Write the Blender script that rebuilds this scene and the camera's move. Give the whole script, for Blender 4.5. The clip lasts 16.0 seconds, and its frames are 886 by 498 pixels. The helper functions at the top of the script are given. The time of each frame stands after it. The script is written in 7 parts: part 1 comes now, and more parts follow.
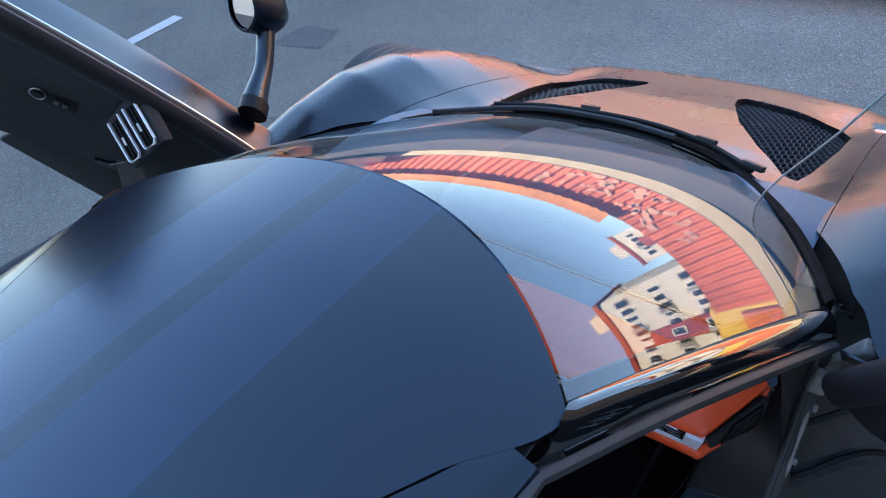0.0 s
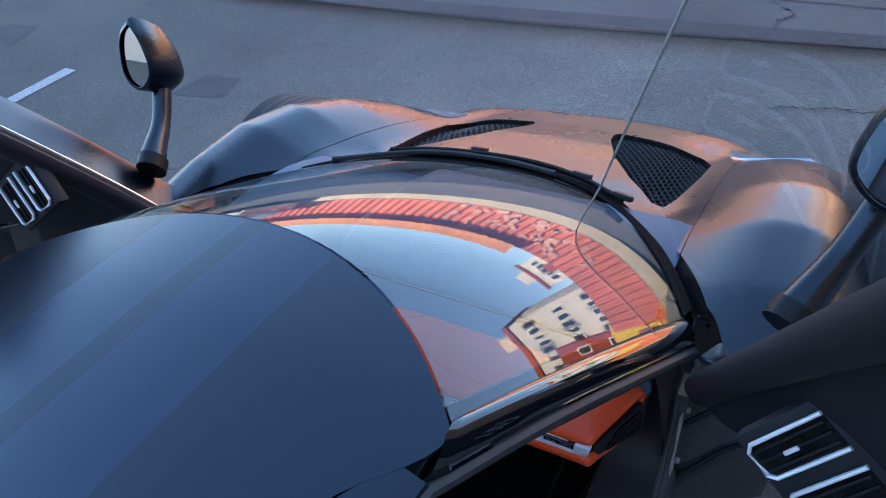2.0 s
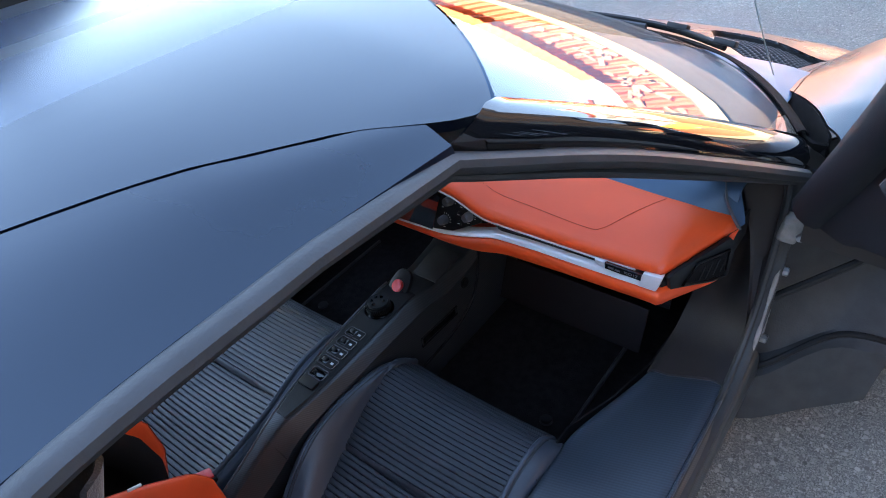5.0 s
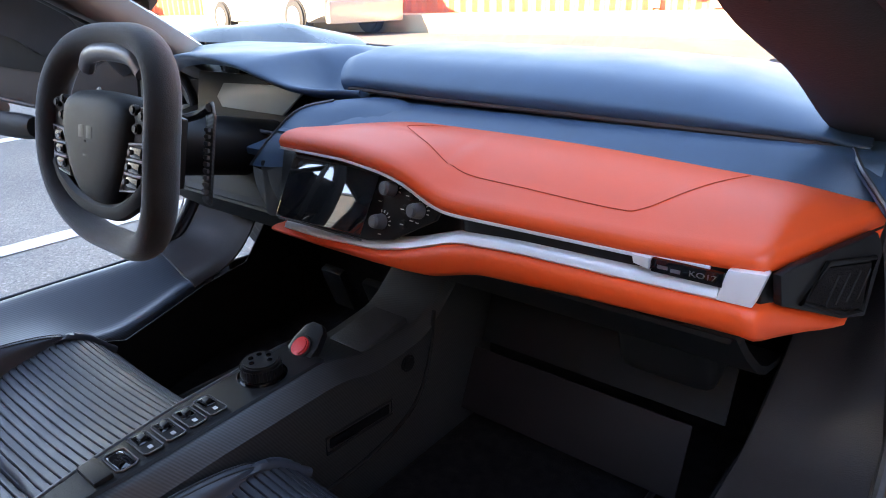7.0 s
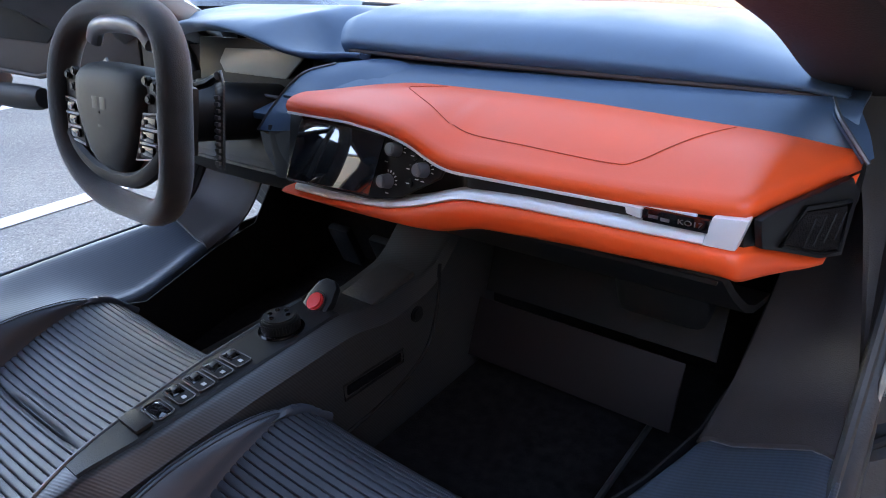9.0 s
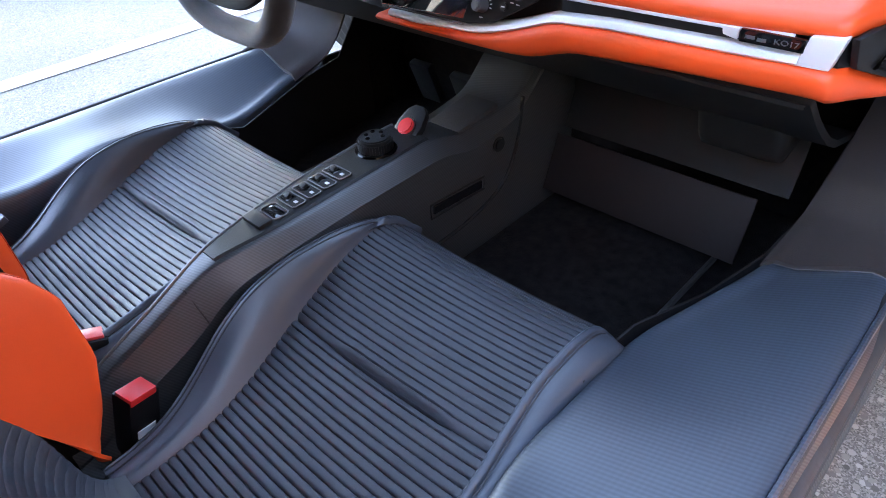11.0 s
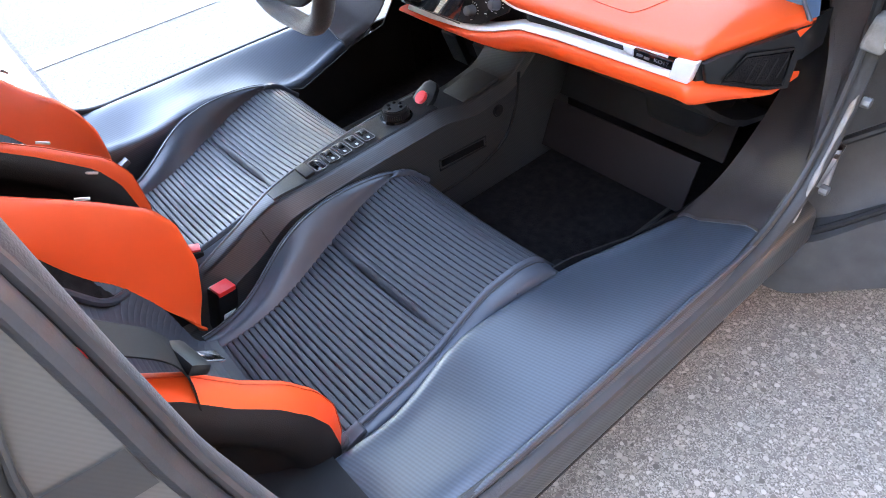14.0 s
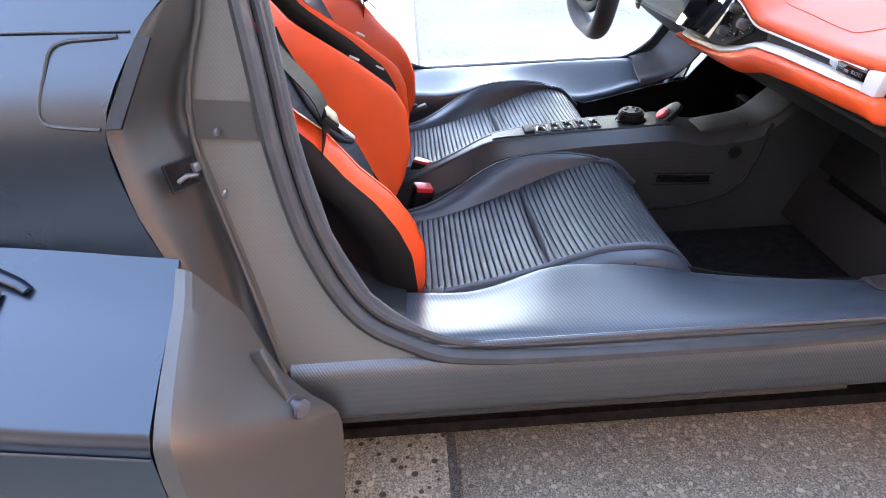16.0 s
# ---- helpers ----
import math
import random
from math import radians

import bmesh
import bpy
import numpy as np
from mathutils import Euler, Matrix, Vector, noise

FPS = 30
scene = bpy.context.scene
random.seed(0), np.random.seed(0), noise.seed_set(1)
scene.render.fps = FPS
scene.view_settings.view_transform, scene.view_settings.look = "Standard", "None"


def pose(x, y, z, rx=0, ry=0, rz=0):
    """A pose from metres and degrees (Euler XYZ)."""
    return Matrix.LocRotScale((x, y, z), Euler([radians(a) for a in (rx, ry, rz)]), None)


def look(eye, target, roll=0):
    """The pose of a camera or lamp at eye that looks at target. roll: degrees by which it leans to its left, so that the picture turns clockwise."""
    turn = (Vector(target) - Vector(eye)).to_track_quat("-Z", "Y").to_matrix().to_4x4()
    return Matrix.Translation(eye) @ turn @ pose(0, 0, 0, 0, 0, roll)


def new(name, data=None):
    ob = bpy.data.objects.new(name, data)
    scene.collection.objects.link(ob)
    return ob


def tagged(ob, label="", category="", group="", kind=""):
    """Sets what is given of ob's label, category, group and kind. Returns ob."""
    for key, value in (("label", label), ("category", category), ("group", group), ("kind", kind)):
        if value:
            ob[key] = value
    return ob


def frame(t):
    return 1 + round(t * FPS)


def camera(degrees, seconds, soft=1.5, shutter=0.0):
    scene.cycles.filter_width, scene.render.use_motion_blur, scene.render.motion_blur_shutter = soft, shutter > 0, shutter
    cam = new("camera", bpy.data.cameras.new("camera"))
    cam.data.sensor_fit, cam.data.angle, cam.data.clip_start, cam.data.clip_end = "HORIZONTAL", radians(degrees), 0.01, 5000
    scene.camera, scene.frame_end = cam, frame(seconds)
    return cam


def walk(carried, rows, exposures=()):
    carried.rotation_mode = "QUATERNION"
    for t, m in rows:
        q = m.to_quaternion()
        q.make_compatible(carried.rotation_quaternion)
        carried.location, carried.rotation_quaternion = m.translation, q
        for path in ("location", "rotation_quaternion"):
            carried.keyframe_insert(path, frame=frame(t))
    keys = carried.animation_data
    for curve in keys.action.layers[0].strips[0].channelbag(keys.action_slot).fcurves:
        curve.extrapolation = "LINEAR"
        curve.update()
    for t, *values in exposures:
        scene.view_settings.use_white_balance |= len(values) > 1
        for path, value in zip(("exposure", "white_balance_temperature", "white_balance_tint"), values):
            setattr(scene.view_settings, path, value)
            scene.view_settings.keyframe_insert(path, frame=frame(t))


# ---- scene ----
cam = camera(69.21, 16.0, soft=1.0)
PATH = [
    (0, (0.670, 0.204, 1.579), (-0.416, 1.255, 0.268), -12.96),
    (0.5, (0.666, 0.240, 1.627), (-0.324, 1.388, 0.322), -11.24),
    (1, (0.672, 0.246, 1.670), (-0.273, 1.444, 0.377), -10.84),
    (1.5, (0.703, 0.229, 1.673), (-0.223, 1.460, 0.397), -10.77),
    (2, (0.746, 0.184, 1.631), (-0.164, 1.438, 0.366), -10.30),
    (2.5, (0.806, 0.132, 1.565), (-0.086, 1.375, 0.277), -9.38),
    (3, (0.903, 0.062, 1.528), (-0.019, 1.274, 0.232), -8.41),
    (3.5, (0.958, 0.011, 1.498), (-0.008, 1.178, 0.192), -8.95),
    (4, (0.894, 0.002, 1.455), (-0.095, 1.154, 0.153), -9.20),
    (4.2, (0.864, 0.006, 1.431), (-0.132, 1.159, 0.134), -9.06),
    (6.5, (0.654, 0.317, 0.844), (-0.615, 1.588, -0.037), -5.04),
    (7, (0.622, 0.313, 0.792), (-0.562, 1.754, 0.070), -1.46),
    (7.5, (0.609, 0.311, 0.795), (-0.559, 1.763, 0.067), -1.45),
    (8, (0.610, 0.306, 0.801), (-0.550, 1.759, 0.066), -1.63),
    (8.2, (0.615, 0.308, 0.811), (-0.545, 1.744, 0.042), -2.42),
    (10.3, (0.666, 0.208, 0.808), (-0.511, 1.482, -0.189), -3.51),
    (10.5, (0.666, 0.205, 0.806), (-0.508, 1.426, -0.257), -3.89),
    (11, (0.665, 0.196, 0.804), (-0.491, 1.285, -0.410), -4.76),
    (11.5, (0.665, 0.189, 0.820), (-0.467, 1.171, -0.505), -5.63),
    (12, (0.673, 0.190, 0.849), (-0.452, 1.116, -0.521), -6.55),
    (12.5, (0.683, 0.187, 0.886), (-0.433, 1.100, -0.500), -6.92),
    (13, (0.706, 0.176, 0.929), (-0.400, 1.084, -0.469), -7.12),
    (13.5, (0.791, 0.164, 0.951), (-0.336, 1.058, -0.438), -7.62),
    (14, (0.913, 0.149, 0.993), (-0.303, 0.968, -0.367), -8.86),
    (14.5, (1.068, 0.131, 1.008), (-0.271, 0.823, -0.307), -9.21),
    (15, (1.192, 0.167, 0.976), (-0.252, 0.650, -0.321), -7.98),
    (15.5, (1.282, 0.228, 0.938), (-0.300, 0.458, -0.264), -4.20),
    (16, (1.244, 0.271, 0.815), (-0.478, 0.324, -0.201), -2.65),
]
walk(cam, [(t, look(eye, target, roll)) for t, eye, target, roll in PATH],
     exposures=[(0, 2.85, 7150, 12), (1.0, 2.6, 7050, 12), (2.0, 2.58, 6850, 12), (2.5, 2.95, 6700, 11), (3.0, 3.25, 7000, 11), (3.6, 3.5, 7300, 12), (4.2, 3.6, 7400, 12),
                (6.3, 4.12, 9200, 22), (8.2, 4.2, 9200, 22), (10.3, 4.62, 8800, 22), (11.5, 5.34, 9300, 22), (14, 5.46, 9700, 22), (15, 5.28, 9900, 23), (16, 5.2, 9900, 23)])

# ---- light ----
SUN_UP, SUN_TURN = 24.0, 200.0
world = bpy.data.worlds.new("sky")
scene.world = world
world.use_nodes = True
wt = world.node_tree
sky = wt.nodes.new("ShaderNodeTexSky")
sky.sky_type, sky.sun_disc = "NISHITA", False
sky.air_density, sky.dust_density, sky.ozone_density = 1.0, 0.0, 3.2
sky.sun_elevation, sky.sun_rotation = radians(SUN_UP), radians(SUN_TURN)
wt.links.new(sky.outputs[0], wt.nodes["Background"].inputs[0])
wt.nodes["Background"].inputs[1].default_value = 0.15
sun = new("sun", bpy.data.lights.new("sun", "SUN"))
sun.data.energy, sun.data.angle, sun.data.color = 4.5, radians(0.5), (1.0, 0.87, 0.72)
sa, se = radians(SUN_TURN), radians(SUN_UP)
sun_way = Vector((math.sin(sa) * math.cos(se), math.cos(sa) * math.cos(se), math.sin(se)))
sun.matrix_world = look(sun_way * 60, (0, 0, 0))


# ---- materials ----
def mat(name, color, rough=0.5, metal=0.0, spec=0.5, coat=0.0, var=0.0, scale=8.0, bump=0.0, bump_scale=200.0, rvar=0.0, sheen=0.0):
    m = bpy.data.materials.new(name)
    m.use_nodes = True
    nt = m.node_tree
    b = nt.nodes["Principled BSDF"]
    b.inputs["Base Color"].default_value = (*color, 1)
    b.inputs["Roughness"].default_value = rough
    b.inputs["Metallic"].default_value = metal
    b.inputs["Specular IOR Level"].default_value = spec
    b.inputs["Coat Weight"].default_value = coat
    b.inputs["Coat Roughness"].default_value = 0.03
    b.inputs["Sheen Weight"].default_value = sheen
    co = nt.nodes.new("ShaderNodeTexCoord")
    if var or rvar:
        n = nt.nodes.new("ShaderNodeTexNoise")
        n.inputs["Scale"].default_value, n.inputs["Detail"].default_value = scale, 6
        nt.links.new(co.outputs["Object"], n.inputs["Vector"])
        if var:
            r = nt.nodes.new("ShaderNodeMapRange")
            r.inputs[1].default_value, r.inputs[2].default_value = 0.3, 0.7
            r.inputs[3].default_value, r.inputs[4].default_value = 1 - var, 1 + var
            nt.links.new(n.outputs["Fac"], r.inputs[0])
            mx = nt.nodes.new("ShaderNodeVectorMath")
            mx.operation = "SCALE"
            mx.inputs[0].default_value = color
            nt.links.new(r.outputs[0], mx.inputs["Scale"])
            nt.links.new(mx.outputs[0], b.inputs["Base Color"])
        if rvar:
            r2 = nt.nodes.new("ShaderNodeMapRange")
            r2.inputs[1].default_value, r2.inputs[2].default_value = 0.3, 0.7
            r2.inputs[3].default_value, r2.inputs[4].default_value = rough - rvar, rough + rvar
            nt.links.new(n.outputs["Fac"], r2.inputs[0])
            nt.links.new(r2.outputs[0], b.inputs["Roughness"])
    if bump:
        n2 = nt.nodes.new("ShaderNodeTexNoise")
        n2.inputs["Scale"].default_value, n2.inputs["Detail"].default_value = bump_scale, 3
        nt.links.new(co.outputs["Object"], n2.inputs["Vector"])
        bp = nt.nodes.new("ShaderNodeBump")
        bp.inputs["Strength"].default_value, bp.inputs["Distance"].default_value = bump, 0.002
        nt.links.new(n2.outputs["Fac"], bp.inputs["Height"])
        nt.links.new(bp.outputs[0], b.inputs["Normal"])
    return m


def math_node(nt, op, a, b=None, c=None):
    n = nt.nodes.new("ShaderNodeMath")
    n.operation = op
    for i, v in enumerate((a, b, c)):
        if v is None:
            continue
        if isinstance(v, (int, float)):
            n.inputs[i].default_value = v
        else:
            nt.links.new(v, n.inputs[i])
    return n.outputs[0]


def ramp(nt, fac, stops):
    r = nt.nodes.new("ShaderNodeValToRGB")
    while len(r.color_ramp.elements) < len(stops):
        r.color_ramp.elements.new(0.5)
    for e, (p, c) in zip(r.color_ramp.elements, stops):
        e.position, e.color = p, (*c, 1)
    nt.links.new(fac, r.inputs[0])
    return r.outputs[0]


PAINT = mat("satin_black_paint", (0.0013, 0.0027, 0.0075), 0.285, spec=0.75, var=0.1, scale=5, rvar=0.03, bump=0.02, bump_scale=900)


PAINT.node_tree.nodes["Principled BSDF"].inputs["Specular Tint"].default_value = (0.70, 0.87, 1.0, 1)


def striped_paint():
    """Satin black with two slightly lighter, smoother stripes along the car."""
    m = mat("satin_black_striped_paint", (0.0013, 0.0027, 0.0075), 0.31, spec=0.75)
    nt = m.node_tree
    p = nt.nodes["Principled BSDF"]
    p.inputs["Specular Tint"].default_value = (0.68, 0.86, 1.0, 1)
    co = nt.nodes.new("ShaderNodeTexCoord")
    sep = nt.nodes.new("ShaderNodeSeparateXYZ")
    nt.links.new(co.outputs["Object"], sep.inputs[0])
    d = math_node(nt, "ABSOLUTE", math_node(nt, "ADD", sep.outputs[0], 0.018))
    on = math_node(nt, "MULTIPLY", math_node(nt, "GREATER_THAN", d, 0.022), math_node(nt, "LESS_THAN", d, 0.178))
    nt.links.new(ramp(nt, on, [(0.0, (0.0008, 0.0020, 0.007)), (1.0, (0.0045, 0.0110, 0.028))]), p.inputs["Base Color"])
    nt.links.new(math_node(nt, "MULTIPLY_ADD", on, -0.04, 0.31), p.inputs["Roughness"])
    return m


GLOSS = mat("gloss_black", (0.006, 0.006, 0.007), 0.04, spec=0.5, coat=0.6, rvar=0.02, scale=30)
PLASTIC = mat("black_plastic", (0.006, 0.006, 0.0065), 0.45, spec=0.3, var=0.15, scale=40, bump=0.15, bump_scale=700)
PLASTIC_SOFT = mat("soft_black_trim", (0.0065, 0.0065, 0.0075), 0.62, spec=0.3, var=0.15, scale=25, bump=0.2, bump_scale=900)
RUBBER = mat("black_rubber", (0.026, 0.026, 0.027), 0.58, var=0.25, scale=30, bump=0.2, bump_scale=300)
LEATHER = mat("dark_navy_leather", (0.024, 0.029, 0.038), 0.52, spec=0.5, var=0.15, scale=18, bump=0.10, bump_scale=900, rvar=0.06)
SMOOTH_LEATHER = mat("smooth_navy_leather", (0.040, 0.052, 0.068), 0.40, spec=0.7, var=0.12, scale=18, bump=0.08, bump_scale=900, rvar=0.05)
DOOR_TRIM = mat("soft_black_door_trim", (0.014, 0.014, 0.017), 0.6, spec=0.30, var=0.15, scale=25, bump=0.2, bump_scale=900)
# base and tint pushed to blue for sky light on the dark dash leather
DASH_LEATHER = mat("sky_tinted_dash_leather", (0.036, 0.072, 0.120), 0.43, spec=0.6, var=0.12, scale=18, bump=0.08, bump_scale=900, rvar=0.05)
SUEDE = mat("black_suede", (0.020, 0.018, 0.018), 0.85, var=0.25, scale=40, bump=0.3, bump_scale=600, sheen=0.3)
DASH_LEATHER.node_tree.nodes["Principled BSDF"].inputs["Specular Tint"].default_value = (0.70, 0.88, 1.0, 1)
ORANGE = mat("orange_leather", (0.88, 0.082, 0.016), 0.46, var=0.06, scale=10, bump=0.07, bump_scale=800, rvar=0.05)
SILVER = mat("satin_silver_trim", (0.72, 0.73, 0.75), 0.36, metal=0.25, rvar=0.05, scale=20)
CHROME = mat("chrome", (0.75, 0.75, 0.76), 0.12, metal=1.0, rvar=0.04, scale=40)
STEEL = mat("bare_steel", (0.42, 0.42, 0.43), 0.38, metal=1.0, var=0.2, scale=30, rvar=0.1)
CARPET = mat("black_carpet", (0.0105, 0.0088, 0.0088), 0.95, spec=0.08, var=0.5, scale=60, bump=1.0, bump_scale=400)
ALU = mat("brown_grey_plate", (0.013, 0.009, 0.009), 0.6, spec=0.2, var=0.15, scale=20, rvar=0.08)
FRAME_GREY = mat("satin_grey_switch_frame", (0.30, 0.30, 0.31), 0.42, metal=0.3, rvar=0.05, scale=30)
SWITCH_GREY = mat("dark_grey_switch_metal", (0.13, 0.13, 0.14), 0.4, metal=0.6, rvar=0.06, scale=40)
RED = mat("red_button_plastic", (0.75, 0.03, 0.03), 0.35, spec=0.6, rvar=0.05, scale=60)
WHITE = mat("white_label", (0.75, 0.75, 0.74), 0.5, var=0.06, scale=60)
LEGEND = mat("pale_legend_print", (0.55, 0.55, 0.55), 0.5, var=0.05, scale=60)
SCREEN = mat("dark_screen_glass", (0.012, 0.014, 0.016), 0.05, spec=0.9, coat=0.8, rvar=0.02, scale=10)
# grey base stands in for the outside reflected in the instrument glass
CLUSTER = mat("reflection_grey_instrument_glass", (0.26, 0.27, 0.24), 0.32, spec=0.6, var=0.08, scale=14, rvar=0.05)
TYRE = mat("tyre_rubber", (0.016, 0.016, 0.017), 0.75, var=0.3, scale=25, bump=0.4, bump_scale=150)
MIRROR = mat("mirror_glass", (0.85, 0.86, 0.87), 0.01, metal=1.0, rvar=0.005, scale=10)
LAMP = mat("clear_lamp_lens", (0.45, 0.46, 0.48), 0.08, metal=0.3, coat=1.0, var=0.2, scale=20)
SEALANT = mat("pale_grey_sealant", (0.24, 0.22, 0.20), 0.7, var=0.25, scale=60, bump=0.5, bump_scale=300)
PILLAR = mat("brown_black_pillar_trim", (0.030, 0.023, 0.022), 0.55, var=0.12, scale=20, bump=0.25, bump_scale=600)


def carbon_material(name, base, rough, pitch=0.0042, depth=0.35, spec=0.8):
    """Woven carbon: soft diagonal twill lines crossed by a faint second set."""
    m = mat(name, base, rough, spec=spec)
    nt = m.node_tree
    b = nt.nodes["Principled BSDF"]
    co = nt.nodes.new("ShaderNodeTexCoord")
    sep = nt.nodes.new("ShaderNodeSeparateXYZ")
    nt.links.new(co.outputs["Object"], sep.inputs[0])
    w = 2 * math.pi / pitch
    u = math_node(nt, "ADD", math_node(nt, "MULTIPLY", sep.outputs[1], w), math_node(nt, "MULTIPLY", sep.outputs[0], -0.30 * w))
    u = math_node(nt, "ADD", u, math_node(nt, "MULTIPLY", sep.outputs[2], 0.62 * w))
    v = math_node(nt, "ADD", math_node(nt, "MULTIPLY", sep.outputs[0], 0.9 * w), math_node(nt, "MULTIPLY", sep.outputs[2], -0.4 * w))
    a = math_node(nt, "ADD", math_node(nt, "MULTIPLY", math_node(nt, "SINE", u), 0.42), math_node(nt, "MULTIPLY", math_node(nt, "SINE", v), 0.10))
    a = math_node(nt, "ADD", a, 0.5)
    no = nt.nodes.new("ShaderNodeTexNoise")
    no.inputs["Scale"].default_value, no.inputs["Detail"].default_value = 9.0, 5
    nt.links.new(co.outputs["Object"], no.inputs["Vector"])
    a2 = math_node(nt, "ADD", a, math_node(nt, "MULTIPLY_ADD", no.outputs["Fac"], 0.5, -0.25))
    nt.links.new(ramp(nt, a2, [(0.0, tuple(c * (1 - depth) for c in base)), (1.0, tuple(c * (1 + depth) for c in base))]), b.inputs["Base Color"])
    nt.links.new(math_node(nt, "MULTIPLY_ADD", a2, -0.12 * depth, rough + 0.06 * depth), b.inputs["Roughness"])
    bp = nt.nodes.new("ShaderNodeBump")
    bp.inputs["Strength"].default_value, bp.inputs["Distance"].default_value = 0.5 * depth, 0.0006
    nt.links.new(a, bp.inputs["Height"])
    nt.links.new(bp.outputs[0], b.inputs["Normal"])
    return m


PAINT_ROOF = striped_paint()
JAMB_BAND = carbon_material("dark_jamb_band", (0.026, 0.027, 0.026), 0.5, 0.0045, 0.07, 0.5)
# blue in the base carries part of the sky sheen on the sills
CARBON = carbon_material("satin_carbon_weave", (0.025, 0.036, 0.050), 0.44, 0.0050, 0.30, 0.85)
JAMB = mat("dark_satin_composite", (0.040, 0.041, 0.039), 0.46, var=0.10, scale=14, rvar=0.05, bump=0.05, bump_scale=500)
CARBON_DARK = carbon_material("dark_carbon_weave", (0.027, 0.029, 0.030), 0.40, 0.0040, 0.45, 0.75)
CARBON_GREY = carbon_material("bare_carbon_panel", (0.086, 0.086, 0.077), 0.52, 0.0045, 0.07, 0.5)


def glass_material(name, f0, tint, rough=0.0, edge=1.0):
    """Thin clear glass: gloss rises towards grazing by Schlick's rule."""
    m = bpy.data.materials.new(name)
    m.use_nodes = True
    nt = m.node_tree
    nt.nodes.remove(nt.nodes["Principled BSDF"])
    lw = nt.nodes.new("ShaderNodeLayerWeight")
    lw.inputs[0].default_value = 0.5
    fac = math_node(nt, "MULTIPLY_ADD", math_node(nt, "POWER", lw.outputs["Facing"], 5.0), edge - f0, f0)
    tr = nt.nodes.new("ShaderNodeBsdfTransparent")
    tr.inputs[0].default_value = (*tint, 1)
    gl = nt.nodes.new("ShaderNodeBsdfGlossy")
    gl.inputs["Roughness"].default_value = rough
    mx = nt.nodes.new("ShaderNodeMixShader")
    nt.links.new(fac, mx.inputs[0])
    nt.links.new(tr.outputs[0], mx.inputs[1])
    nt.links.new(gl.outputs[0], mx.inputs[2])
    nt.links.new(mx.outputs[0], nt.nodes["Material Output"].inputs[0])
    return m


GLASS = glass_material("windscreen_glass", 0.09, (0.68, 0.74, 0.74), edge=0.85)
DOOR_GLASS = glass_material("door_glass", 0.03, (0.86, 0.89, 0.89), edge=0.25)


def mix_node(nt, fac, a, b, blend="MIX"):
    m = nt.nodes.new("ShaderNodeMix")
    m.data_type, m.blend_type = "RGBA", blend
    for key, v in (("Factor", fac), ("A", a), ("B", b)):
        if isinstance(v, (int, float)):
            m.inputs[key].default_value = v
        elif isinstance(v, tuple):
            m.inputs[key].default_value = (*v, 1)
        else:
            nt.links.new(v, m.inputs[key])
    return m.outputs["Result"]


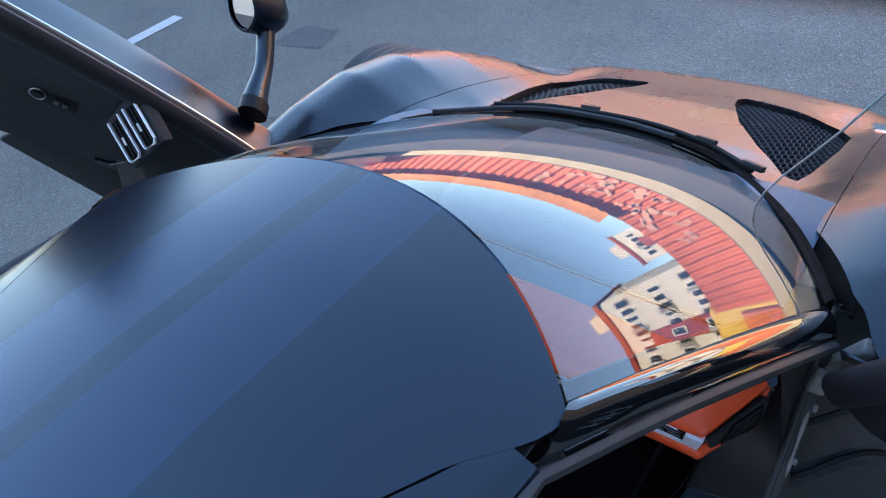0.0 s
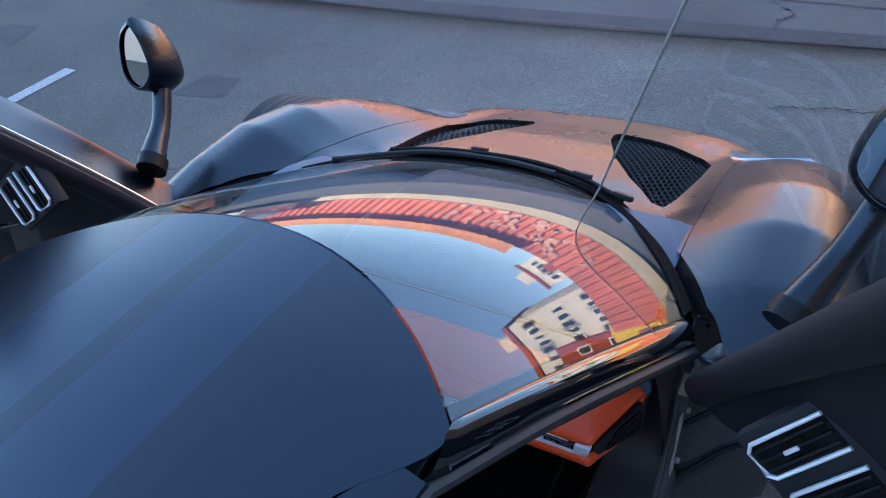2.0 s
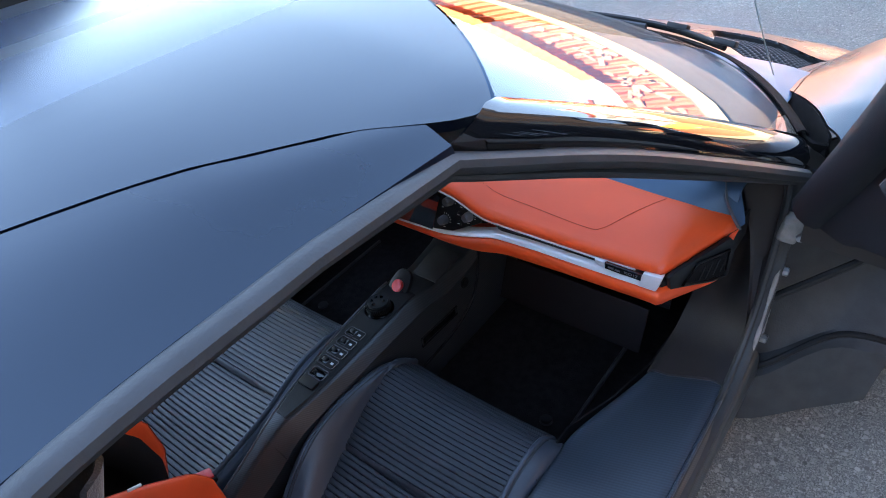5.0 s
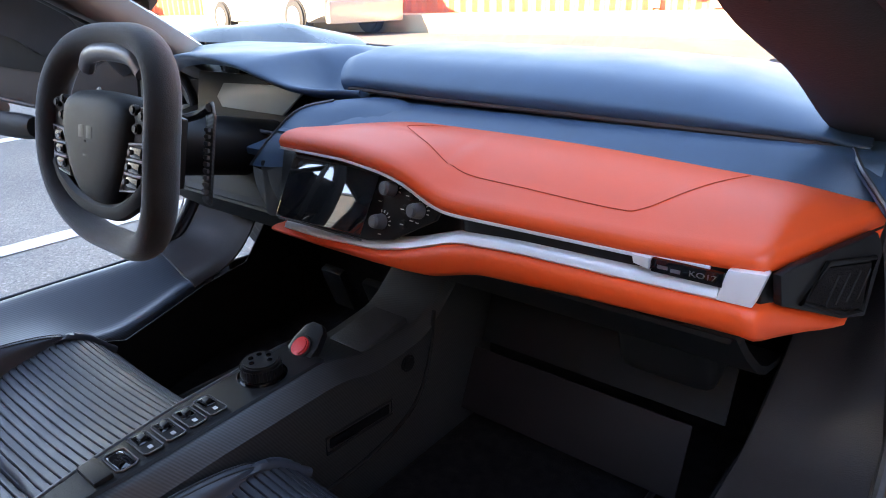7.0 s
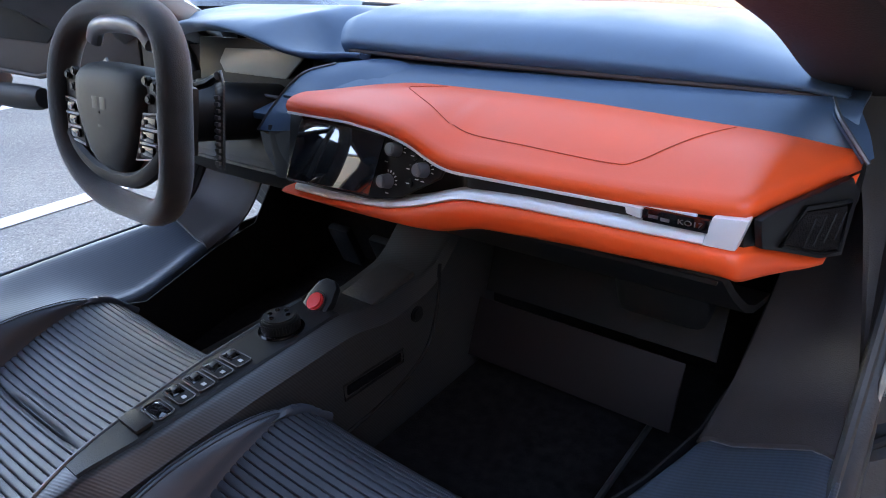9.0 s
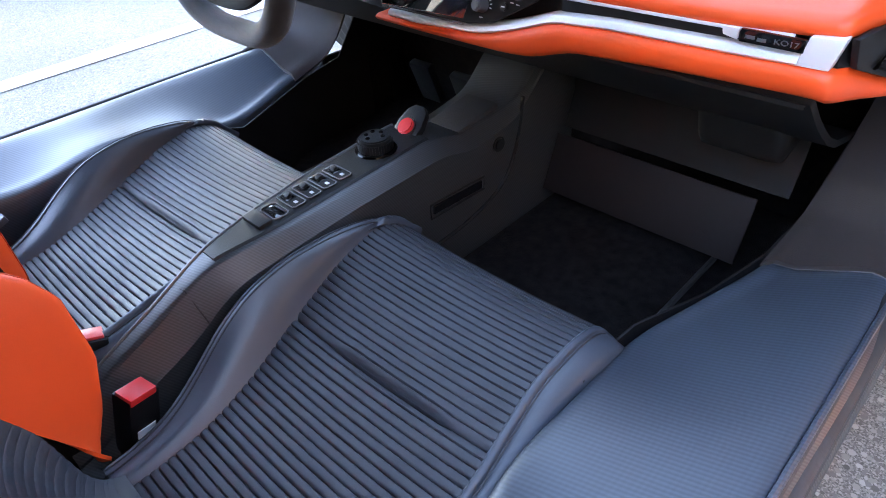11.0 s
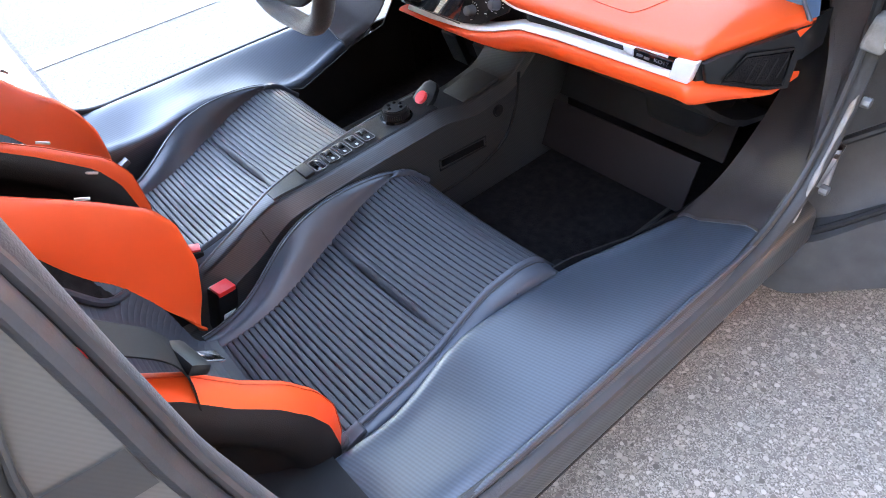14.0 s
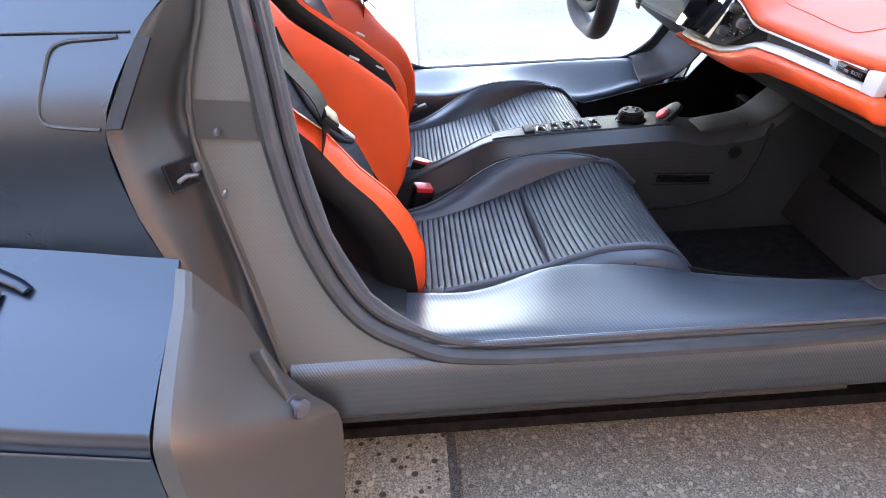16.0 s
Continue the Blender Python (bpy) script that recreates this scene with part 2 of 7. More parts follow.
def asphalt_material(name, dark, light, grit=1.0, share=0.45, worn=False, pits=False):
    """Sandy binder with rounded stones of two sizes set in it, stained in broad patches."""
    m = mat(name, dark, 0.85, spec=0.3)
    nt = m.node_tree
    b = nt.nodes["Principled BSDF"]
    co = nt.nodes.new("ShaderNodeTexCoord")

    def noise_tex(scale, detail):
        n = nt.nodes.new("ShaderNodeTexNoise")
        n.inputs["Scale"].default_value, n.inputs["Detail"].default_value = scale, detail
        nt.links.new(co.outputs["Object"], n.inputs["Vector"])
        return n.outputs["Fac"]

    def stones(scale, size, keep, low, high):
        """Mask, tone and relief of rounded stones; keep is the share of cells with a stone."""
        v = nt.nodes.new("ShaderNodeTexVoronoi")
        v.voronoi_dimensions = "2D"
        v.inputs["Scale"].default_value = scale
        nt.links.new(co.outputs["Object"], v.inputs["Vector"])
        c = nt.nodes.new("ShaderNodeSeparateColor")
        nt.links.new(v.outputs["Color"], c.inputs[0])
        radius = math_node(nt, "MULTIPLY_ADD", c.outputs[1], size * 0.6, size * 0.5)
        edge = math_node(nt, "SUBTRACT", radius, v.outputs["Distance"])
        on = math_node(nt, "MULTIPLY", math_node(nt, "GREATER_THAN", c.outputs[2], 1 - keep), math_node(nt, "MULTIPLY", edge, 14.0))
        n = nt.nodes.new("ShaderNodeClamp")
        nt.links.new(on, n.inputs[0])
        return n.outputs[0], ramp(nt, c.outputs[0], [(0.0, low), (0.5, tuple((p + q) / 2 for p, q in zip(low, high))), (1.0, high)])

    broad = noise_tex(1.3, 8)
    sand = ramp(nt, noise_tex(420 * grit, 4), [(0.40, tuple(c * 0.60 for c in dark)), (0.50, dark), (0.62, tuple(c * 1.1 for c in light))])
    f1, c1 = stones(200 * grit, 0.50, share, tuple(c * 0.62 for c in dark), tuple(c * 1.20 for c in light))
    f2, c2 = stones(95 * grit, 0.42, share * 0.55, tuple(c * 0.52 for c in dark), tuple(min(0.6, c * 1.35) for c in light))
    out = mix_node(nt, f2, mix_node(nt, f1, sand, c1), c2)
    out = mix_node(nt, 1.0, out, ramp(nt, broad, [(0.3, (0.80, 0.80, 0.82)), (0.7, (1.12, 1.10, 1.07))]), "MULTIPLY")
    if worn:
        # ground colour darkens towards the neighbouring bays, from x -0.5 to -3
        sep = nt.nodes.new("ShaderNodeSeparateXYZ")
        nt.links.new(co.outputs["Object"], sep.inputs[0])
        out = mix_node(nt, 1.0, out, ramp(nt, math_node(nt, "MULTIPLY_ADD", sep.outputs[0], -0.4, -0.2), [(0.0, (1.08, 1.06, 1.03)), (1.0, (0.66, 0.66, 0.65))]), "MULTIPLY")
    relief = math_node(nt, "ADD", math_node(nt, "MULTIPLY", f1, 0.5), f2)
    if pits:
        hole, _ = stones(60, 0.34, 0.30, dark, dark)
        out = mix_node(nt, hole, out, (0.060, 0.050, 0.042))
        relief = math_node(nt, "SUBTRACT", relief, math_node(nt, "MULTIPLY", hole, 3.0))
    nt.links.new(out, b.inputs["Base Color"])
    bp = nt.nodes.new("ShaderNodeBump")
    bp.inputs["Strength"].default_value, bp.inputs["Distance"].default_value = 0.28, 0.0015
    nt.links.new(relief, bp.inputs["Height"])
    nt.links.new(bp.outputs[0], b.inputs["Normal"])
    return m


ASPHALT = asphalt_material("worn_asphalt", (0.138, 0.133, 0.118), (0.228, 0.218, 0.193), 0.85, 0.75, worn=True)
ROAD = asphalt_material("dark_road_asphalt", (0.120, 0.115, 0.110), (0.162, 0.156, 0.147))
TAR = asphalt_material("tar_patch", (0.075, 0.073, 0.072), (0.115, 0.112, 0.108))
CONCRETE = asphalt_material("exposed_aggregate_concrete", (0.30, 0.272, 0.225), (0.42, 0.385, 0.325), 0.7, 0.55, pits=True)
LINE = asphalt_material("worn_white_line", (0.38, 0.38, 0.37), (0.66, 0.66, 0.64), 1.0, 0.25)


# ---- mesh helpers ----
def crv(pts, n):
    """n points on a smooth curve through pts."""
    p = [Vector(q) for q in pts]
    if len(p) == 2:
        return [p[0].lerp(p[1], i / (n - 1)) for i in range(n)]
    e = [p[0] * 2 - p[1], *p, p[-1] * 2 - p[-2]]
    out = []
    for i in range(n):
        s = i / (n - 1) * (len(p) - 1)
        k = min(int(s), len(p) - 2)
        t = s - k
        a, b, c, d = e[k:k + 4]
        out.append(0.5 * ((2 * b) + (c - a) * t + (2 * a - 5 * b + 4 * c - d) * t * t + (3 * b - a - 3 * c + d) * t ** 3))
    return out


def grid_bm(rows, wrap=False, cap=False):
    bm = bmesh.new()
    vs = [[bm.verts.new(p) for p in r] for r in rows]
    n = len(rows[0])
    for a, b in zip(vs, vs[1:]):
        for i in range(n if wrap else n - 1):
            j = (i + 1) % n
            bm.faces.new((a[i], a[j], b[j], b[i]))
    if cap:
        bm.faces.new(vs[0][::-1])
        bm.faces.new(vs[-1])
    bmesh.ops.recalc_face_normals(bm, faces=bm.faces)
    return bm


def patch(rows, nu, nv):
    """A smooth sheet over rows of control points."""
    rs = [crv(r, nu) for r in rows]
    cols = [crv([r[i] for r in rs], nv) for i in range(nu)]
    return grid_bm([[cols[i][j] for i in range(nu)] for j in range(nv)])


def tube_bm(pts, r, seg=8, closed=False, flat=1.0, up=(0, 0, 1)):
    rings = []
    n = len(pts)
    for i, p in enumerate(pts):
        a, b = (pts[(i - 1) % n], pts[(i + 1) % n]) if closed else (pts[max(i - 1, 0)], pts[min(i + 1, n - 1)])
        d = (Vector(b) - Vector(a)).normalized()
        sx = d.cross(Vector(up))
        if sx.length < 1e-3:
            sx = d.cross(Vector((0, 1, 0)))
        sx.normalize()
        sy = sx.cross(d)
        rr = r(i / max(n - 1, 1)) if callable(r) else r
        rings.append([Vector(p) + sx * rr * math.cos(2 * math.pi * k / seg) + sy * rr * flat * math.sin(2 * math.pi * k / seg) for k in range(seg)])
    if closed:
        rings.append(rings[0])
        bm = grid_bm(rings, wrap=True)
        bmesh.ops.remove_doubles(bm, verts=bm.verts, dist=1e-6)
        return bm
    return grid_bm(rings, wrap=True, cap=True)


def box_bm(size, m=None, bevel=0.0, seg=2):
    bm = bmesh.new()
    bmesh.ops.create_cube(bm, size=1)
    bmesh.ops.scale(bm, vec=size, verts=bm.verts)
    if bevel:
        bmesh.ops.bevel(bm, geom=bm.edges[:], offset=bevel, segments=seg, affect="EDGES", profile=0.6)
    if m is not None:
        bmesh.ops.transform(bm, matrix=m, verts=bm.verts)
    return bm


def cyl_bm(r, h, m=None, seg=24, r2=None, bevel=0.0):
    bm = bmesh.new()
    bmesh.ops.create_cone(bm, cap_ends=True, segments=seg, radius1=r, radius2=r if r2 is None else r2, depth=h)
    if bevel:
        es = [e for e in bm.edges if abs(e.verts[0].co.z - e.verts[1].co.z) < 1e-6]
        bmesh.ops.bevel(bm, geom=es, offset=bevel, segments=2, affect="EDGES")
    if m is not None:
        bmesh.ops.transform(bm, matrix=m, verts=bm.verts)
    return bm


def prism_bm(outline, depth, m=None, bevel=0.0, seg=2):
    """An outline in the xy plane, thickened along z by depth."""
    bm = bmesh.new()
    f = bm.faces.new([bm.verts.new((x, y, 0)) for x, y in outline])
    ex = bmesh.ops.extrude_face_region(bm, geom=[f])
    bmesh.ops.translate(bm, vec=(0, 0, depth), verts=[v for v in ex["geom"] if isinstance(v, bmesh.types.BMVert)])
    bmesh.ops.recalc_face_normals(bm, faces=bm.faces)
    if bevel:
        bmesh.ops.bevel(bm, geom=bm.edges[:], offset=bevel, segments=seg, affect="EDGES", profile=0.6, clamp_overlap=True)
    if m is not None:
        bmesh.ops.transform(bm, matrix=m, verts=bm.verts)
    return bm


def join_bm(*bms):
    me = bpy.data.meshes.new("tmp")
    out = bmesh.new()
    for b in bms:
        b.to_mesh(me)
        out.from_mesh(me)
        b.free()
        me.clear_geometry()
    bpy.data.meshes.remove(me)
    return out


def flip(bm, s):
    if s < 0:
        bmesh.ops.scale(bm, vec=(-1, 1, 1), verts=bm.verts)
        bmesh.ops.reverse_faces(bm, faces=bm.faces)
    return bm


def part(name, bm, material, parent=None, label="", thick=0.0, sharp=38.0, offset=-1.0):
    for e in bm.edges:
        e.smooth = len(e.link_faces) == 2 and e.calc_face_angle(0) < radians(sharp)
    for f in bm.faces:
        f.smooth = True
    me = bpy.data.meshes.new(name)
    bm.to_mesh(me)
    bm.free()
    for m in material if isinstance(material, (list, tuple)) else [material]:
        me.materials.append(m)
    ob = new(name, me)
    if thick:
        so = ob.modifiers.new("thickness", "SOLIDIFY")
        so.thickness, so.offset = thick, offset
    if parent is not None:
        ob.parent = parent
        if label:
            ob["label"] = label
    return ob


def lerp(a, b, t):
    return a + (b - a) * t


def soft(a, b, x):
    t = min(1.0, max(0.0, (x - a) / (b - a)))
    return t * t * (3 - 2 * t)


def ip(x, xs, ys):
    return float(np.interp(x, xs, ys))


def ips(x, xs, ys, w=0.012):
    return sum(ip(x + k * w / 2, xs, ys) for k in (-2, -1, 0, 1, 2)) / 5


# ---- ground ----
def ground_z(x, y):
    d = -0.8 * x + 0.6 * y
    return 0.25 * soft(2.5, 8.5, d)


def stretch(lo, hi, fine_lo, fine_hi, step, far):
    a = list(np.arange(fine_lo, fine_hi, step))
    k = fine_lo
    s = step
    while k > lo:
        s = min(s * 1.5, far)
        k -= s
        a.insert(0, k)
    k, s = fine_hi, step
    while k < hi:
        a.append(k)
        s = min(s * 1.5, far)
        k += s
    return a


def ground_sheet(name, xs, ys, up, material, label):
    bm = grid_bm([[(x, y, ground_z(x, y) + up) for x in xs] for y in ys])
    ob = part(name, bm, material)
    return tagged(ob, label, name.replace("_", " "), kind="structure")


ground_sheet("ground", stretch(-1500, 1500, -12, 6, 0.5, 300), stretch(-1500, 1500, -6, 12, 0.5, 300), 0.0, ASPHALT, "worn grey asphalt parking ground with exposed stones")
ground_sheet("road", stretch(-60, 30, -12, 6, 0.5, 8), [4.0, 4.5, 5, 6, 7, 8, 9, 10, 11, 12, 14, 16], 0.004, ROAD, "darker cracked asphalt road beyond the parking bays")
ground_sheet("pavement", stretch(-30, 20, -4, 3, 0.4, 6), [-2.2, -1.6, -1.0, -0.5, 0.0, 0.29], 0.006, CONCRETE, "pale exposed aggregate concrete strip behind the parking bays")


# ---- the car: outer body ----
car = tagged(new("sports_car"), "satin black low sports car with both doors raised open, orange cabin", "car")


def seam_y(x):
    return 0.735 - 0.75 * x * x - 1.0 * x ** 4


def roof_crown(y):
    return ip(y, [-1.6, -1.0, -0.5, 0.0, 0.3, 0.55, 0.74], [0.90, 0.965, 1.015, 1.042, 1.050, 1.044, 1.032])


def roof_z(x, y):
    return roof_crown(y) - 0.23 * x * x - 1.2 * max(0.0, abs(x) - 0.40) ** 2


def panel_x(y):
    """Half width of the roof panel, which narrows to the tail."""
    return ips(y, [-1.6, -0.6, 0.06, 0.2, 0.36, 0.44, 0.56], [0.20, 0.225, 0.255, 0.297, 0.365, 0.425, 0.462], 0.1)


def edge_x(z, y=0.1):
    """The side opening leans outwards to the sill and to the front post."""
    return lerp(0.455 + 0.263 * (0.985 - z), 0.634, soft(0.40, 0.98, y))


# roof panel from the windscreen seam to the tail
rows = []
for j in range(60):
    v = j / 59
    row = []
    for i in range(49):
        u = -1 + 2 * i / 48
        x0 = 0.462 * u
        yf = seam_y(x0) - 0.002
        y = lerp(yf, -1.5, v ** 1.3)
        x = panel_x(min(y, 0.56)) * u
        if v < 0.12:
            x = lerp(x0, x, soft(0, 0.12, v))
        row.append((x, y, roof_z(x, y)))
    rows.append(row)
roof = part("roof_panel", grid_bm(rows), PAINT_ROOF, car, "satin black roof panel tapering rearwards", thick=0.012)


def skin_y(z):
    """Front edge of the rear quarter at the door opening."""
    return ip(z, [0.28, 0.452, 0.53, 0.61, 0.685, 0.746, 0.85, 0.98], [0.016, 0.005, -0.018, -0.032, 0.002, 0.046, 0.05, 0.02])


def seal_y(z):
    return ip(z, [0.30, 0.33, 0.37, 0.45, 0.55, 0.65, 0.755, 0.90, 0.968], [0.29, 0.235, 0.18, 0.137, 0.112, 0.100, 0.090, 0.078, 0.12])


def jamb_y(z):
    return ip(z, [0.28, 0.34, 0.42, 0.56, 0.60, 0.65, 0.71, 0.85, 0.96], [0.098, 0.085, 0.066, 0.030, 0.026, 0.036, 0.058, 0.060, 0.06])


def side_section(y):
    """Half section of the rear body from the roof panel seam outwards and down."""
    px = panel_x(y)
    sh = soft(0.05, -0.9, y)
    return [(px + 0.003, roof_z(px, y) - 0.0005), (lerp(px, 0.43, 0.55), roof_z(lerp(px, 0.43, 0.55), y) - 0.002), (0.425, 0.985 - 0.03 * sh), (0.495, 0.865 - 0.02 * sh),
            (0.560, 0.745), (0.592, 0.692), (0.636, 0.615), (0.653, 0.53), (0.655, 0.462)]


for s in (1, -1):
    # shoulder beside the roof panel, above the door opening
    rr = []
    for j in range(30):
        y = lerp(0.463, 0.02, j / 29)
        px = panel_x(y) + 0.003
        ex = ip(y, [0.02, 0.16, 0.32, 0.47], [0.452, 0.446, 0.450, 0.464])
        ez = ip(y, [0.02, 0.2, 0.47], [0.978, 0.984, 0.986])
        row = []
        for i in range(10):
            u = i / 9
            x = lerp(px, max(ex, px + 0.004), u)
            z = lerp(roof_z(x, y) - 0.0005, ez, u ** 3)
            row.append((x, y, z))
        row.append((row[-1][0] + 0.004, y, ez - 0.012))
        rr.append(row)
    part("shoulder_panel", flip(grid_bm(rr), s), PAINT, car, "satin black shoulder panel over the door opening", thick=0.01)
    # rear quarter
    rr = []
    for j in range(46):
        t = j / 45
        y = lerp(0.03, -1.5, t)
        rr.append([(a + 0.10 * soft(0.0, -1.2, y) * soft(0.9, 0.5, b), lerp(skin_y(b), -1.5, t), b) for a, b in side_section(y)])
    rr = [crv(r, 34) for r in rr]
    part("rear_quarter", flip(grid_bm(rr), s), PAINT, car, "satin black rear quarter", thick=0.008)

# windscreen
def screen_point(u, v):
    x0, x1 = 0.452 * u, 0.628 * u
    a = Vector((x0, seam_y(x0), roof_z(x0, seam_y(x0)) - 0.001))
    b = Vector((x1, 1.59 - 0.76 * x1 * x1 - 1.21 * x1 ** 4, 0.622 + 0.20 * x1 * x1))
    p = a.lerp(b, v)
    return p + Vector((0, 0.45, 0.88)) * (0.076 * v * (1 - v)) * (1 - 0.55 * u * u)


wind = part("windscreen", grid_bm([[screen_point(-1 + 2 * i / 48, 0.004 + 0.996 * j / 40) for i in range(49)] for j in range(41)]), GLASS, car, "large curved glossy windscreen")
part("black_border", grid_bm([[screen_point(-1 + 2 * i / 48, 0.965 + 0.035 * j / 3) - Vector((0, 0, 0.006)) for i in range(49)] for j in range(4)]), GLOSS, wind)

HINGE = Vector((0.645, 1.0, 0.70))


def edge_line(n=24):
    """Front edge of the door opening, from the roof down the pillar."""
    return crv([(0.460, 0.466, 0.985), (0.520, 0.65, 0.905), (0.578, 0.83, 0.81), (0.645, 1.035, 0.695)], n)


for s in (1, -1):
    n = 30
    top = [screen_point(1, 0.004 + 0.94 * i / (n - 1)) for i in range(n)]
    out = edge_line(n)
    rows = []
    for a, b in zip(top, out):
        inn = a.lerp(b, 0.5) + Vector((-0.012, -0.008, -0.022))
        mid = a.lerp(b, 0.5) + Vector((0.007, 0.0, 0.007))
        rows.append([a + Vector((0.002, 0, 0)), a.lerp(mid, 0.6) + Vector((0, 0, 0.004)), mid, mid.lerp(b, 0.7) + Vector((0.004, 0, 0.002)), b, b + Vector((-0.006, -0.004, -0.018)), inn + Vector((0.03, 0, 0)), inn, a + Vector((-0.02, -0.008, -0.02)), a + Vector((-0.004, 0, -0.004))])
    pil = part("windscreen_pillar", flip(grid_bm(rows, wrap=True, cap=True), s), GLOSS, car, "gloss black windscreen pillar", sharp=50)
    rows = []
    inner = crv([(0.450, 0.50, 0.94), (0.462, 0.60, 0.885), (0.470, 0.70, 0.832), (0.482, 0.80, 0.776), (0.505, 0.90, 0.731), (0.520, 1.0, 0.679), (0.535, 1.06, 0.65)], n)
    for a, b, e in zip(top, out, inner):
        up = a + Vector((-0.050, -0.012, -0.014))
        lo = b + Vector((-0.012, -0.010, -0.026))
        rows.append([up, up.lerp(e, 0.5) + Vector((-0.010, -0.004, -0.002)), e, e.lerp(lo, 0.5) + Vector((0.0, -0.004, -0.006)), lo, b + Vector((-0.008, -0.004, -0.012))])
    rows = [crv(r, 14) for r in rows]
    trim = part("pillar_trim", flip(grid_bm(rows), s), PILLAR, pil, "brown black inner pillar trim", thick=0.004)
    for k in range(2):
        a = top[14].lerp(out[14], 0.28 + 0.2 * k)
        bm = box_bm((0.011, 0.05, 0.006), Matrix.Translation(a + Vector((-0.034, -0.012, -0.064))) @ pose(0, 0, 0, -32, 15, -18), 0.002)
        part("demist_slot", flip(bm, s), PLASTIC, pil)

# headliner and rear bulkhead
rows = [[(panel_x(min(y, 0.56)) * 1.0 * u if y < 0.4 else 0.44 * u, y, roof_z(0.44 * u, y) - 0.03) for u in np.linspace(-1, 1, 17)] for y in np.linspace(0.52, -0.2, 12)]
part("headliner", grid_bm(rows), SUEDE, car, "black headliner", thick=0.01)
rows = [[(0.5 * u * w, y, z) for u in np.linspace(-1, 1, 9)] for y, z, w in ((-0.20, 1.0, 0.85), (-0.18, 0.8, 1.0), (-0.10, 0.5, 1.12), (0.0, 0.25, 1.2), (0.06, 0.12, 1.2))]
part("bulkhead", grid_bm(rows), SUEDE, car, "black trimmed bulkhead behind the seats", thick=0.02)

# bonnet and front wings
def crest(y):
    return ip(y, [0.95, 1.17, 1.37, 1.58, 1.8, 2.04, 2.3, 2.5], [0.715, 0.748, 0.753, 0.713, 0.623, 0.491, 0.32, 0.22])


def hood_z(x, y):
    ax = abs(x)
    mid = ip(y, [1.1, 1.45, 1.65, 1.95, 2.2, 2.4, 2.52], [0.70, 0.645, 0.596, 0.500, 0.405, 0.335, 0.27]) - 0.10 * x * x
    w = soft(0.44, 0.74, ax)
    z = lerp(mid, crest(y), w)
    z -= 0.030 * math.exp(-((ax - 0.47) / 0.10) ** 2) * soft(1.35, 1.6, y) * soft(2.4, 2.1, y)
    if ax > 0.76:
        t = (ax - 0.76) / 0.22
        z -= 0.30 * t ** 2.4
    return z


def cowl_y(x):
    return 1.655 - 0.78 * x * x - 1.21 * x ** 4


def nose_y(x):
    return 2.50 - 0.30 * x * x - 0.35 * x ** 4


VENT = [(0.150, 2.13), (0.165, 2.17), (0.31, 2.155), (0.455, 2.14), (0.492, 2.07), (0.490, 1.90), (0.468, 1.66), (0.452, 1.60), (0.42, 1.60), (0.33, 1.70), (0.235, 1.86), (0.165, 2.05)]


def inside(x, y, poly):
    c = False
    for (x0, y0), (x1, y1) in zip(poly, poly[1:] + poly[:1]):
        if (y0 > y) != (y1 > y) and x < (x1 - x0) * (y - y0) / (y1 - y0) + x0:
            c = not c
    return c


def snap(x, y, poly):
    best = None
    for (x0, y0), (x1, y1) in zip(poly, poly[1:] + poly[:1]):
        dx, dy = x1 - x0, y1 - y0
        t = min(1, max(0, ((x - x0) * dx + (y - y0) * dy) / (dx * dx + dy * dy)))
        q = (x0 + t * dx, y0 + t * dy)
        d = (q[0] - x) ** 2 + (q[1] - y) ** 2
        if best is None or d < best[0]:
            best = (d, q)
    return best[1]


def hood_sheet(x0, x1, nx, ny, hole, gap=0.0):
    bm = bmesh.new()
    vs = []
    for j in range(ny):
        row = []
        for i in range(nx):
            x = lerp(x0, x1, i / (nx - 1))
            ya = max(cowl_y(min(abs(x), 0.655)), 1.0) if abs(x) < 0.66 else lerp(cowl_y(0.655), 0.99, soft(0.655, 0.72, abs(x))) + 0.22 * soft(0.80, 0.985, abs(x))
            y = lerp(ya, nose_y(x), j / (ny - 1))
            row.append(bm.verts.new((x, y, 0)))
        vs.append(row)
    for a, b in zip(vs, vs[1:]):
        for i in range(nx - 1):
            q = (a[i], a[i + 1], b[i + 1], b[i])
            c = sum((v.co for v in q), Vector()) / 4
            if hole and inside(abs(c.x), c.y, hole):
                continue
            bm.faces.new(q)
    if hole:
        for v in bm.verts:
            if v.is_boundary and 0.1 < abs(v.co.x) < 0.53 and 1.5 < v.co.y < 2.3 and any(not f is None for f in v.link_faces):
                px, py = snap(abs(v.co.x), v.co.y, hole)
                if math.hypot(px - abs(v.co.x), py - v.co.y) < 0.02:
                    v.co.x, v.co.y = math.copysign(px, v.co.x), py
    bmesh.ops.delete(bm, geom=[v for v in bm.verts if not v.link_faces], context="VERTS")
    for v in bm.verts:
        v.co.z = hood_z(v.co.x, v.co.y)
    bmesh.ops.recalc_face_normals(bm, faces=bm.faces)
    return bm


bonnet = part("bonnet", hood_sheet(-0.56, 0.56, 101, 76, VENT), PAINT, car, "satin black bonnet with two mesh vents", thick=0.006)
for s in (1, -1):
    part("front_wing", flip(hood_sheet(0.562, 0.985, 40, 70, None), s), PAINT, car, "satin black front wing with a high crest", thick=0.006)


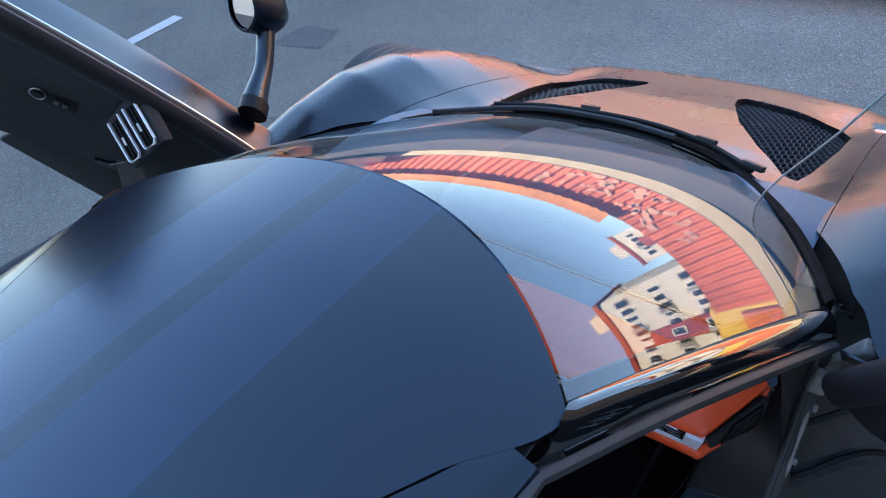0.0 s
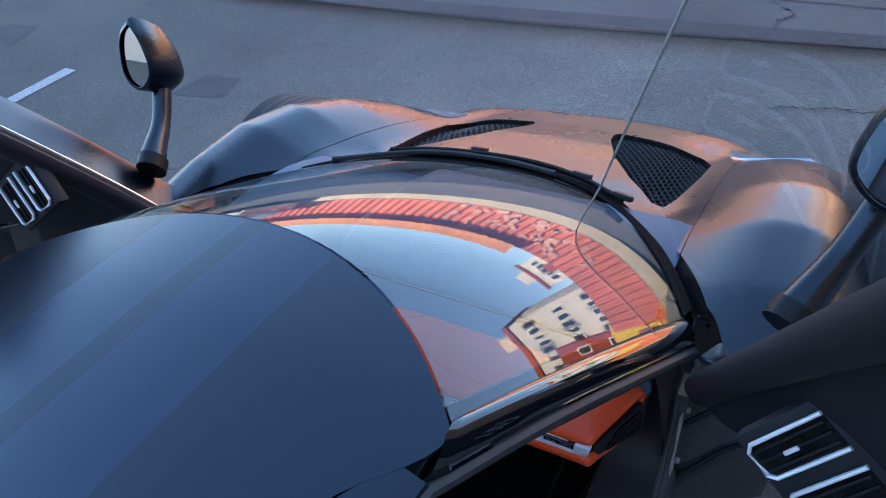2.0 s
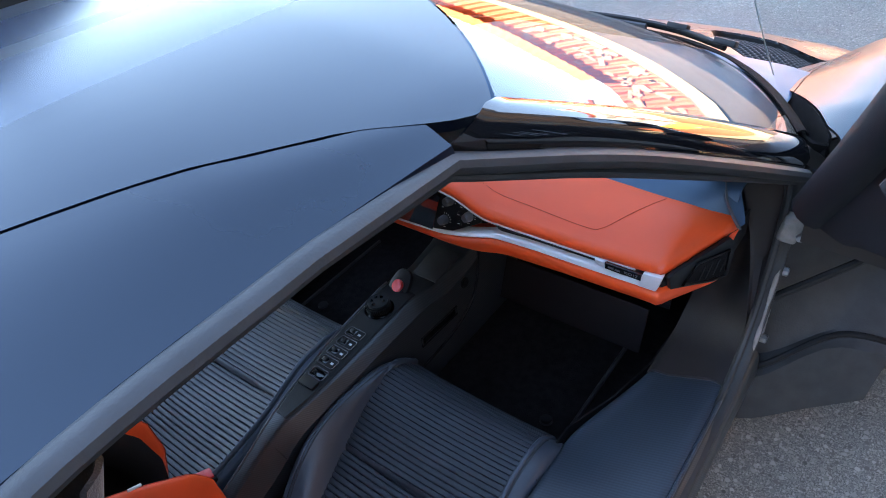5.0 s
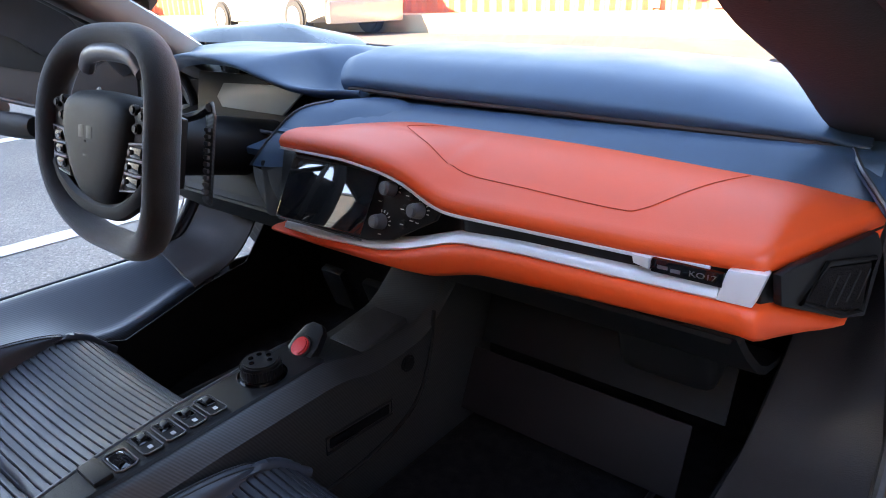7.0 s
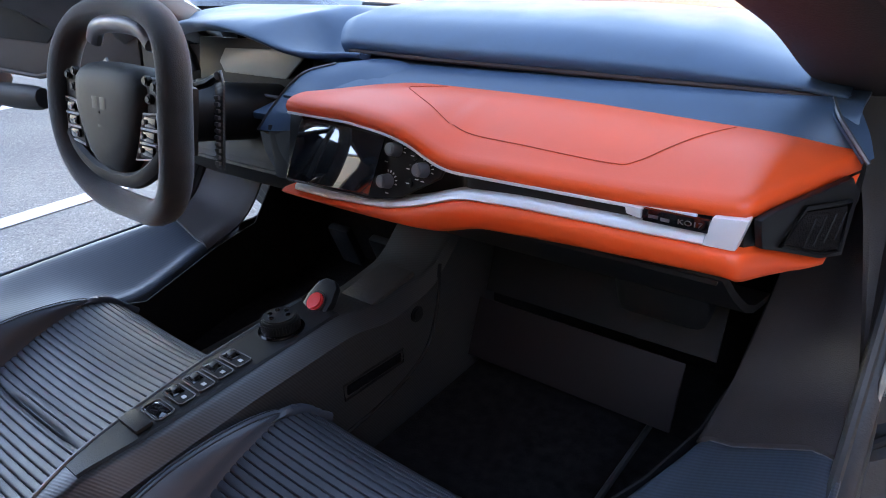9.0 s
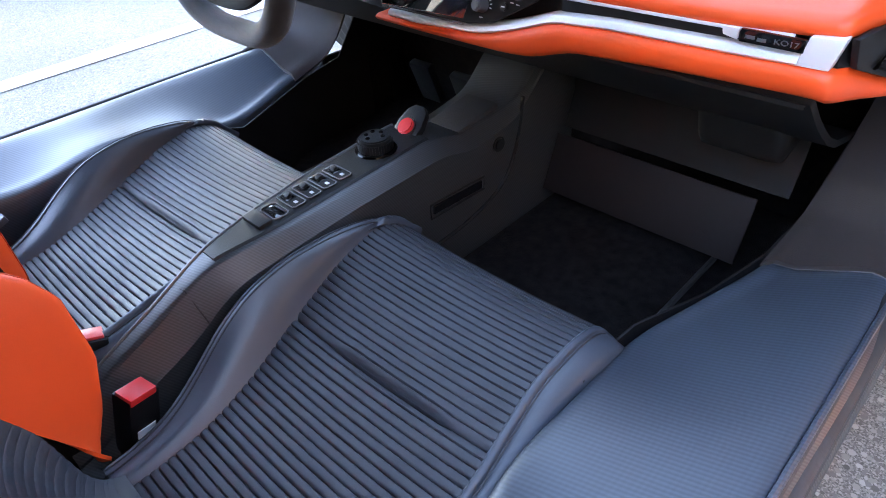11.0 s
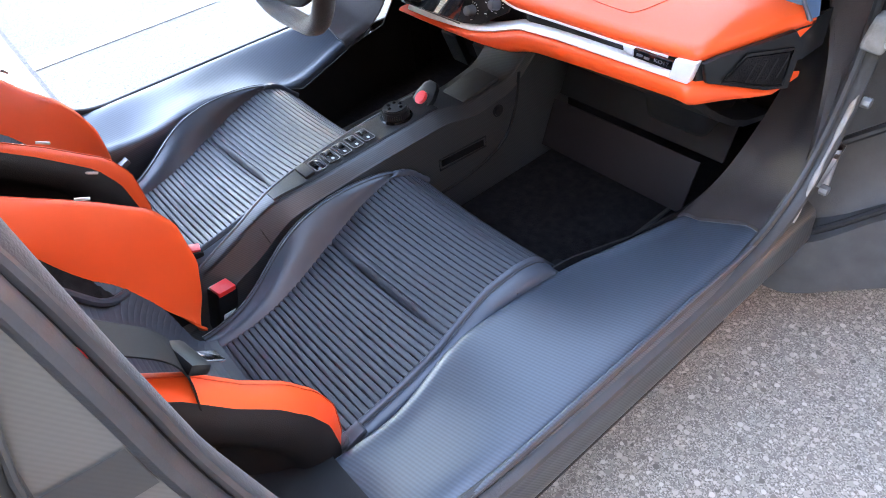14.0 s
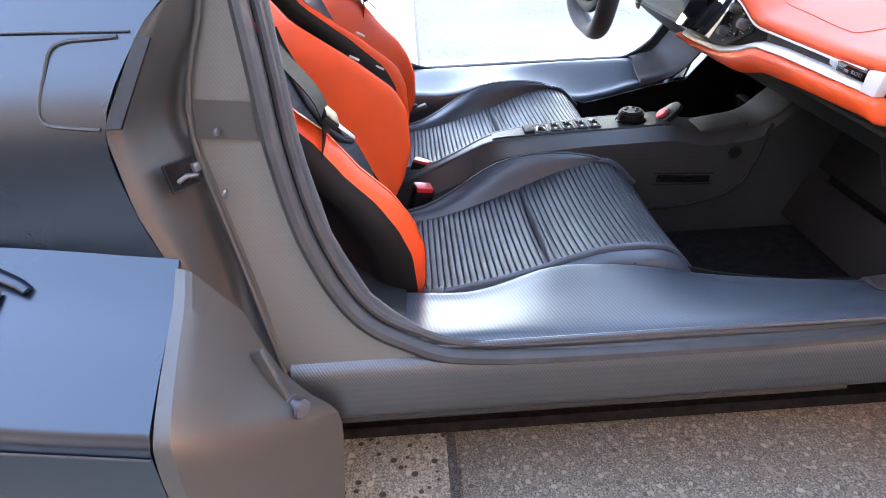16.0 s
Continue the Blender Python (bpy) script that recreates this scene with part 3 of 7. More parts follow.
def vent_mesh(s):
    bm = bmesh.new()
    r = 0.0135
    dx, dy = r * math.sqrt(3), r * 1.5
    for j in range(60):
        for i in range(26):
            cx, cy = 0.14 + dx * (i + 0.5 * (j % 2)), 1.54 + dy * j
            if not inside(cx, cy, VENT):
                continue
            ring = []
            for rad, dz in ((r, 0.0), (r * 0.80, 0.0), (r * 0.80, -0.012)):
                ring.append([bm.verts.new((cx + rad * math.sin(k * math.pi / 3), cy + rad * math.cos(k * math.pi / 3), hood_z(cx, cy) - 0.022 + dz - 0.02 * (1 - soft(0, 0.05, 0.05)))) for k in range(6)])
            for k in range(6):
                l = (k + 1) % 6
                bm.faces.new((ring[0][k], ring[0][l], ring[1][l], ring[1][k]))
                bm.faces.new((ring[1][k], ring[1][l], ring[2][l], ring[2][k]))
    return flip(bm, s)


for s in (1, -1):
    bm = bmesh.new()
    a = [bm.verts.new((x, y, hood_z(x, y) - 0.001)) for x, y in VENT]
    b = [bm.verts.new((lerp(x, 0.36, 0.04), lerp(y, 1.95, 0.04), hood_z(x, y) - 0.028)) for x, y in VENT]
    c = [bm.verts.new((v.co.x, v.co.y, v.co.z - 0.10)) for v in b]
    for k in range(len(a)):
        l = (k + 1) % len(a)
        bm.faces.new((a[k], a[l], b[l], b[k]))
        bm.faces.new((b[k], b[l], c[l], c[k]))
    bm.faces.new(c)
    vent = part("vent_duct", flip(bm, s), PLASTIC, bonnet, "recessed black vent surround", sharp=30)
    ob = part("honeycomb_mesh", vent_mesh(s), PLASTIC, bonnet, "black honeycomb vent mesh", sharp=30)
    ob["kind"] = "stuff"
    # headlamp
    pts = [(0.505, 2.275), (0.53, 2.18), (0.62, 2.085), (0.76, 2.02), (0.90, 1.99), (0.915, 2.02), (0.78, 2.09), (0.65, 2.17)]
    bm = bmesh.new()
    lo = [bm.verts.new((x, y, hood_z(x, y) - 0.01)) for x, y in pts]
    hi = [bm.verts.new((lerp(x, 0.70, 0.06), lerp(y, 2.12, 0.06), hood_z(x, y) + 0.007)) for x, y in pts]
    for k in range(len(pts)):
        l = (k + 1) % len(pts)
        bm.faces.new((lo[k], lo[l], hi[l], hi[k]))
    bm.faces.new(hi)
    part("headlamp", flip(bm, s), LAMP, car, "clear slim headlamp", sharp=60)

# cowl trough, wipers
rows = []
for i in range(61):
    x = lerp(-0.66, 0.66, i / 60)
    y0 = screen_point(x / 0.628 if abs(x) < 0.628 else math.copysign(1, x), 1.0)
    y1 = cowl_y(x) + 0.004
    z1 = hood_z(x, y1)
    rows.append(crv([(x, y0.y - 0.02, y0.z + 0.003), (x, y0.y + 0.005, y0.z - 0.02), (x, (y0.y + y1) / 2 + 0.008, min(y0.z, z1) - 0.03), (x, y1 + 0.006, z1 - 0.008)], 9))
part("cowl", grid_bm(rows), CARPET, car, "black plastic cowl trough under the windscreen", thick=0.004)


def wiper(pts, r):
    return tube_bm(crv(pts, 26), r, 8, flat=1.3)


def on_screen(u, v, up):
    return screen_point(u, v) + Vector((0, 0.35, 0.9)) * up


part("cowl_cover", grid_bm([[on_screen(-1 + 2 * i / 48, 0.938 + 0.066 * j / 5, 0.004 + 0.006 * math.sin(math.pi * j / 5)) for i in range(49)] for j in range(6)]), CARPET, car, "black cowl cover along the windscreen foot", thick=0.003)
wp = part("wiper", wiper([on_screen(0.62, 0.985, 0.02), on_screen(0.40, 0.965, 0.022), on_screen(0.12, 0.955, 0.022), on_screen(-0.25, 0.950, 0.02), on_screen(-0.5, 0.948, 0.02)], 0.0065), PLASTIC, car, "long black windscreen wiper")
part("blade", wiper([on_screen(0.30, 0.940, 0.012), on_screen(0.0, 0.935, 0.012), on_screen(-0.35, 0.93, 0.012), on_screen(-0.7, 0.925, 0.012)], 0.006), RUBBER, wp)
for u, v in ((0.62, 0.985), (-0.1, 0.956), (0.42, 0.965)):
    q = on_screen(u, v, 0.03)
    part("clip", box_bm((0.05, 0.018, 0.014), Matrix.Translation(q) @ pose(0, 0, 0, -25, 0, 25 * -u), 0.003), PLASTIC, wp)

# ---- sills, jambs, seals ----
def ring_pts():
    """Edge of the door opening as y, z, out."""
    p = [(0.300, 0.980), (0.110, 0.977), (0.050, 0.955), (0.060, 0.88), (0.086, 0.755), (0.100, 0.65), (0.112, 0.55), (0.137, 0.45), (0.180, 0.37), (0.235, 0.33), (0.33, 0.302), (0.60, 0.296), (0.82, 0.298), (0.93, 0.325), (1.005, 0.40), (1.045, 0.52), (1.05, 0.62), (1.02, 0.69)]
    a = [Vector((edge_x(z, y) + 0.004, y, z)) for y, z in p]
    return crv(a, 90)


def pod_rise(y):
    """The pod's top climbs towards the rear wheel."""
    return 0.19 * max(0.0, min(0.5, -y))


for s in (1, -1):
    line = ring_pts() + [q + Vector((0.0, -0.006, -0.016)) for q in reversed(edge_line(24))]
    part("door_seal", flip(tube_bm(line, 0.011, 10, closed=True, flat=1.25, up=(1, 0, 0.25)), s), RUBBER, car, "black rubber door seal round the opening")
    heart = Vector((0.0, 0.55, 0.62))
    lip = []
    for q in line:
        w = Vector((0, heart.y - q.y, heart.z - q.z)).normalized()
        lip.append(q + w * 0.017 + Vector((-0.006, 0, 0)))
    part("seal_lip", flip(tube_bm(lip, 0.0060, 8, closed=True, up=(1, 0, 0.25)), s), RUBBER, car, "thin inner lip of the door seal")
    # sill: rows across, columns along
    rows = []
    for j in range(50):
        y = lerp(0.235, 0.935, j / 49)
        xi = ips(y, [0.2, 0.30, 0.36, 0.42, 0.46, 0.57, 0.65, 0.69, 0.78, 0.90, 0.95], [0.474, 0.476, 0.470, 0.457, 0.453, 0.453, 0.444, 0.434, 0.460, 0.502, 0.508], 0.04)
        zi = ips(y, [0.2, 0.25, 0.30, 0.36, 0.41, 0.455, 0.57, 0.635, 0.69, 0.78, 0.90], [0.300, 0.298, 0.291, 0.289, 0.306, 0.317, 0.308, 0.290, 0.270, 0.272, 0.286], 0.04)
        zo = 0.318
        drop = 0.006 * soft(0.893, 0.912, y)
        zi, zo = zi - drop, zo - drop
        rows.append(crv([(xi - 0.006, y, zi - 0.10), (xi - 0.004, y, zi - 0.02), (xi + 0.006, y, zi - 0.002), (xi + 0.03, y, zi + 0.001), (lerp(xi, 0.62, 0.5), y, lerp(zi, zo, 0.45)), (0.606, y, zo + 0.003), (0.630, y, zo), (0.636, y, zo - 0.012)], 26))
    part("sill", flip(grid_bm(rows), s), CARBON, car, "satin carbon weave sill with a blue sky sheen put into its colour", thick=0.006)
    part("sill_strip", flip(tube_bm([(0.634, y, 0.319) for y in np.linspace(0.24, 0.93, 20)], 0.0035, 8), s), CARBON, car, "thin edge strip along the sill")
    # rocker below
    rows = []
    for j in range(24):
        y = lerp(0.10, 1.02, j / 23)
        rows.append(crv([(0.634, y, 0.312), (0.652, y, 0.298), (0.655, y, 0.268), (0.655, y, 0.240), (0.640, y, 0.215), (0.585, y, 0.17), (0.54, y, 0.12)], 16))
    part("rocker", flip(grid_bm(rows), s), CARBON_DARK, car, "dark carbon rocker under the sill", thick=0.006)
    part("rocker_lip", flip(tube_bm([(0.642, y, 0.222) for y in np.linspace(0.15, 0.80, 12)], 0.010, 8, flat=0.7), s), PLASTIC, car)
    # front post panel rising from the sill to the dashboard end
    rows = [crv([(0.498, 0.897, 0.272), (0.505, 1.00, 0.300), (0.515, 1.08, 0.38), (0.53, 1.14, 0.50), (0.56, 1.15, 0.62)], 20),
            crv([(0.509, 0.897, 0.2852), (0.520, 0.995, 0.306), (0.533, 1.075, 0.385), (0.548, 1.125, 0.505), (0.572, 1.135, 0.622)], 20),
            crv([(0.532, 0.897, 0.2880), (0.540, 0.993, 0.312), (0.553, 1.068, 0.39), (0.566, 1.10, 0.51), (0.582, 1.112, 0.625)], 20),
            crv([(0.561, 0.897, 0.3012), (0.566, 0.988, 0.322), (0.577, 1.055, 0.40), (0.587, 1.08, 0.52), (0.590, 1.09, 0.63)], 20),
            crv([(0.606, 0.897, 0.3215), (0.608, 0.980, 0.338), (0.601, 1.035, 0.42), (0.592, 1.06, 0.53), (0.575, 1.06, 0.645)], 20),
            crv([(0.632, 0.897, 0.3176), (0.632, 0.972, 0.345), (0.615, 1.026, 0.43), (0.594, 1.045, 0.54), (0.562, 1.035, 0.655)], 20)]
    part("post_panel", flip(patch([[r[i] for i in range(0, 20, 2)] + [r[-1]] for r in rows], 22, 14), s), PILLAR, car, "smooth brown black front post panel beside the footwell", thick=0.006)
    edge = rows[-1][3:]
    part("post_return", flip(grid_bm([[e + Vector((-0.002, 0.003, -0.002)) for e in edge], [Vector((lerp(e.x, 0.630, 0.5), e.y + 0.006, e.z)) for e in edge], [Vector((0.630, ip(e.z, [0.325, 0.40, 0.52, 0.62, 0.69], [0.93, 1.005, 1.045, 1.05, 1.02]), e.z)) for e in edge]]), s), PILLAR, car, "dark edge of the post beside the seal", thick=0.003)
    part("seam_line", flip(tube_bm([(0.508, 0.897, 0.2850), (0.532, 0.897, 0.2882), (0.561, 0.897, 0.3014), (0.606, 0.897, 0.3217), (0.628, 0.897, 0.3192)], 0.0008, 6), s), SWITCH_GREY, car)
    # rear jamb: flat carbon face between seal and body
    rows = []
    for j in range(26):
        z = lerp(0.955, 0.300, j / 25)
        ys = seal_y(z) - 0.008
        yo = jamb_y(z)
        x = edge_x(z) + 0.006
        rows.append([(x, lerp(ys, yo, t), z) for t in np.linspace(0, 1, 6)])
    jamb = part("door_jamb", flip(grid_bm(rows), s), CARBON_GREY, car, "bare grey carbon door jamb", thick=0.006)
    part("tape_patch", flip(grid_bm([[(edge_x(z) + 0.0085, lerp(seal_y(z) - 0.012, jamb_y(z) + 0.006, t), z + 0.006 * t) for t in (0, 0.25, 0.5, 0.75, 1)] for z in (0.570, 0.583, 0.597, 0.610)]), s), JAMB_BAND, jamb, "dark band across the jamb")
    part("jamb_rim", flip(tube_bm([(edge_x(z) + 0.012, jamb_y(z), z) for z in np.linspace(0.945, 0.30, 24)], 0.0035, 8), s), JAMB, jamb)
    # stepped face from the jamb out to the skin, with the latch
    rows = []
    for j in range(44):
        z = lerp(0.93, 0.285, j / 43)
        yo = jamb_y(z)
        xb = ip(z, [0.28, 0.462, 0.53, 0.615, 0.692, 0.745, 0.865, 0.95], [0.675, 0.655, 0.653, 0.636, 0.592, 0.560, 0.495, 0.452])
        yb = skin_y(z)
        x = edge_x(z) + 0.008
        dip = 0.030 * soft(0.70, 0.60, z) * soft(0.30, 0.40, z)
        lift = 0.020 * math.exp(-((z - 0.545) / 0.040) ** 2)
        rows.append(crv([(x, yo, z), (x - 0.3 * dip, yo - 0.004, z), (lerp(x, xb, 0.25) - dip + lift, lerp(yo, yb, 0.30), z), (lerp(x, xb, 0.60) - dip * 0.8 + lift, lerp(yo, yb, 0.62) + 0.002, z),
                         (lerp(x, xb, 0.85) - dip * 0.1, lerp(yo, yb, 0.84) + 0.004, z), (xb - 0.004, yb + 0.005, z), (xb, yb, z)], 24))
    step = part("jamb_step", flip(grid_bm(rows), s), JAMB, car, "dark carbon stepped jamb face", thick=0.006)
    q = Vector((0.610, 0.022, 0.550))
    turn = Matrix.Translation(q) @ pose(0, 0, 0, 0, 0, 52) @ pose(0, 0, 0, 0, -14, 0)
    # flush black box gives the latch hole its darkness by colour
    latch = part("latch", flip(box_bm((0.006, 0.032, 0.030), turn @ pose(0.0005, -0.003, 0.002), 0.002), s), CARPET, step, "black box standing in for the dark latch hole")
    part("latch_rim", flip(tube_bm([turn @ Vector((0.003, a, b)) for a, b in ((-0.019, -0.013), (0.013, -0.013), (0.013, 0.017), (-0.019, 0.017))], 0.0014, 6, closed=True), s), PLASTIC, latch)
    part("striker", flip(tube_bm([turn @ Vector(p) for p in ((0.003, -0.010, -0.004), (0.010, -0.003, 0.0), (0.009, 0.008, -0.003), (0.003, 0.012, -0.006))], 0.0026, 10), s), SWITCH_GREY, latch)
    part("striker_lug", flip(box_bm((0.006, 0.009, 0.010), turn @ pose(0.004, 0.014, 0.004, 0, 0, 12), 0.0016), s), SWITCH_GREY, latch)
    for dz in (0.034, -0.03):
        part("screw", flip(cyl_bm(0.0045, 0.004, Matrix.Translation(q + Vector((-0.022 - dz * 0.3, 0.034, dz))) @ pose(0, 0, 0, 90, 0, -30), 12, bevel=0.001), s), STEEL, step)
    # lower side pod with its front face
    rows = []
    for j in range(20):
        y = lerp(0.012, -1.2, j / 19)
        o = 0.12 * soft(-0.5, -1.2, y)
        u = pod_rise(y)
        rows.append(crv([(0.655, y, 0.475 + u), (0.690 + o * 0.4, y, 0.448 + u), (0.745 + o * 0.7, y, 0.425 + u), (0.806 + o, y, 0.394 + u), (0.820 + o, y, 0.382 + u), (0.826 + o, y, 0.362 + u), (0.822 + o, y, 0.28 + u * 0.5), (0.805 + o, y, 0.20), (0.77 + o, y, 0.13)], 30))
    pod = part("side_pod", flip(grid_bm(rows), s), PAINT, car, "satin black side pod with an air intake", thick=0.008)
    edge_a = crv([(0.664, 0.010, 0.470), (0.70, 0.012, 0.446), (0.745, 0.012, 0.424), (0.808, 0.014, 0.390), (0.826, 0.014, 0.36), (0.822, 0.014, 0.28), (0.79, 0.014, 0.12)], 24)
    edge_b = crv([(0.645, 0.062, 0.395), (0.652, 0.075, 0.360), (0.660, 0.095, 0.320), (0.668, 0.122, 0.290), (0.672, 0.155, 0.255), (0.672, 0.150, 0.17), (0.670, 0.140, 0.06)], 24)
    bev = [a.lerp(b, 0.10) + Vector((0.006, 0.012, 0.003)) for a, b in zip(edge_a, edge_b)]
    mids = [[a.lerp(b, t) for a, b in zip(bev, edge_b)] for t in (0.12, 0.4, 0.7)]
    # lighter composite stands in for ground light mirrored by the dark paint
    part("pod_front", flip(grid_bm([edge_a, [a.lerp(b, 0.5) + Vector((0.003, 0.003, 0.002)) for a, b in zip(edge_a, bev)], bev, *mids, edge_b]), s), JAMB, pod, "dark satin front face of the pod", thick=0.006, sharp=24)
    part("bolt", flip(join_bm(cyl_bm(0.006, 0.035, pose(0.698, 0.110, 0.303, 90, 0, -40), 12), cyl_bm(0.011, 0.005, pose(0.708, 0.122, 0.303, 90, 0, -40), 16, bevel=0.001), cyl_bm(0.010, 0.004, pose(0.697, 0.109, 0.303, 90, 0, -40), 16, bevel=0.001)), s), SWITCH_GREY, pod, "steel striker bolt")
    part("rib", flip(box_bm((0.010, 0.022, 0.095), pose(0.690, 0.092, 0.322, 26, -8, -20), 0.004), s), JAMB, pod)
    part("seam_line", flip(tube_bm(crv([(0.8275, y, 0.366 + pod_rise(y)) for y in (0.012, -0.15, -0.3, -0.45)], 12), 0.0014, 6), s), RUBBER, pod)
    def pod_top(x, y, up=0.0):
        return Vector((x + 0.40 * up, y, 0.425 + pod_rise(y) - 0.44 * (x - 0.745) + 0.91 * up))
    im = part("intake_mesh", flip(grid_bm([[pod_top(lerp(0.700, 0.790, a), lerp(-0.150, -0.30, b), 0.003) for a in np.linspace(0, 1, 8)] for b in np.linspace(0, 1, 8)]), s), GLOSS, pod, "dark intake mesh", thick=0.002)
    for a in range(7):
        zig = [pod_top(lerp(0.706, 0.786, (a + 0.5) / 7) + (0.0055 if k % 4 < 2 else -0.0055), -0.152 - 0.0065 * (k + k // 2), 0.005) for k in range(15)]
        part("mesh_bar", flip(tube_bm(zig, 0.0018, 5), s), PLASTIC, im)
    part("intake_edge", flip(tube_bm([pod_top(0.698, -0.149, 0.004), pod_top(0.745, -0.147, 0.004), pod_top(0.790, -0.142, 0.004)], 0.003, 6), s), RUBBER, pod)
    lip = [Vector((0.672, -0.235, 0.510)), Vector((0.679, -0.185, 0.500)), Vector((0.690, -0.140, 0.483)), Vector((0.696, -0.124, 0.474))]
    part("intake_lip", flip(tube_bm(crv(lip, 14), lambda t: 0.010 - 0.004 * t, 10, flat=0.55), s), PAINT, pod, "raised lip over the intake")
    # filler flap line on the quarter
    def skin(y, z):
        xs = ip(z, [0.462, 0.53, 0.615, 0.692, 0.745, 0.865], [0.655, 0.653, 0.636, 0.592, 0.560, 0.495]) + 0.10 * soft(0.0, -1.2, y) * soft(0.9, 0.5, z)
        return Vector((xs + 0.001, y, z))
    cor = [(-0.035, 0.689), (-0.062, 0.688), (-0.076, 0.681), (-0.083, 0.662), (-0.090, 0.634), (-0.085, 0.621), (-0.06, 0.616), (-0.034, 0.613)]
    part("flap_gap", flip(tube_bm(crv([skin(-0.012, 0.690)] + [skin(*c) for c in cor], 40), 0.0021, 6), s), RUBBER, car, "black shut line of a small flap")
    part("crease_line", flip(tube_bm(crv([skin(-0.55, 0.712), skin(-0.3, 0.704), skin(-0.1, 0.697), skin(0.0, 0.694)], 24), 0.0016, 8), s), PAINT, car, "raised crease along the quarter")
    # flush strip, coloured black in place of a recess in shade
    part("flap_dark_strip", flip(grid_bm([[(lerp(0.594, 0.636, t) + 0.0008, lerp(0.004, -0.030, t) + w, lerp(0.688, 0.613, t)) for t in (0, 0.33, 0.66, 1)] for w in (0.0, 0.007, 0.015)]), s), PLASTIC, car, "black strip standing in for the dark recess beside the flap", thick=0.004)
    # wheel arch liner and front tyre behind the door
    rows = [crv([(0.60, 0.985, 0.140), (0.66, 1.00, 0.138), (0.74, 1.05, 0.168), (0.826, 1.10, 0.200)], 12), crv([(0.605, 1.00, 0.175), (0.66, 1.012, 0.185), (0.745, 1.07, 0.225), (0.83, 1.115, 0.230)], 12), crv([(0.61, 1.015, 0.21), (0.664, 1.03, 0.235), (0.75, 1.10, 0.295), (0.84, 1.14, 0.285)], 12), crv([(0.615, 1.06, 0.235), (0.67, 1.08, 0.262), (0.76, 1.15, 0.310), (0.86, 1.19, 0.300)], 12), crv([(0.62, 1.12, 0.42), (0.69, 1.20, 0.42), (0.78, 1.25, 0.40), (0.87, 1.28, 0.37)], 12), crv([(0.63, 1.12, 0.68), (0.70, 1.20, 0.68), (0.80, 1.25, 0.66), (0.90, 1.28, 0.60)], 12)]
    part("arch_liner", flip(grid_bm(rows), s), RUBBER, car, "black plastic wheel arch liner", thick=0.005)
    part("brace", flip(tube_bm([(0.64, 1.06, 0.40), (0.74, 1.13, 0.47), (0.80, 1.18, 0.52)], 0.007, 8), s), PLASTIC, car)
    flange = [(0.646, 0.955, 0.315), (0.648, 0.965, 0.356), (0.648, 0.982, 0.397), (0.647, 1.014, 0.460), (0.646, 1.045, 0.520), (0.645, 1.060, 0.60)]
    part("post_flange", flip(tube_bm(crv(flange, 24), lambda t: 0.0030 + 0.0010 * math.sin(23 * t) + 0.0006 * math.sin(71 * t), 8, flat=0.6), s), SEALANT, car, "pale sealant along the post flange")
    part("liner_edge", flip(tube_bm(crv([(0.625, 1.02, 0.230), (0.67, 1.05, 0.258), (0.755, 1.125, 0.310), (0.85, 1.165, 0.298)], 16), 0.006, 8), s), PLASTIC_SOFT, car)
    for hz in (0.34, 0.47):
        part("hinge_bolt", flip(cyl_bm(0.008, 0.012, pose(0.652, 1.02 + 0.3 * (hz - 0.34), hz, 0, 90, 0), 8, bevel=0.001), s), STEEL, car)
    hg = part("hinge", flip(box_bm((0.028, 0.05, 0.06), pose(0.628, 1.055, 0.36, 0, 10, 10), 0.005), s), STEEL, car, "bare metal door hinge")
    part("hinge_pin", flip(cyl_bm(0.007, 0.07, pose(0.64, 1.05, 0.36, 0, 0, 0), 12), s), STEEL, hg)
    arm = part("hinge", flip(join_bm(box_bm((0.030, 0.045, 0.046), pose(0.646, 1.040, 0.580, 0, 10, 10), 0.008, 3), box_bm((0.022, 0.030, 0.12), pose(0.672, 1.050, 0.640, 12, 24, 10), 0.008, 3)), s), SEALANT, car, "pale grey painted upper door hinge")
    part("hinge_pin", flip(cyl_bm(0.006, 0.014, pose(0.664, 1.022, 0.575, 90, 0, 20), 14, bevel=0.001), s), STEEL, arm)
    part("wing_end", flip(grid_bm([crv([(0.66, 0.995, 0.715), (0.76, 0.99, 0.70), (0.90, 1.04, 0.62), (0.965, 1.12, 0.5)], 12), crv([(0.665, 1.03, 0.66), (0.76, 1.06, 0.62), (0.88, 1.11, 0.5), (0.94, 1.18, 0.36)], 12)]), s), PAINT, car, "inner end of the front wing", thick=0.004)


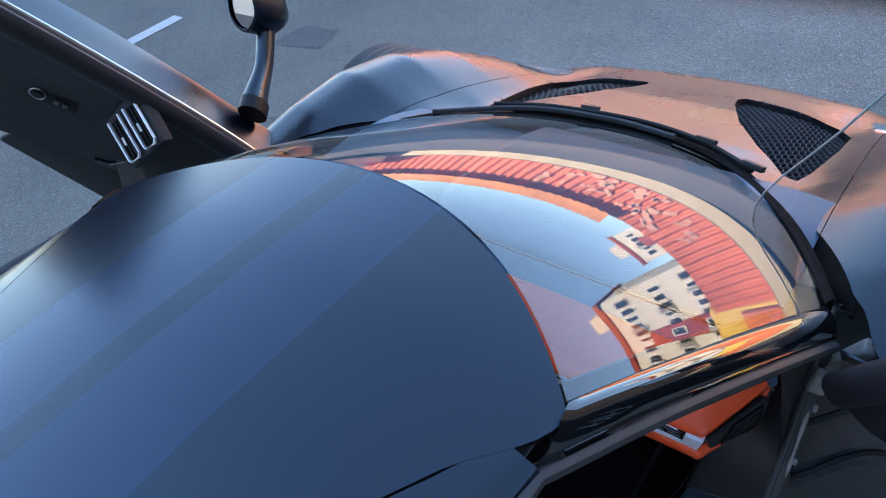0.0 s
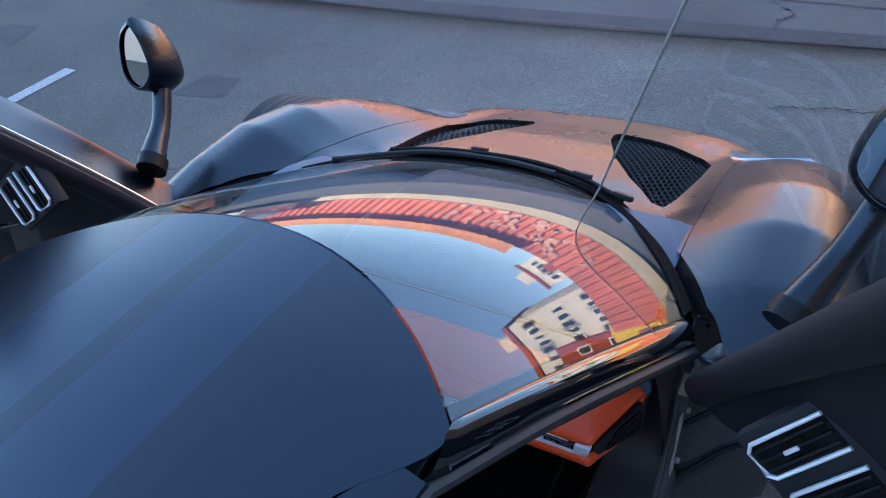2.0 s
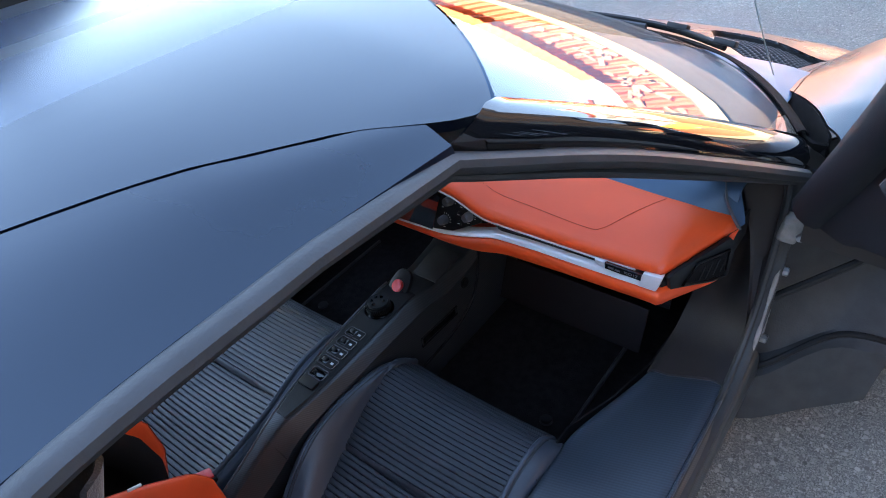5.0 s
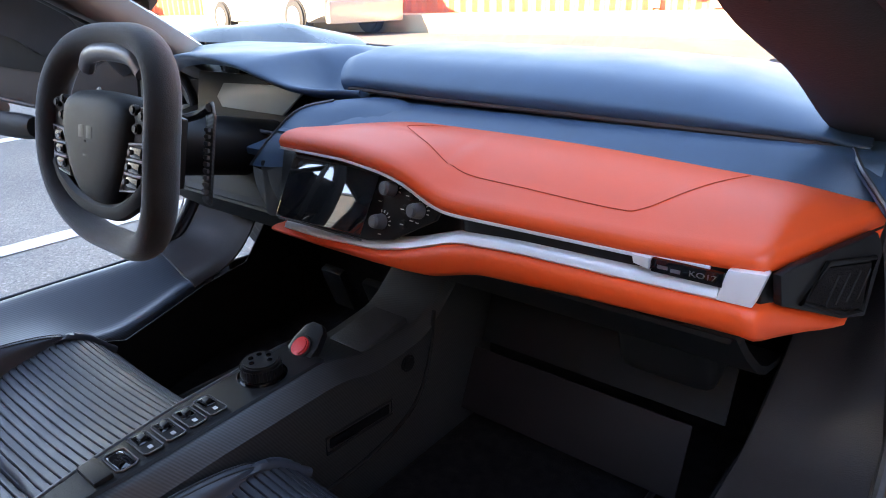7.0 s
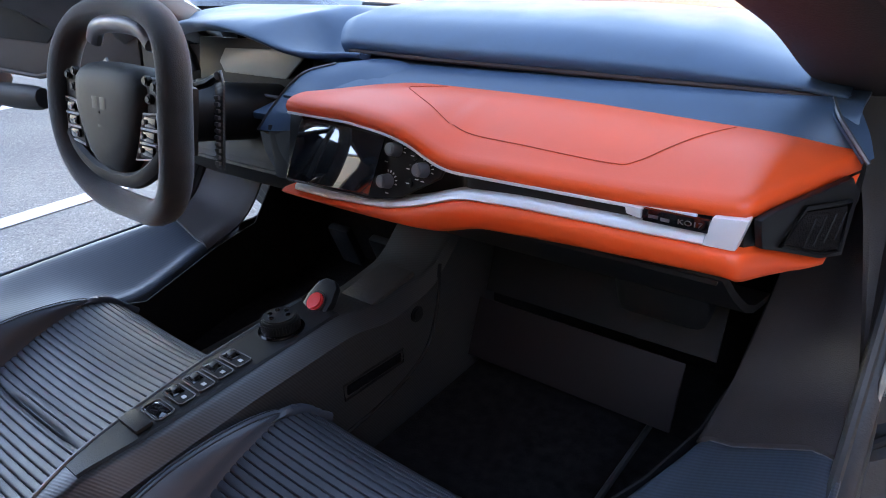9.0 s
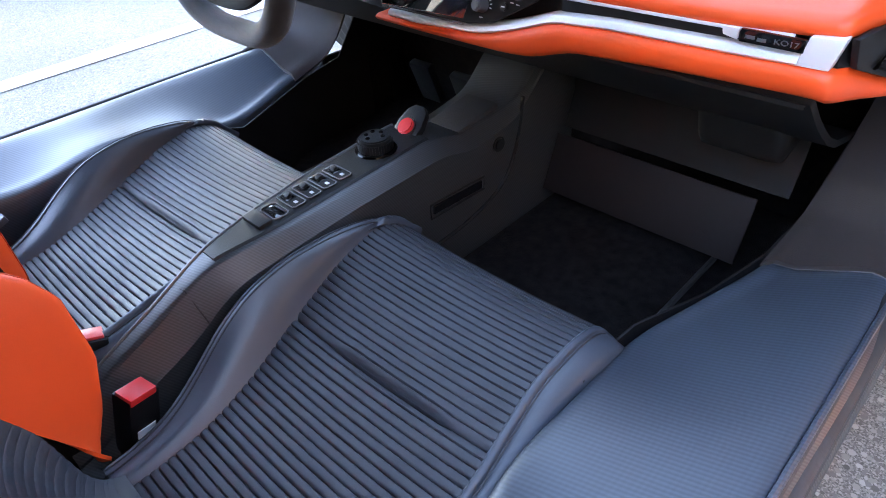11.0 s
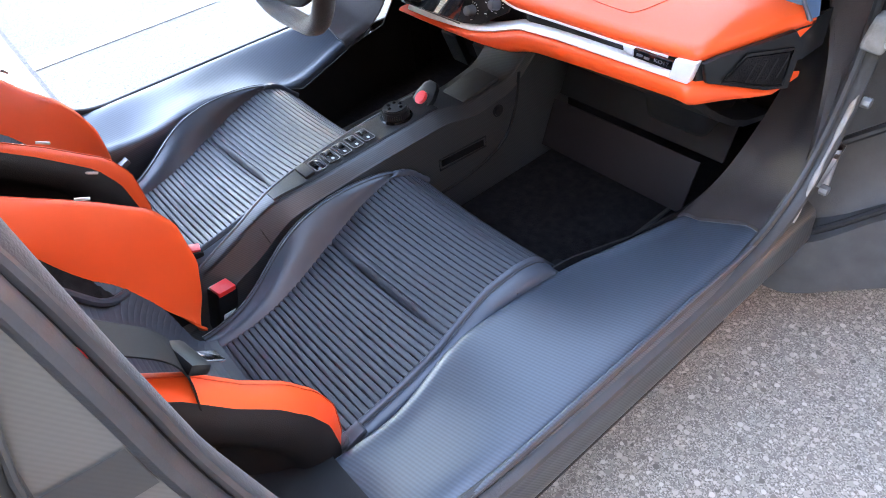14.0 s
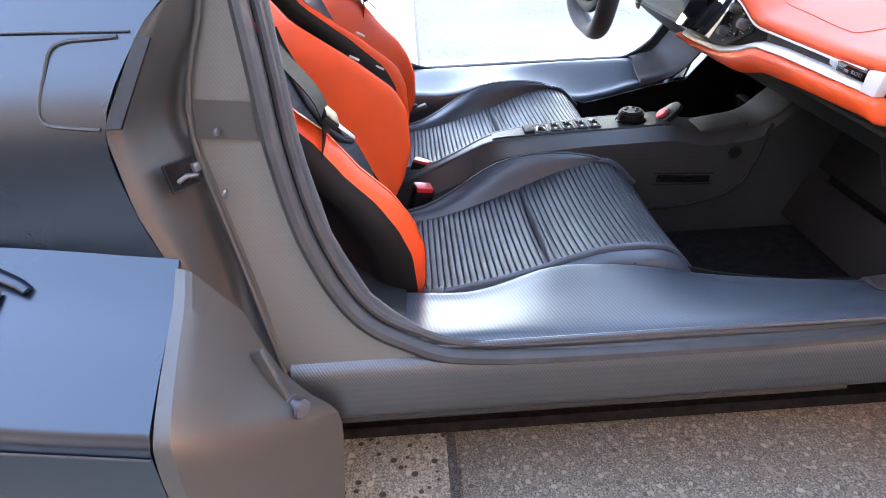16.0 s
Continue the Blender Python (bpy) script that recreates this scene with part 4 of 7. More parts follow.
def wheel(x, y, s):
    m = Matrix.Translation((s * x, y, 0.335)) @ pose(0, 0, 0, 0, 90, 0)
    prof = [(0.25, -0.125), (0.31, -0.13), (0.335, -0.11), (0.335, 0.11), (0.31, 0.13), (0.25, 0.125)]
    rows = [[(r * math.cos(a), r * math.sin(a), w) for r, w in prof] for a in np.linspace(0, 2 * math.pi, 49)]
    bm = grid_bm(rows)
    bmesh.ops.transform(bm, matrix=m, verts=bm.verts)
    ty = part("tyre", bm, TYRE, car, "wide low profile tyre")
    for k in (-0.06, -0.02, 0.02, 0.06):
        rows = [[(r * math.cos(a), r * math.sin(a), w) for r, w in ((0.3352, k - 0.004), (0.3356, k), (0.3352, k + 0.004))] for a in np.linspace(0, 2 * math.pi, 49)]
        bm = grid_bm(rows)
        bmesh.ops.transform(bm, matrix=m, verts=bm.verts)
        part("tread_groove", bm, RUBBER, ty)
    part("rim", cyl_bm(0.252, 0.2, m, 40, bevel=0.01), STEEL, ty)


for s in (1, -1):
    wheel(0.86, 1.62, s)
    wheel(0.84, -1.09, s)

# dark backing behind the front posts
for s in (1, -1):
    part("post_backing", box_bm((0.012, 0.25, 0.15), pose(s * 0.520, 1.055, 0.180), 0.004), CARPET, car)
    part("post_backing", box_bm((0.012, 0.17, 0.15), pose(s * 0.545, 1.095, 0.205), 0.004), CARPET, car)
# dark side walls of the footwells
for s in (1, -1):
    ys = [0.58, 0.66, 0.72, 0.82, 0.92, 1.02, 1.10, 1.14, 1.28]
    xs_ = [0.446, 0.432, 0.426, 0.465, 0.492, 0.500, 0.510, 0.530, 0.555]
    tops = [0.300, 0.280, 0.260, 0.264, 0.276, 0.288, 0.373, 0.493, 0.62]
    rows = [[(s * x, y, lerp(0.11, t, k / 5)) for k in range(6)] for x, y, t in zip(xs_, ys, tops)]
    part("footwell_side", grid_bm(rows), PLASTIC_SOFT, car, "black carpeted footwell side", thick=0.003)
# floor pan closes the cabin below
part("floor_pan", grid_bm([[(x, y, 0.115) for x in np.linspace(-0.56, 0.56, 12)] for y in np.linspace(-0.2, 1.3, 12)]), CARPET, car, "black carpeted floor", thick=0.02)
part("firewall", grid_bm([[(x, 1.28 - 0.1 * (z - 0.1), z) for x in np.linspace(-0.62, 0.62, 10)] for z in np.linspace(0.1, 0.60, 8)]), CARPET, car, thick=0.01)


# tail: rear wings over the wheels and a closed end
for s in (1, -1):
    rows = []
    for j in range(34):
        a = math.pi * (0.02 + 0.96 * j / 33)
        y, zz = -1.09 + 0.56 * math.cos(a), 0.30 + 0.44 * math.sin(a) ** 0.8
        rows.append(crv([(0.60, y, zz - 0.05 * math.sin(a)), (0.72, y, zz + 0.005), (0.86, y, zz), (0.955, y, zz - 0.03), (0.985, -1.09 + 0.50 * math.cos(a), 0.30 + 0.37 * math.sin(a)), (0.97, -1.09 + 0.40 * math.cos(a), 0.30 + 0.31 * math.sin(a))], 18))
    part("rear_wing", flip(grid_bm(rows), s), PAINT, car, "satin black rear wing over the wheel", thick=0.006)
rows = [crv([(x, -1.48, roof_crown(-1.48) - 0.25 * x * x), (x, -1.72, 0.80 - 0.1 * x * x), (x, -1.86, 0.70 - 0.1 * x * x), (x, -1.84, 0.50), (x, -1.70, 0.28)], 16) for x in np.linspace(-0.70, 0.70, 24)]
part("tail_panel", grid_bm(rows), PAINT, car, "satin black tail panel", thick=0.008)

# ---- dashboard ----
ZF = ([-0.07, 0.05, 0.112, 0.144, 0.19, 0.21, 0.42, 0.5, 0.53, 0.585], [0.627, 0.626, 0.619, 0.612, 0.591, 0.587, 0.589, 0.593, 0.596, 0.606])
ZT = ([-0.09, 0.0, 0.107, 0.161, 0.226, 0.30, 0.42, 0.53, 0.585], [0.519, 0.518, 0.525, 0.538, 0.560, 0.565, 0.567, 0.570, 0.558])
ZB = ([-0.09, 0.142, 0.189, 0.248, 0.366, 0.498, 0.527, 0.575], [0.499, 0.496, 0.500, 0.518, 0.525, 0.530, 0.530, 0.508])
YB = ([-0.07, -0.03, 0.05, 0.2, 0.31, 0.46, 0.53, 0.585], [0.87, 0.94, 0.955, 0.955, 0.955, 0.955, 0.96, 0.985])
ZK = ([-0.07, 0.05, 0.2, 0.31, 0.46, 0.53, 0.585], [0.632, 0.643, 0.642, 0.640, 0.632, 0.628, 0.612])


def face_y(x):
    return 0.820 + 2.55 * max(0.0, x - 0.527)


dash = part("dashboard", grid_bm([crv([(x, 0.86, 0.50), (x, 0.98, 0.50), (x, 1.2, 0.45), (x, 1.25, 0.60), (x, 1.02, 0.615), (x, 0.90, 0.585)], 14) for x in np.linspace(-0.56, 0.50, 24)], wrap=True, cap=True), PLASTIC_SOFT, car, "two-tone dashboard in orange leather and dark trim")
xs = list(np.linspace(-0.065, 0.525, 60)) + list(np.linspace(0.53, 0.585, 10))
rows = []
for x in xs:
    f, k = ips(x, *ZF), ips(x, *ZK, 0.03)
    y, b = face_y(x), ips(x, *YB, 0.02)
    b = max(b, y + 0.012)
    t = 0.012 * soft(0.586, 0.50, x)
    rows.append([(x, y + 0.012, f - 0.010), (x, y + 0.002, f - 0.007), (x, y, f), (x, y + 0.004, f + 0.007), (x, y + 0.014, f + 0.011)] +
                [(x, lerp(y + 0.014, b, q), lerp(f + 0.011, k, q) + t * math.sin(math.pi * q) * (0.6 if x > 0.18 else 0.3)) for q in (0.1, 0.2, 0.3, 0.4, 0.5, 0.6, 0.7, 0.8, 0.9, 0.96)] +
                [(x, b, k), (x, b + 0.004, k - 0.02), (x, b - 0.04, f - 0.02 if f - 0.02 > 0.56 else 0.56)])
top = part("top_pad", grid_bm(rows, wrap=True, cap=True), ORANGE, dash, "orange leather upper pad with stitched lid line", sharp=60)


def pad_point(x, q):
    f, k = ips(x, *ZF), ips(x, *ZK, 0.03)
    y, b = face_y(x), max(ips(x, *YB, 0.02), face_y(x) + 0.012)
    t = 0.012 * soft(0.586, 0.50, x)
    return Vector((x, lerp(y + 0.014, b, q), lerp(f + 0.011, k, q) + t * math.sin(math.pi * q) * (0.6 if x > 0.18 else 0.3) + 0.0012))


lid_xq = crv([(0.112, 0.97, 0), (0.082, 0.84, 0), (0.068, 0.74, 0), (0.088, 0.61, 0), (0.128, 0.43, 0), (0.19, 0.25, 0), (0.29, 0.19, 0), (0.385, 0.15, 0), (0.410, 0.20, 0), (0.435, 0.45, 0), (0.475, 0.96, 0)], 100)
lid = [pad_point(p.x, min(p.y, 0.985)) for p in lid_xq]
part("lid_seam", tube_bm([p - Vector((0, 0, 0.0010)) for p in lid], 0.0007, 6), mat("dark_orange_seam", (0.62, 0.048, 0.010), 0.7), dash)
rows = []
for x in xs:
    f, t = ips(x, *ZF), ips(x, *ZT)
    y = face_y(x) + 0.010 + 0.035 * soft(0.235, 0.19, x)
    t = min(t, f - 0.004)
    rows.append([(x, y - 0.002, t - 0.01), (x, y - 0.002, f - 0.006), (x, y + 0.05, f - 0.006), (x, y + 0.05, t - 0.01)])
part("fascia", grid_bm(rows, wrap=True, cap=True), PLASTIC, dash, "black fascia strip")
part("fascia_edge", tube_bm([(x, face_y(x) + 0.002, ips(x, *ZF) - 0.0085) for x in xs if x < 0.49], 0.0019, 8), SILVER, dash)
rows = []
for x in [v for v in xs if v < 0.500]:
    t = ips(x, *ZT)
    y = face_y(x) - 0.004
    h = 0.0095
    rows.append([(x, y, t - h), (x, y - 0.003, t - h + 0.003), (x, y - 0.001, t - 0.002), (x, y + 0.004, t + 0.001), (x, y + 0.02, t + 0.001), (x, y + 0.02, t - h)])
part("silver_trim", grid_bm(rows, wrap=True, cap=True), SILVER, dash, "satin silver trim line", sharp=50)
part("trim_end", prism_bm([(0.494, 0.5600), (0.522, 0.5605), (0.530, 0.591), (0.500, 0.588)], 0.014, Matrix.Translation((0, face_y(0.51) + 0.008, 0)) @ pose(0, 0, 0, 90, 0, 0), 0.002), SILVER, dash)
rows = []
for x in list(np.linspace(-0.09, 0.525, 60)) + list(np.linspace(0.53, 0.575, 8)):
    b, t = ips(x, *ZB), min(ips(x, *ZT) - 0.0095, 0.570)
    if x > 0.527:
        t = ip(x, [0.527, 0.533, 0.566, 0.575], [0.5615, 0.558, 0.522, 0.516])
    y = face_y(x) - 0.008
    t = max(t, b + 0.004)
    rows.append([(x, y + 0.004, t), (x, y - 0.001, t - 0.002), (x, y - 0.003, lerp(t, b, 0.35)), (x, y + 0.001, lerp(t, b, 0.8)), (x, y + 0.010, b), (x, y + 0.07, b - 0.002), (x, y + 0.07, t)])
part("lower_pad", grid_bm(rows, wrap=True, cap=True), ORANGE, dash, "orange leather lower pad", sharp=60)
# screen and rotary controls
SM = Matrix.Translation((0.018, 0.828, 0.570)) @ pose(0, 0, 0, 74, 0, 0)
part("bezel", prism_bm([(-0.090, -0.050), (0.078, -0.045), (0.118, -0.037), (0.176, -0.004), (0.180, 0.006), (0.104, 0.047), (0.085, 0.050), (-0.094, 0.052)], 0.006, SM, 0.0015), PLASTIC, dash, "black control bezel")
scr = part("display", prism_bm([(-0.070, -0.044), (0.084, -0.039), (0.090, 0.040), (-0.066, 0.045)], 0.002, SM @ Matrix.Translation((0, 0, 0.0150)) @ pose(0, 0, 0, -11, 0, 0), 0.0008), SCREEN, dash, "dark glossy touch screen, switched off")
part("display_lip", tube_bm([SM @ Vector((a, -0.047, 0.0075)) for a in (-0.072, 0.0, 0.071)], 0.0012, 6), SWITCH_GREY, dash)
for kx, kz, r in ((0.108, 0.021, 0.0095), (0.099, -0.019, 0.0095), (0.153, 0.003, 0.0095)):
    kn = part("knob", cyl_bm(r, 0.016, SM @ Matrix.Translation((kx, kz, 0.014)), 24, r2=r * 0.80, bevel=0.001), SWITCH_GREY, dash, "dark grey rotary knob with pale marks")
    part("cap", cyl_bm(r * 0.55, 0.001, SM @ Matrix.Translation((kx, kz, 0.0224)), 20), SWITCH_GREY, kn)
    for a in range(6):
        w = radians(-10 + a * 22)
        part("tick", box_bm((0.0012, 0.0030, 0.0006), SM @ Matrix.Translation((kx + (r + 0.003) * math.sin(w), kz + (r + 0.003) * math.cos(w), 0.0066)) @ pose(0, 0, 0, 0, 0, -math.degrees(w))), LEGEND, kn)
for kx, kz in ((0.131, 0.001), (0.133, -0.016), (0.136, 0.017)):
    part("push_button", cyl_bm(0.0055, 0.004, SM @ Matrix.Translation((kx, kz, 0.008)), 20, bevel=0.001), PLASTIC, dash)
    part("legend", box_bm((0.005, 0.0012, 0.0005), SM @ Matrix.Translation((kx, kz, 0.0103))), LEGEND, dash)
for kx, kz in ((0.093, 0.036), (0.092, 0.004), (0.098, -0.034), (0.158, 0.014), (0.143, -0.010), (0.152, -0.011)):
    part("legend", box_bm((0.005, 0.0012, 0.0005), SM @ Matrix.Translation((kx, kz, 0.0063))), LEGEND, dash)
# number plaque
PM = Matrix.Translation((0.466, face_y(0.45) - 0.001, 0.578)) @ pose(0, 0, 0, 90, 0, 0)
pl = part("plaque", prism_bm([(-0.027, -0.0060), (0.032, -0.0062), (0.032, 0.0060), (-0.027, 0.0062)], 0.005, PM, 0.001), GLOSS, dash, "small dark plaque with raised figures")
part("badge", prism_bm([(-0.043, -0.002), (-0.029, -0.005), (-0.029, 0.0055), (-0.045, 0.0060)], 0.005, PM, 0.001), SILVER, dash, "small silver emblem")
part("emblem_bar", box_bm((0.009, 0.003, 0.001), PM @ Matrix.Translation((-0.017, 0.0, 0.0055))), STEEL, pl)
part("emblem_bar", box_bm((0.008, 0.003, 0.001), PM @ Matrix.Translation((-0.006, -0.001, 0.0055))), STEEL, pl)
fc = bpy.data.curves.new("figures", "FONT")
fc.body, fc.size, fc.extrude, fc.align_x, fc.align_y = "KO17", 0.0095, 0.0003, "CENTER", "CENTER"
tmp = new("figures_tmp", fc)
bpy.context.view_layer.update()
me = bpy.data.meshes.new_from_object(tmp.evaluated_get(bpy.context.evaluated_depsgraph_get()))
bpy.data.objects.remove(tmp)
bm = bmesh.new()
bm.from_mesh(me)
bmesh.ops.transform(bm, matrix=PM @ Matrix.Translation((0.016, 0.0, 0.0055)) @ Matrix.Diagonal((0.95, 0.72, 1, 1)), verts=bm.verts)
part("figures", bm, STEEL, pl, "bare metal figures KO17")
# end vent facing the door
A, B = Vector((0.530, face_y(0.53) - 0.004, 0.0)), Vector((0.577, face_y(0.577) - 0.004, 0.0))
run = (B - A).normalized()
VM = Matrix(((run.x, 0, run.y, A.x), (run.y, 0, -run.x, A.y), (0, 1, 0, 0.0), (0, 0, 0, 1)))
L = (B - A).length
part("vent_surround", prism_bm([(0.000, 0.590), (0.008, 0.562), (0.045, 0.548), (0.10, 0.526), (L + 0.010, 0.518), (L + 0.016, 0.580), (L, 0.600), (0.06, 0.596), (0.02, 0.594)], 0.008, VM, 0.002), PLASTIC, dash, "black end vent surround")
part("vent_throat", prism_bm([(0.036, 0.560), (0.100, 0.535), (L - 0.006, 0.532), (L - 0.004, 0.574), (0.060, 0.584)], 0.003, VM @ Matrix.Translation((0, 0, 0.0075)), 0.001), CARPET, dash)
for k in range(4):
    part("vent_slat", box_bm((0.0020, 0.029, 0.003), VM @ Matrix.Translation((0.070 + 0.016 * k, 0.5605 - 0.0015 * k, 0.0098)) @ pose(0, 0, 0, 0, 0, -24), 0.0006), PLASTIC_SOFT, dash)
part("vent_rim", tube_bm([VM @ Vector((a, b, 0.010)) for a, b in ((0.030, 0.560), (0.100, 0.531), (L - 0.003, 0.528), (L - 0.001, 0.578), (0.058, 0.588))], 0.0025, 6, closed=True), PLASTIC, dash)
# dark upper deck and visor
rows = []
for x in np.linspace(-0.125, 0.575, 40):
    rows.append(crv([(x, ips(x, *YB, 0.02) - 0.006, ips(x, *ZK, 0.03) - 0.004), (x, 0.985, 0.653), (x, 1.012, 0.658), (x, 1.035, 0.662)], 10))
part("dash_trough", grid_bm(rows), DASH_LEATHER, dash, "dark leather trough behind the pad", thick=0.004)
rows = []
for i in range(60):
    u = (i / 59) ** 1.35
    sec = []
    for k in range(9):
        x = lerp((-0.112, -0.126, -0.133, -0.141, -0.158, -0.170, -0.163, -0.140, -0.120)[k], 0.560, u)
        zl = ip(x, [-0.17, 0.04, 0.25, 0.52, 0.56], [0.677, 0.669, 0.666, 0.661, 0.655])
        zt = ip(x, [-0.17, 0.02, 0.25, 0.40, 0.49, 0.56], [0.725, 0.723, 0.719, 0.709, 0.692, 0.672])
        h = (-0.22, -0.12, 0.06, 0.32, 0.66, 0.86, 1.0, 0.95, 0.25)[k]
        y = (1.05, 1.010, 1.000, 1.004, 1.030, 1.065, 1.130, 1.28, 1.42)[k]
        sec.append((x, y, lerp(zl, zt, h) - 0.006 * (1 - soft(0.0, 0.035, u))))
    rows.append(crv(sec, 30))
rows.insert(0, [Vector((p.x + 0.003, p.y + 0.004, p.z - 0.012)) for p in rows[0]])
part("visor_pad", grid_bm(rows), DASH_LEATHER, dash, "dark leather dash top, with sky light put into its blue", thick=0.006, sharp=70)
# brown colour stands in for the orange pad reflected under the visor lip
part("visor_seam", tube_bm([(x, 1.003, ip(x, [-0.15, 0.04, 0.25, 0.52, 0.56], [0.675, 0.669, 0.666, 0.661, 0.655]) - 0.004) for x in np.linspace(-0.122, 0.550, 30)], 0.0035, 8), mat("orange_bounce_visor_underside", (0.05, 0.022, 0.016), 0.6, var=0.1), dash)
rows = []
for x in np.linspace(-0.54, -0.080, 60):
    zl = ips(x, [-0.54, -0.44, -0.353, -0.278, -0.21, -0.175, -0.149, -0.08], [0.665, 0.712, 0.722, 0.721, 0.705, 0.686, 0.672, 0.668], 0.02)
    fy = ips(x, [-0.54, -0.3, -0.20, -0.16, -0.12, -0.08], [0.90, 0.870, 0.890, 0.915, 0.965, 0.985], 0.02)
    over = [(1.00, lerp(zl, 0.724, 0.9)), (1.035, 0.724), (1.07, 0.7245), (1.13, 0.724), (1.28, 0.700), (1.42, 0.65)]
    under = [(1.00, 0.667), (1.035, 0.690), (1.07, 0.706), (1.13, 0.716), (1.28, 0.694), (1.42, 0.64)]
    w = soft(-0.225, -0.150, x)
    rest = [(x, y, lerp(z, z2, w)) for (y, z), (y2, z2) in zip(over, under)]
    rows.append(crv([(x, fy + 0.03, zl - 0.016), (x, fy + 0.002, zl - 0.006), (x, fy, zl + 0.002), (x, lerp(fy, 1.0, 0.3), lerp(zl, rest[0][2], 0.42) + 0.003)] + rest, 30))
part("cluster_hood", grid_bm(rows), DASH_LEATHER, dash, "dark leather hood over the instruments", thick=0.006, sharp=70)
part("instrument_backing", box_bm((0.31, 0.012, 0.085), pose(-0.345, 0.978, 0.640, -12, 0, 0), 0.004), PLASTIC, dash)
part("cluster_display", prism_bm([(-0.131, -0.005), (-0.115, -0.022), (0.054, -0.023), (0.105, 0.019), (0.100, 0.025), (-0.113, 0.019)], 0.004, pose(-0.285, 0.964, 0.648, 78, 0, 0), 0.001), CLUSTER, dash, "instrument display, grey with its reflection put into the colour")
part("cluster_ledge", box_bm((0.46, 0.10, 0.012), pose(-0.27, 0.915, 0.596, 8, 0, 0), 0.004), DASH_LEATHER, dash)
part("ledge_rim", tube_bm(crv([(-0.46, 0.935, 0.612), (-0.35, 0.905, 0.618), (-0.24, 0.900, 0.613), (-0.16, 0.915, 0.606)], 20), 0.003, 8), SWITCH_GREY, dash)
fin = part("fin", patch([[(-0.179, 0.850, 0.574), (-0.146, 0.866, 0.615), (-0.118, 0.900, 0.652), (-0.098, 0.950, 0.660), (-0.055, 1.000, 0.662)],
                         [(-0.140, 0.845, 0.578), (-0.118, 0.860, 0.618), (-0.092, 0.900, 0.645), (-0.065, 0.950, 0.652), (-0.010, 1.000, 0.660)],
                         [(-0.092, 0.842, 0.585), (-0.085, 0.850, 0.617), (-0.068, 0.885, 0.630), (-0.040, 0.940, 0.638), (0.030, 0.985, 0.650)]], 26, 14), DASH_LEATHER, dash, "dark leather wing beside the instruments, with sky light put into its blue", thick=0.006)
part("fin_edge", tube_bm(crv([(-0.179, 0.849, 0.574), (-0.146, 0.865, 0.616), (-0.118, 0.899, 0.653), (-0.098, 0.949, 0.661)], 20), 0.0016, 6), SWITCH_GREY, fin)
part("side_cheek", patch([[(-0.176, 0.855, 0.572), (-0.130, 0.850, 0.574), (-0.086, 0.848, 0.600)], [(-0.176, 0.858, 0.540), (-0.130, 0.852, 0.540), (-0.086, 0.850, 0.545)], [(-0.170, 0.870, 0.500), (-0.130, 0.860, 0.500), (-0.086, 0.855, 0.500)]], 10, 10), PLASTIC, dash, thick=0.004)
part("end_leaf", patch([[(0.545, 0.995, 0.655), (0.555, 0.975, 0.645), (0.572, 0.962, 0.628), (0.588, 0.955, 0.610)], [(0.565, 1.010, 0.657), (0.575, 0.992, 0.646), (0.586, 0.978, 0.630), (0.594, 0.968, 0.612)]], 14, 6), DASH_LEATHER, dash, thick=0.003)
part("leaf_edge", tube_bm(crv([(0.548, 0.998, 0.657), (0.560, 0.972, 0.645), (0.576, 0.960, 0.628), (0.592, 0.953, 0.610)], 16), 0.0022, 6), SWITCH_GREY, dash)
part("column_box", box_bm((0.085, 0.09, 0.085), pose(-0.115, 0.895, 0.545, 0, 0, 8), 0.008), PLASTIC, dash)
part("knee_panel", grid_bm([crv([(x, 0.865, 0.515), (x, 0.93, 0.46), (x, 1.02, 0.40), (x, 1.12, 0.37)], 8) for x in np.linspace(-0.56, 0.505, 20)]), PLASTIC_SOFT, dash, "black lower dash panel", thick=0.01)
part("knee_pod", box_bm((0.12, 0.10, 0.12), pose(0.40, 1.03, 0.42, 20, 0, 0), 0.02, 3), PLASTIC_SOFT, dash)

# ---- steering wheel ----
WM = Matrix.Translation((-0.252, 0.690, 0.628)) @ pose(0, 0, 0, 78, 0, 0)


def wheel_outline(w, h, n=72, p=2.9):
    o = []
    for k in range(n):
        a = 2 * math.pi * k / n
        c, sn = math.cos(a), math.sin(a)
        r = (abs(c) ** p + abs(sn) ** p) ** (-1 / p)
        sq = 1.0 - 0.10 * max(0.0, -sn) ** 2 * (abs(c) < 2)
        o.append((w * r * c * sq, h * r * sn))
    return o


rim_line = [WM @ Vector((x, y, 0.012 * math.cos(2 * math.atan2(y, x)))) for x, y in wheel_outline(0.153, 0.135)]
sw = part("steering_wheel", tube_bm(rim_line, 0.0185, 16, closed=True, up=WM.to_3x3() @ Vector((0, 0, 1)), flat=1.15), SUEDE, car, "flat-sided steering wheel in black suede with switch clusters")
shield = crv([(0.0, 0.060, 0), (0.055, 0.057, 0), (0.084, 0.040, 0), (0.083, 0.0, 0), (0.062, -0.045, 0), (0.035, -0.070, 0), (0.0, -0.075, 0), (-0.035, -0.070, 0), (-0.062, -0.045, 0), (-0.083, 0.0, 0), (-0.084, 0.040, 0), (-0.055, 0.057, 0), (0.0, 0.060, 0)], 49)[:-1]
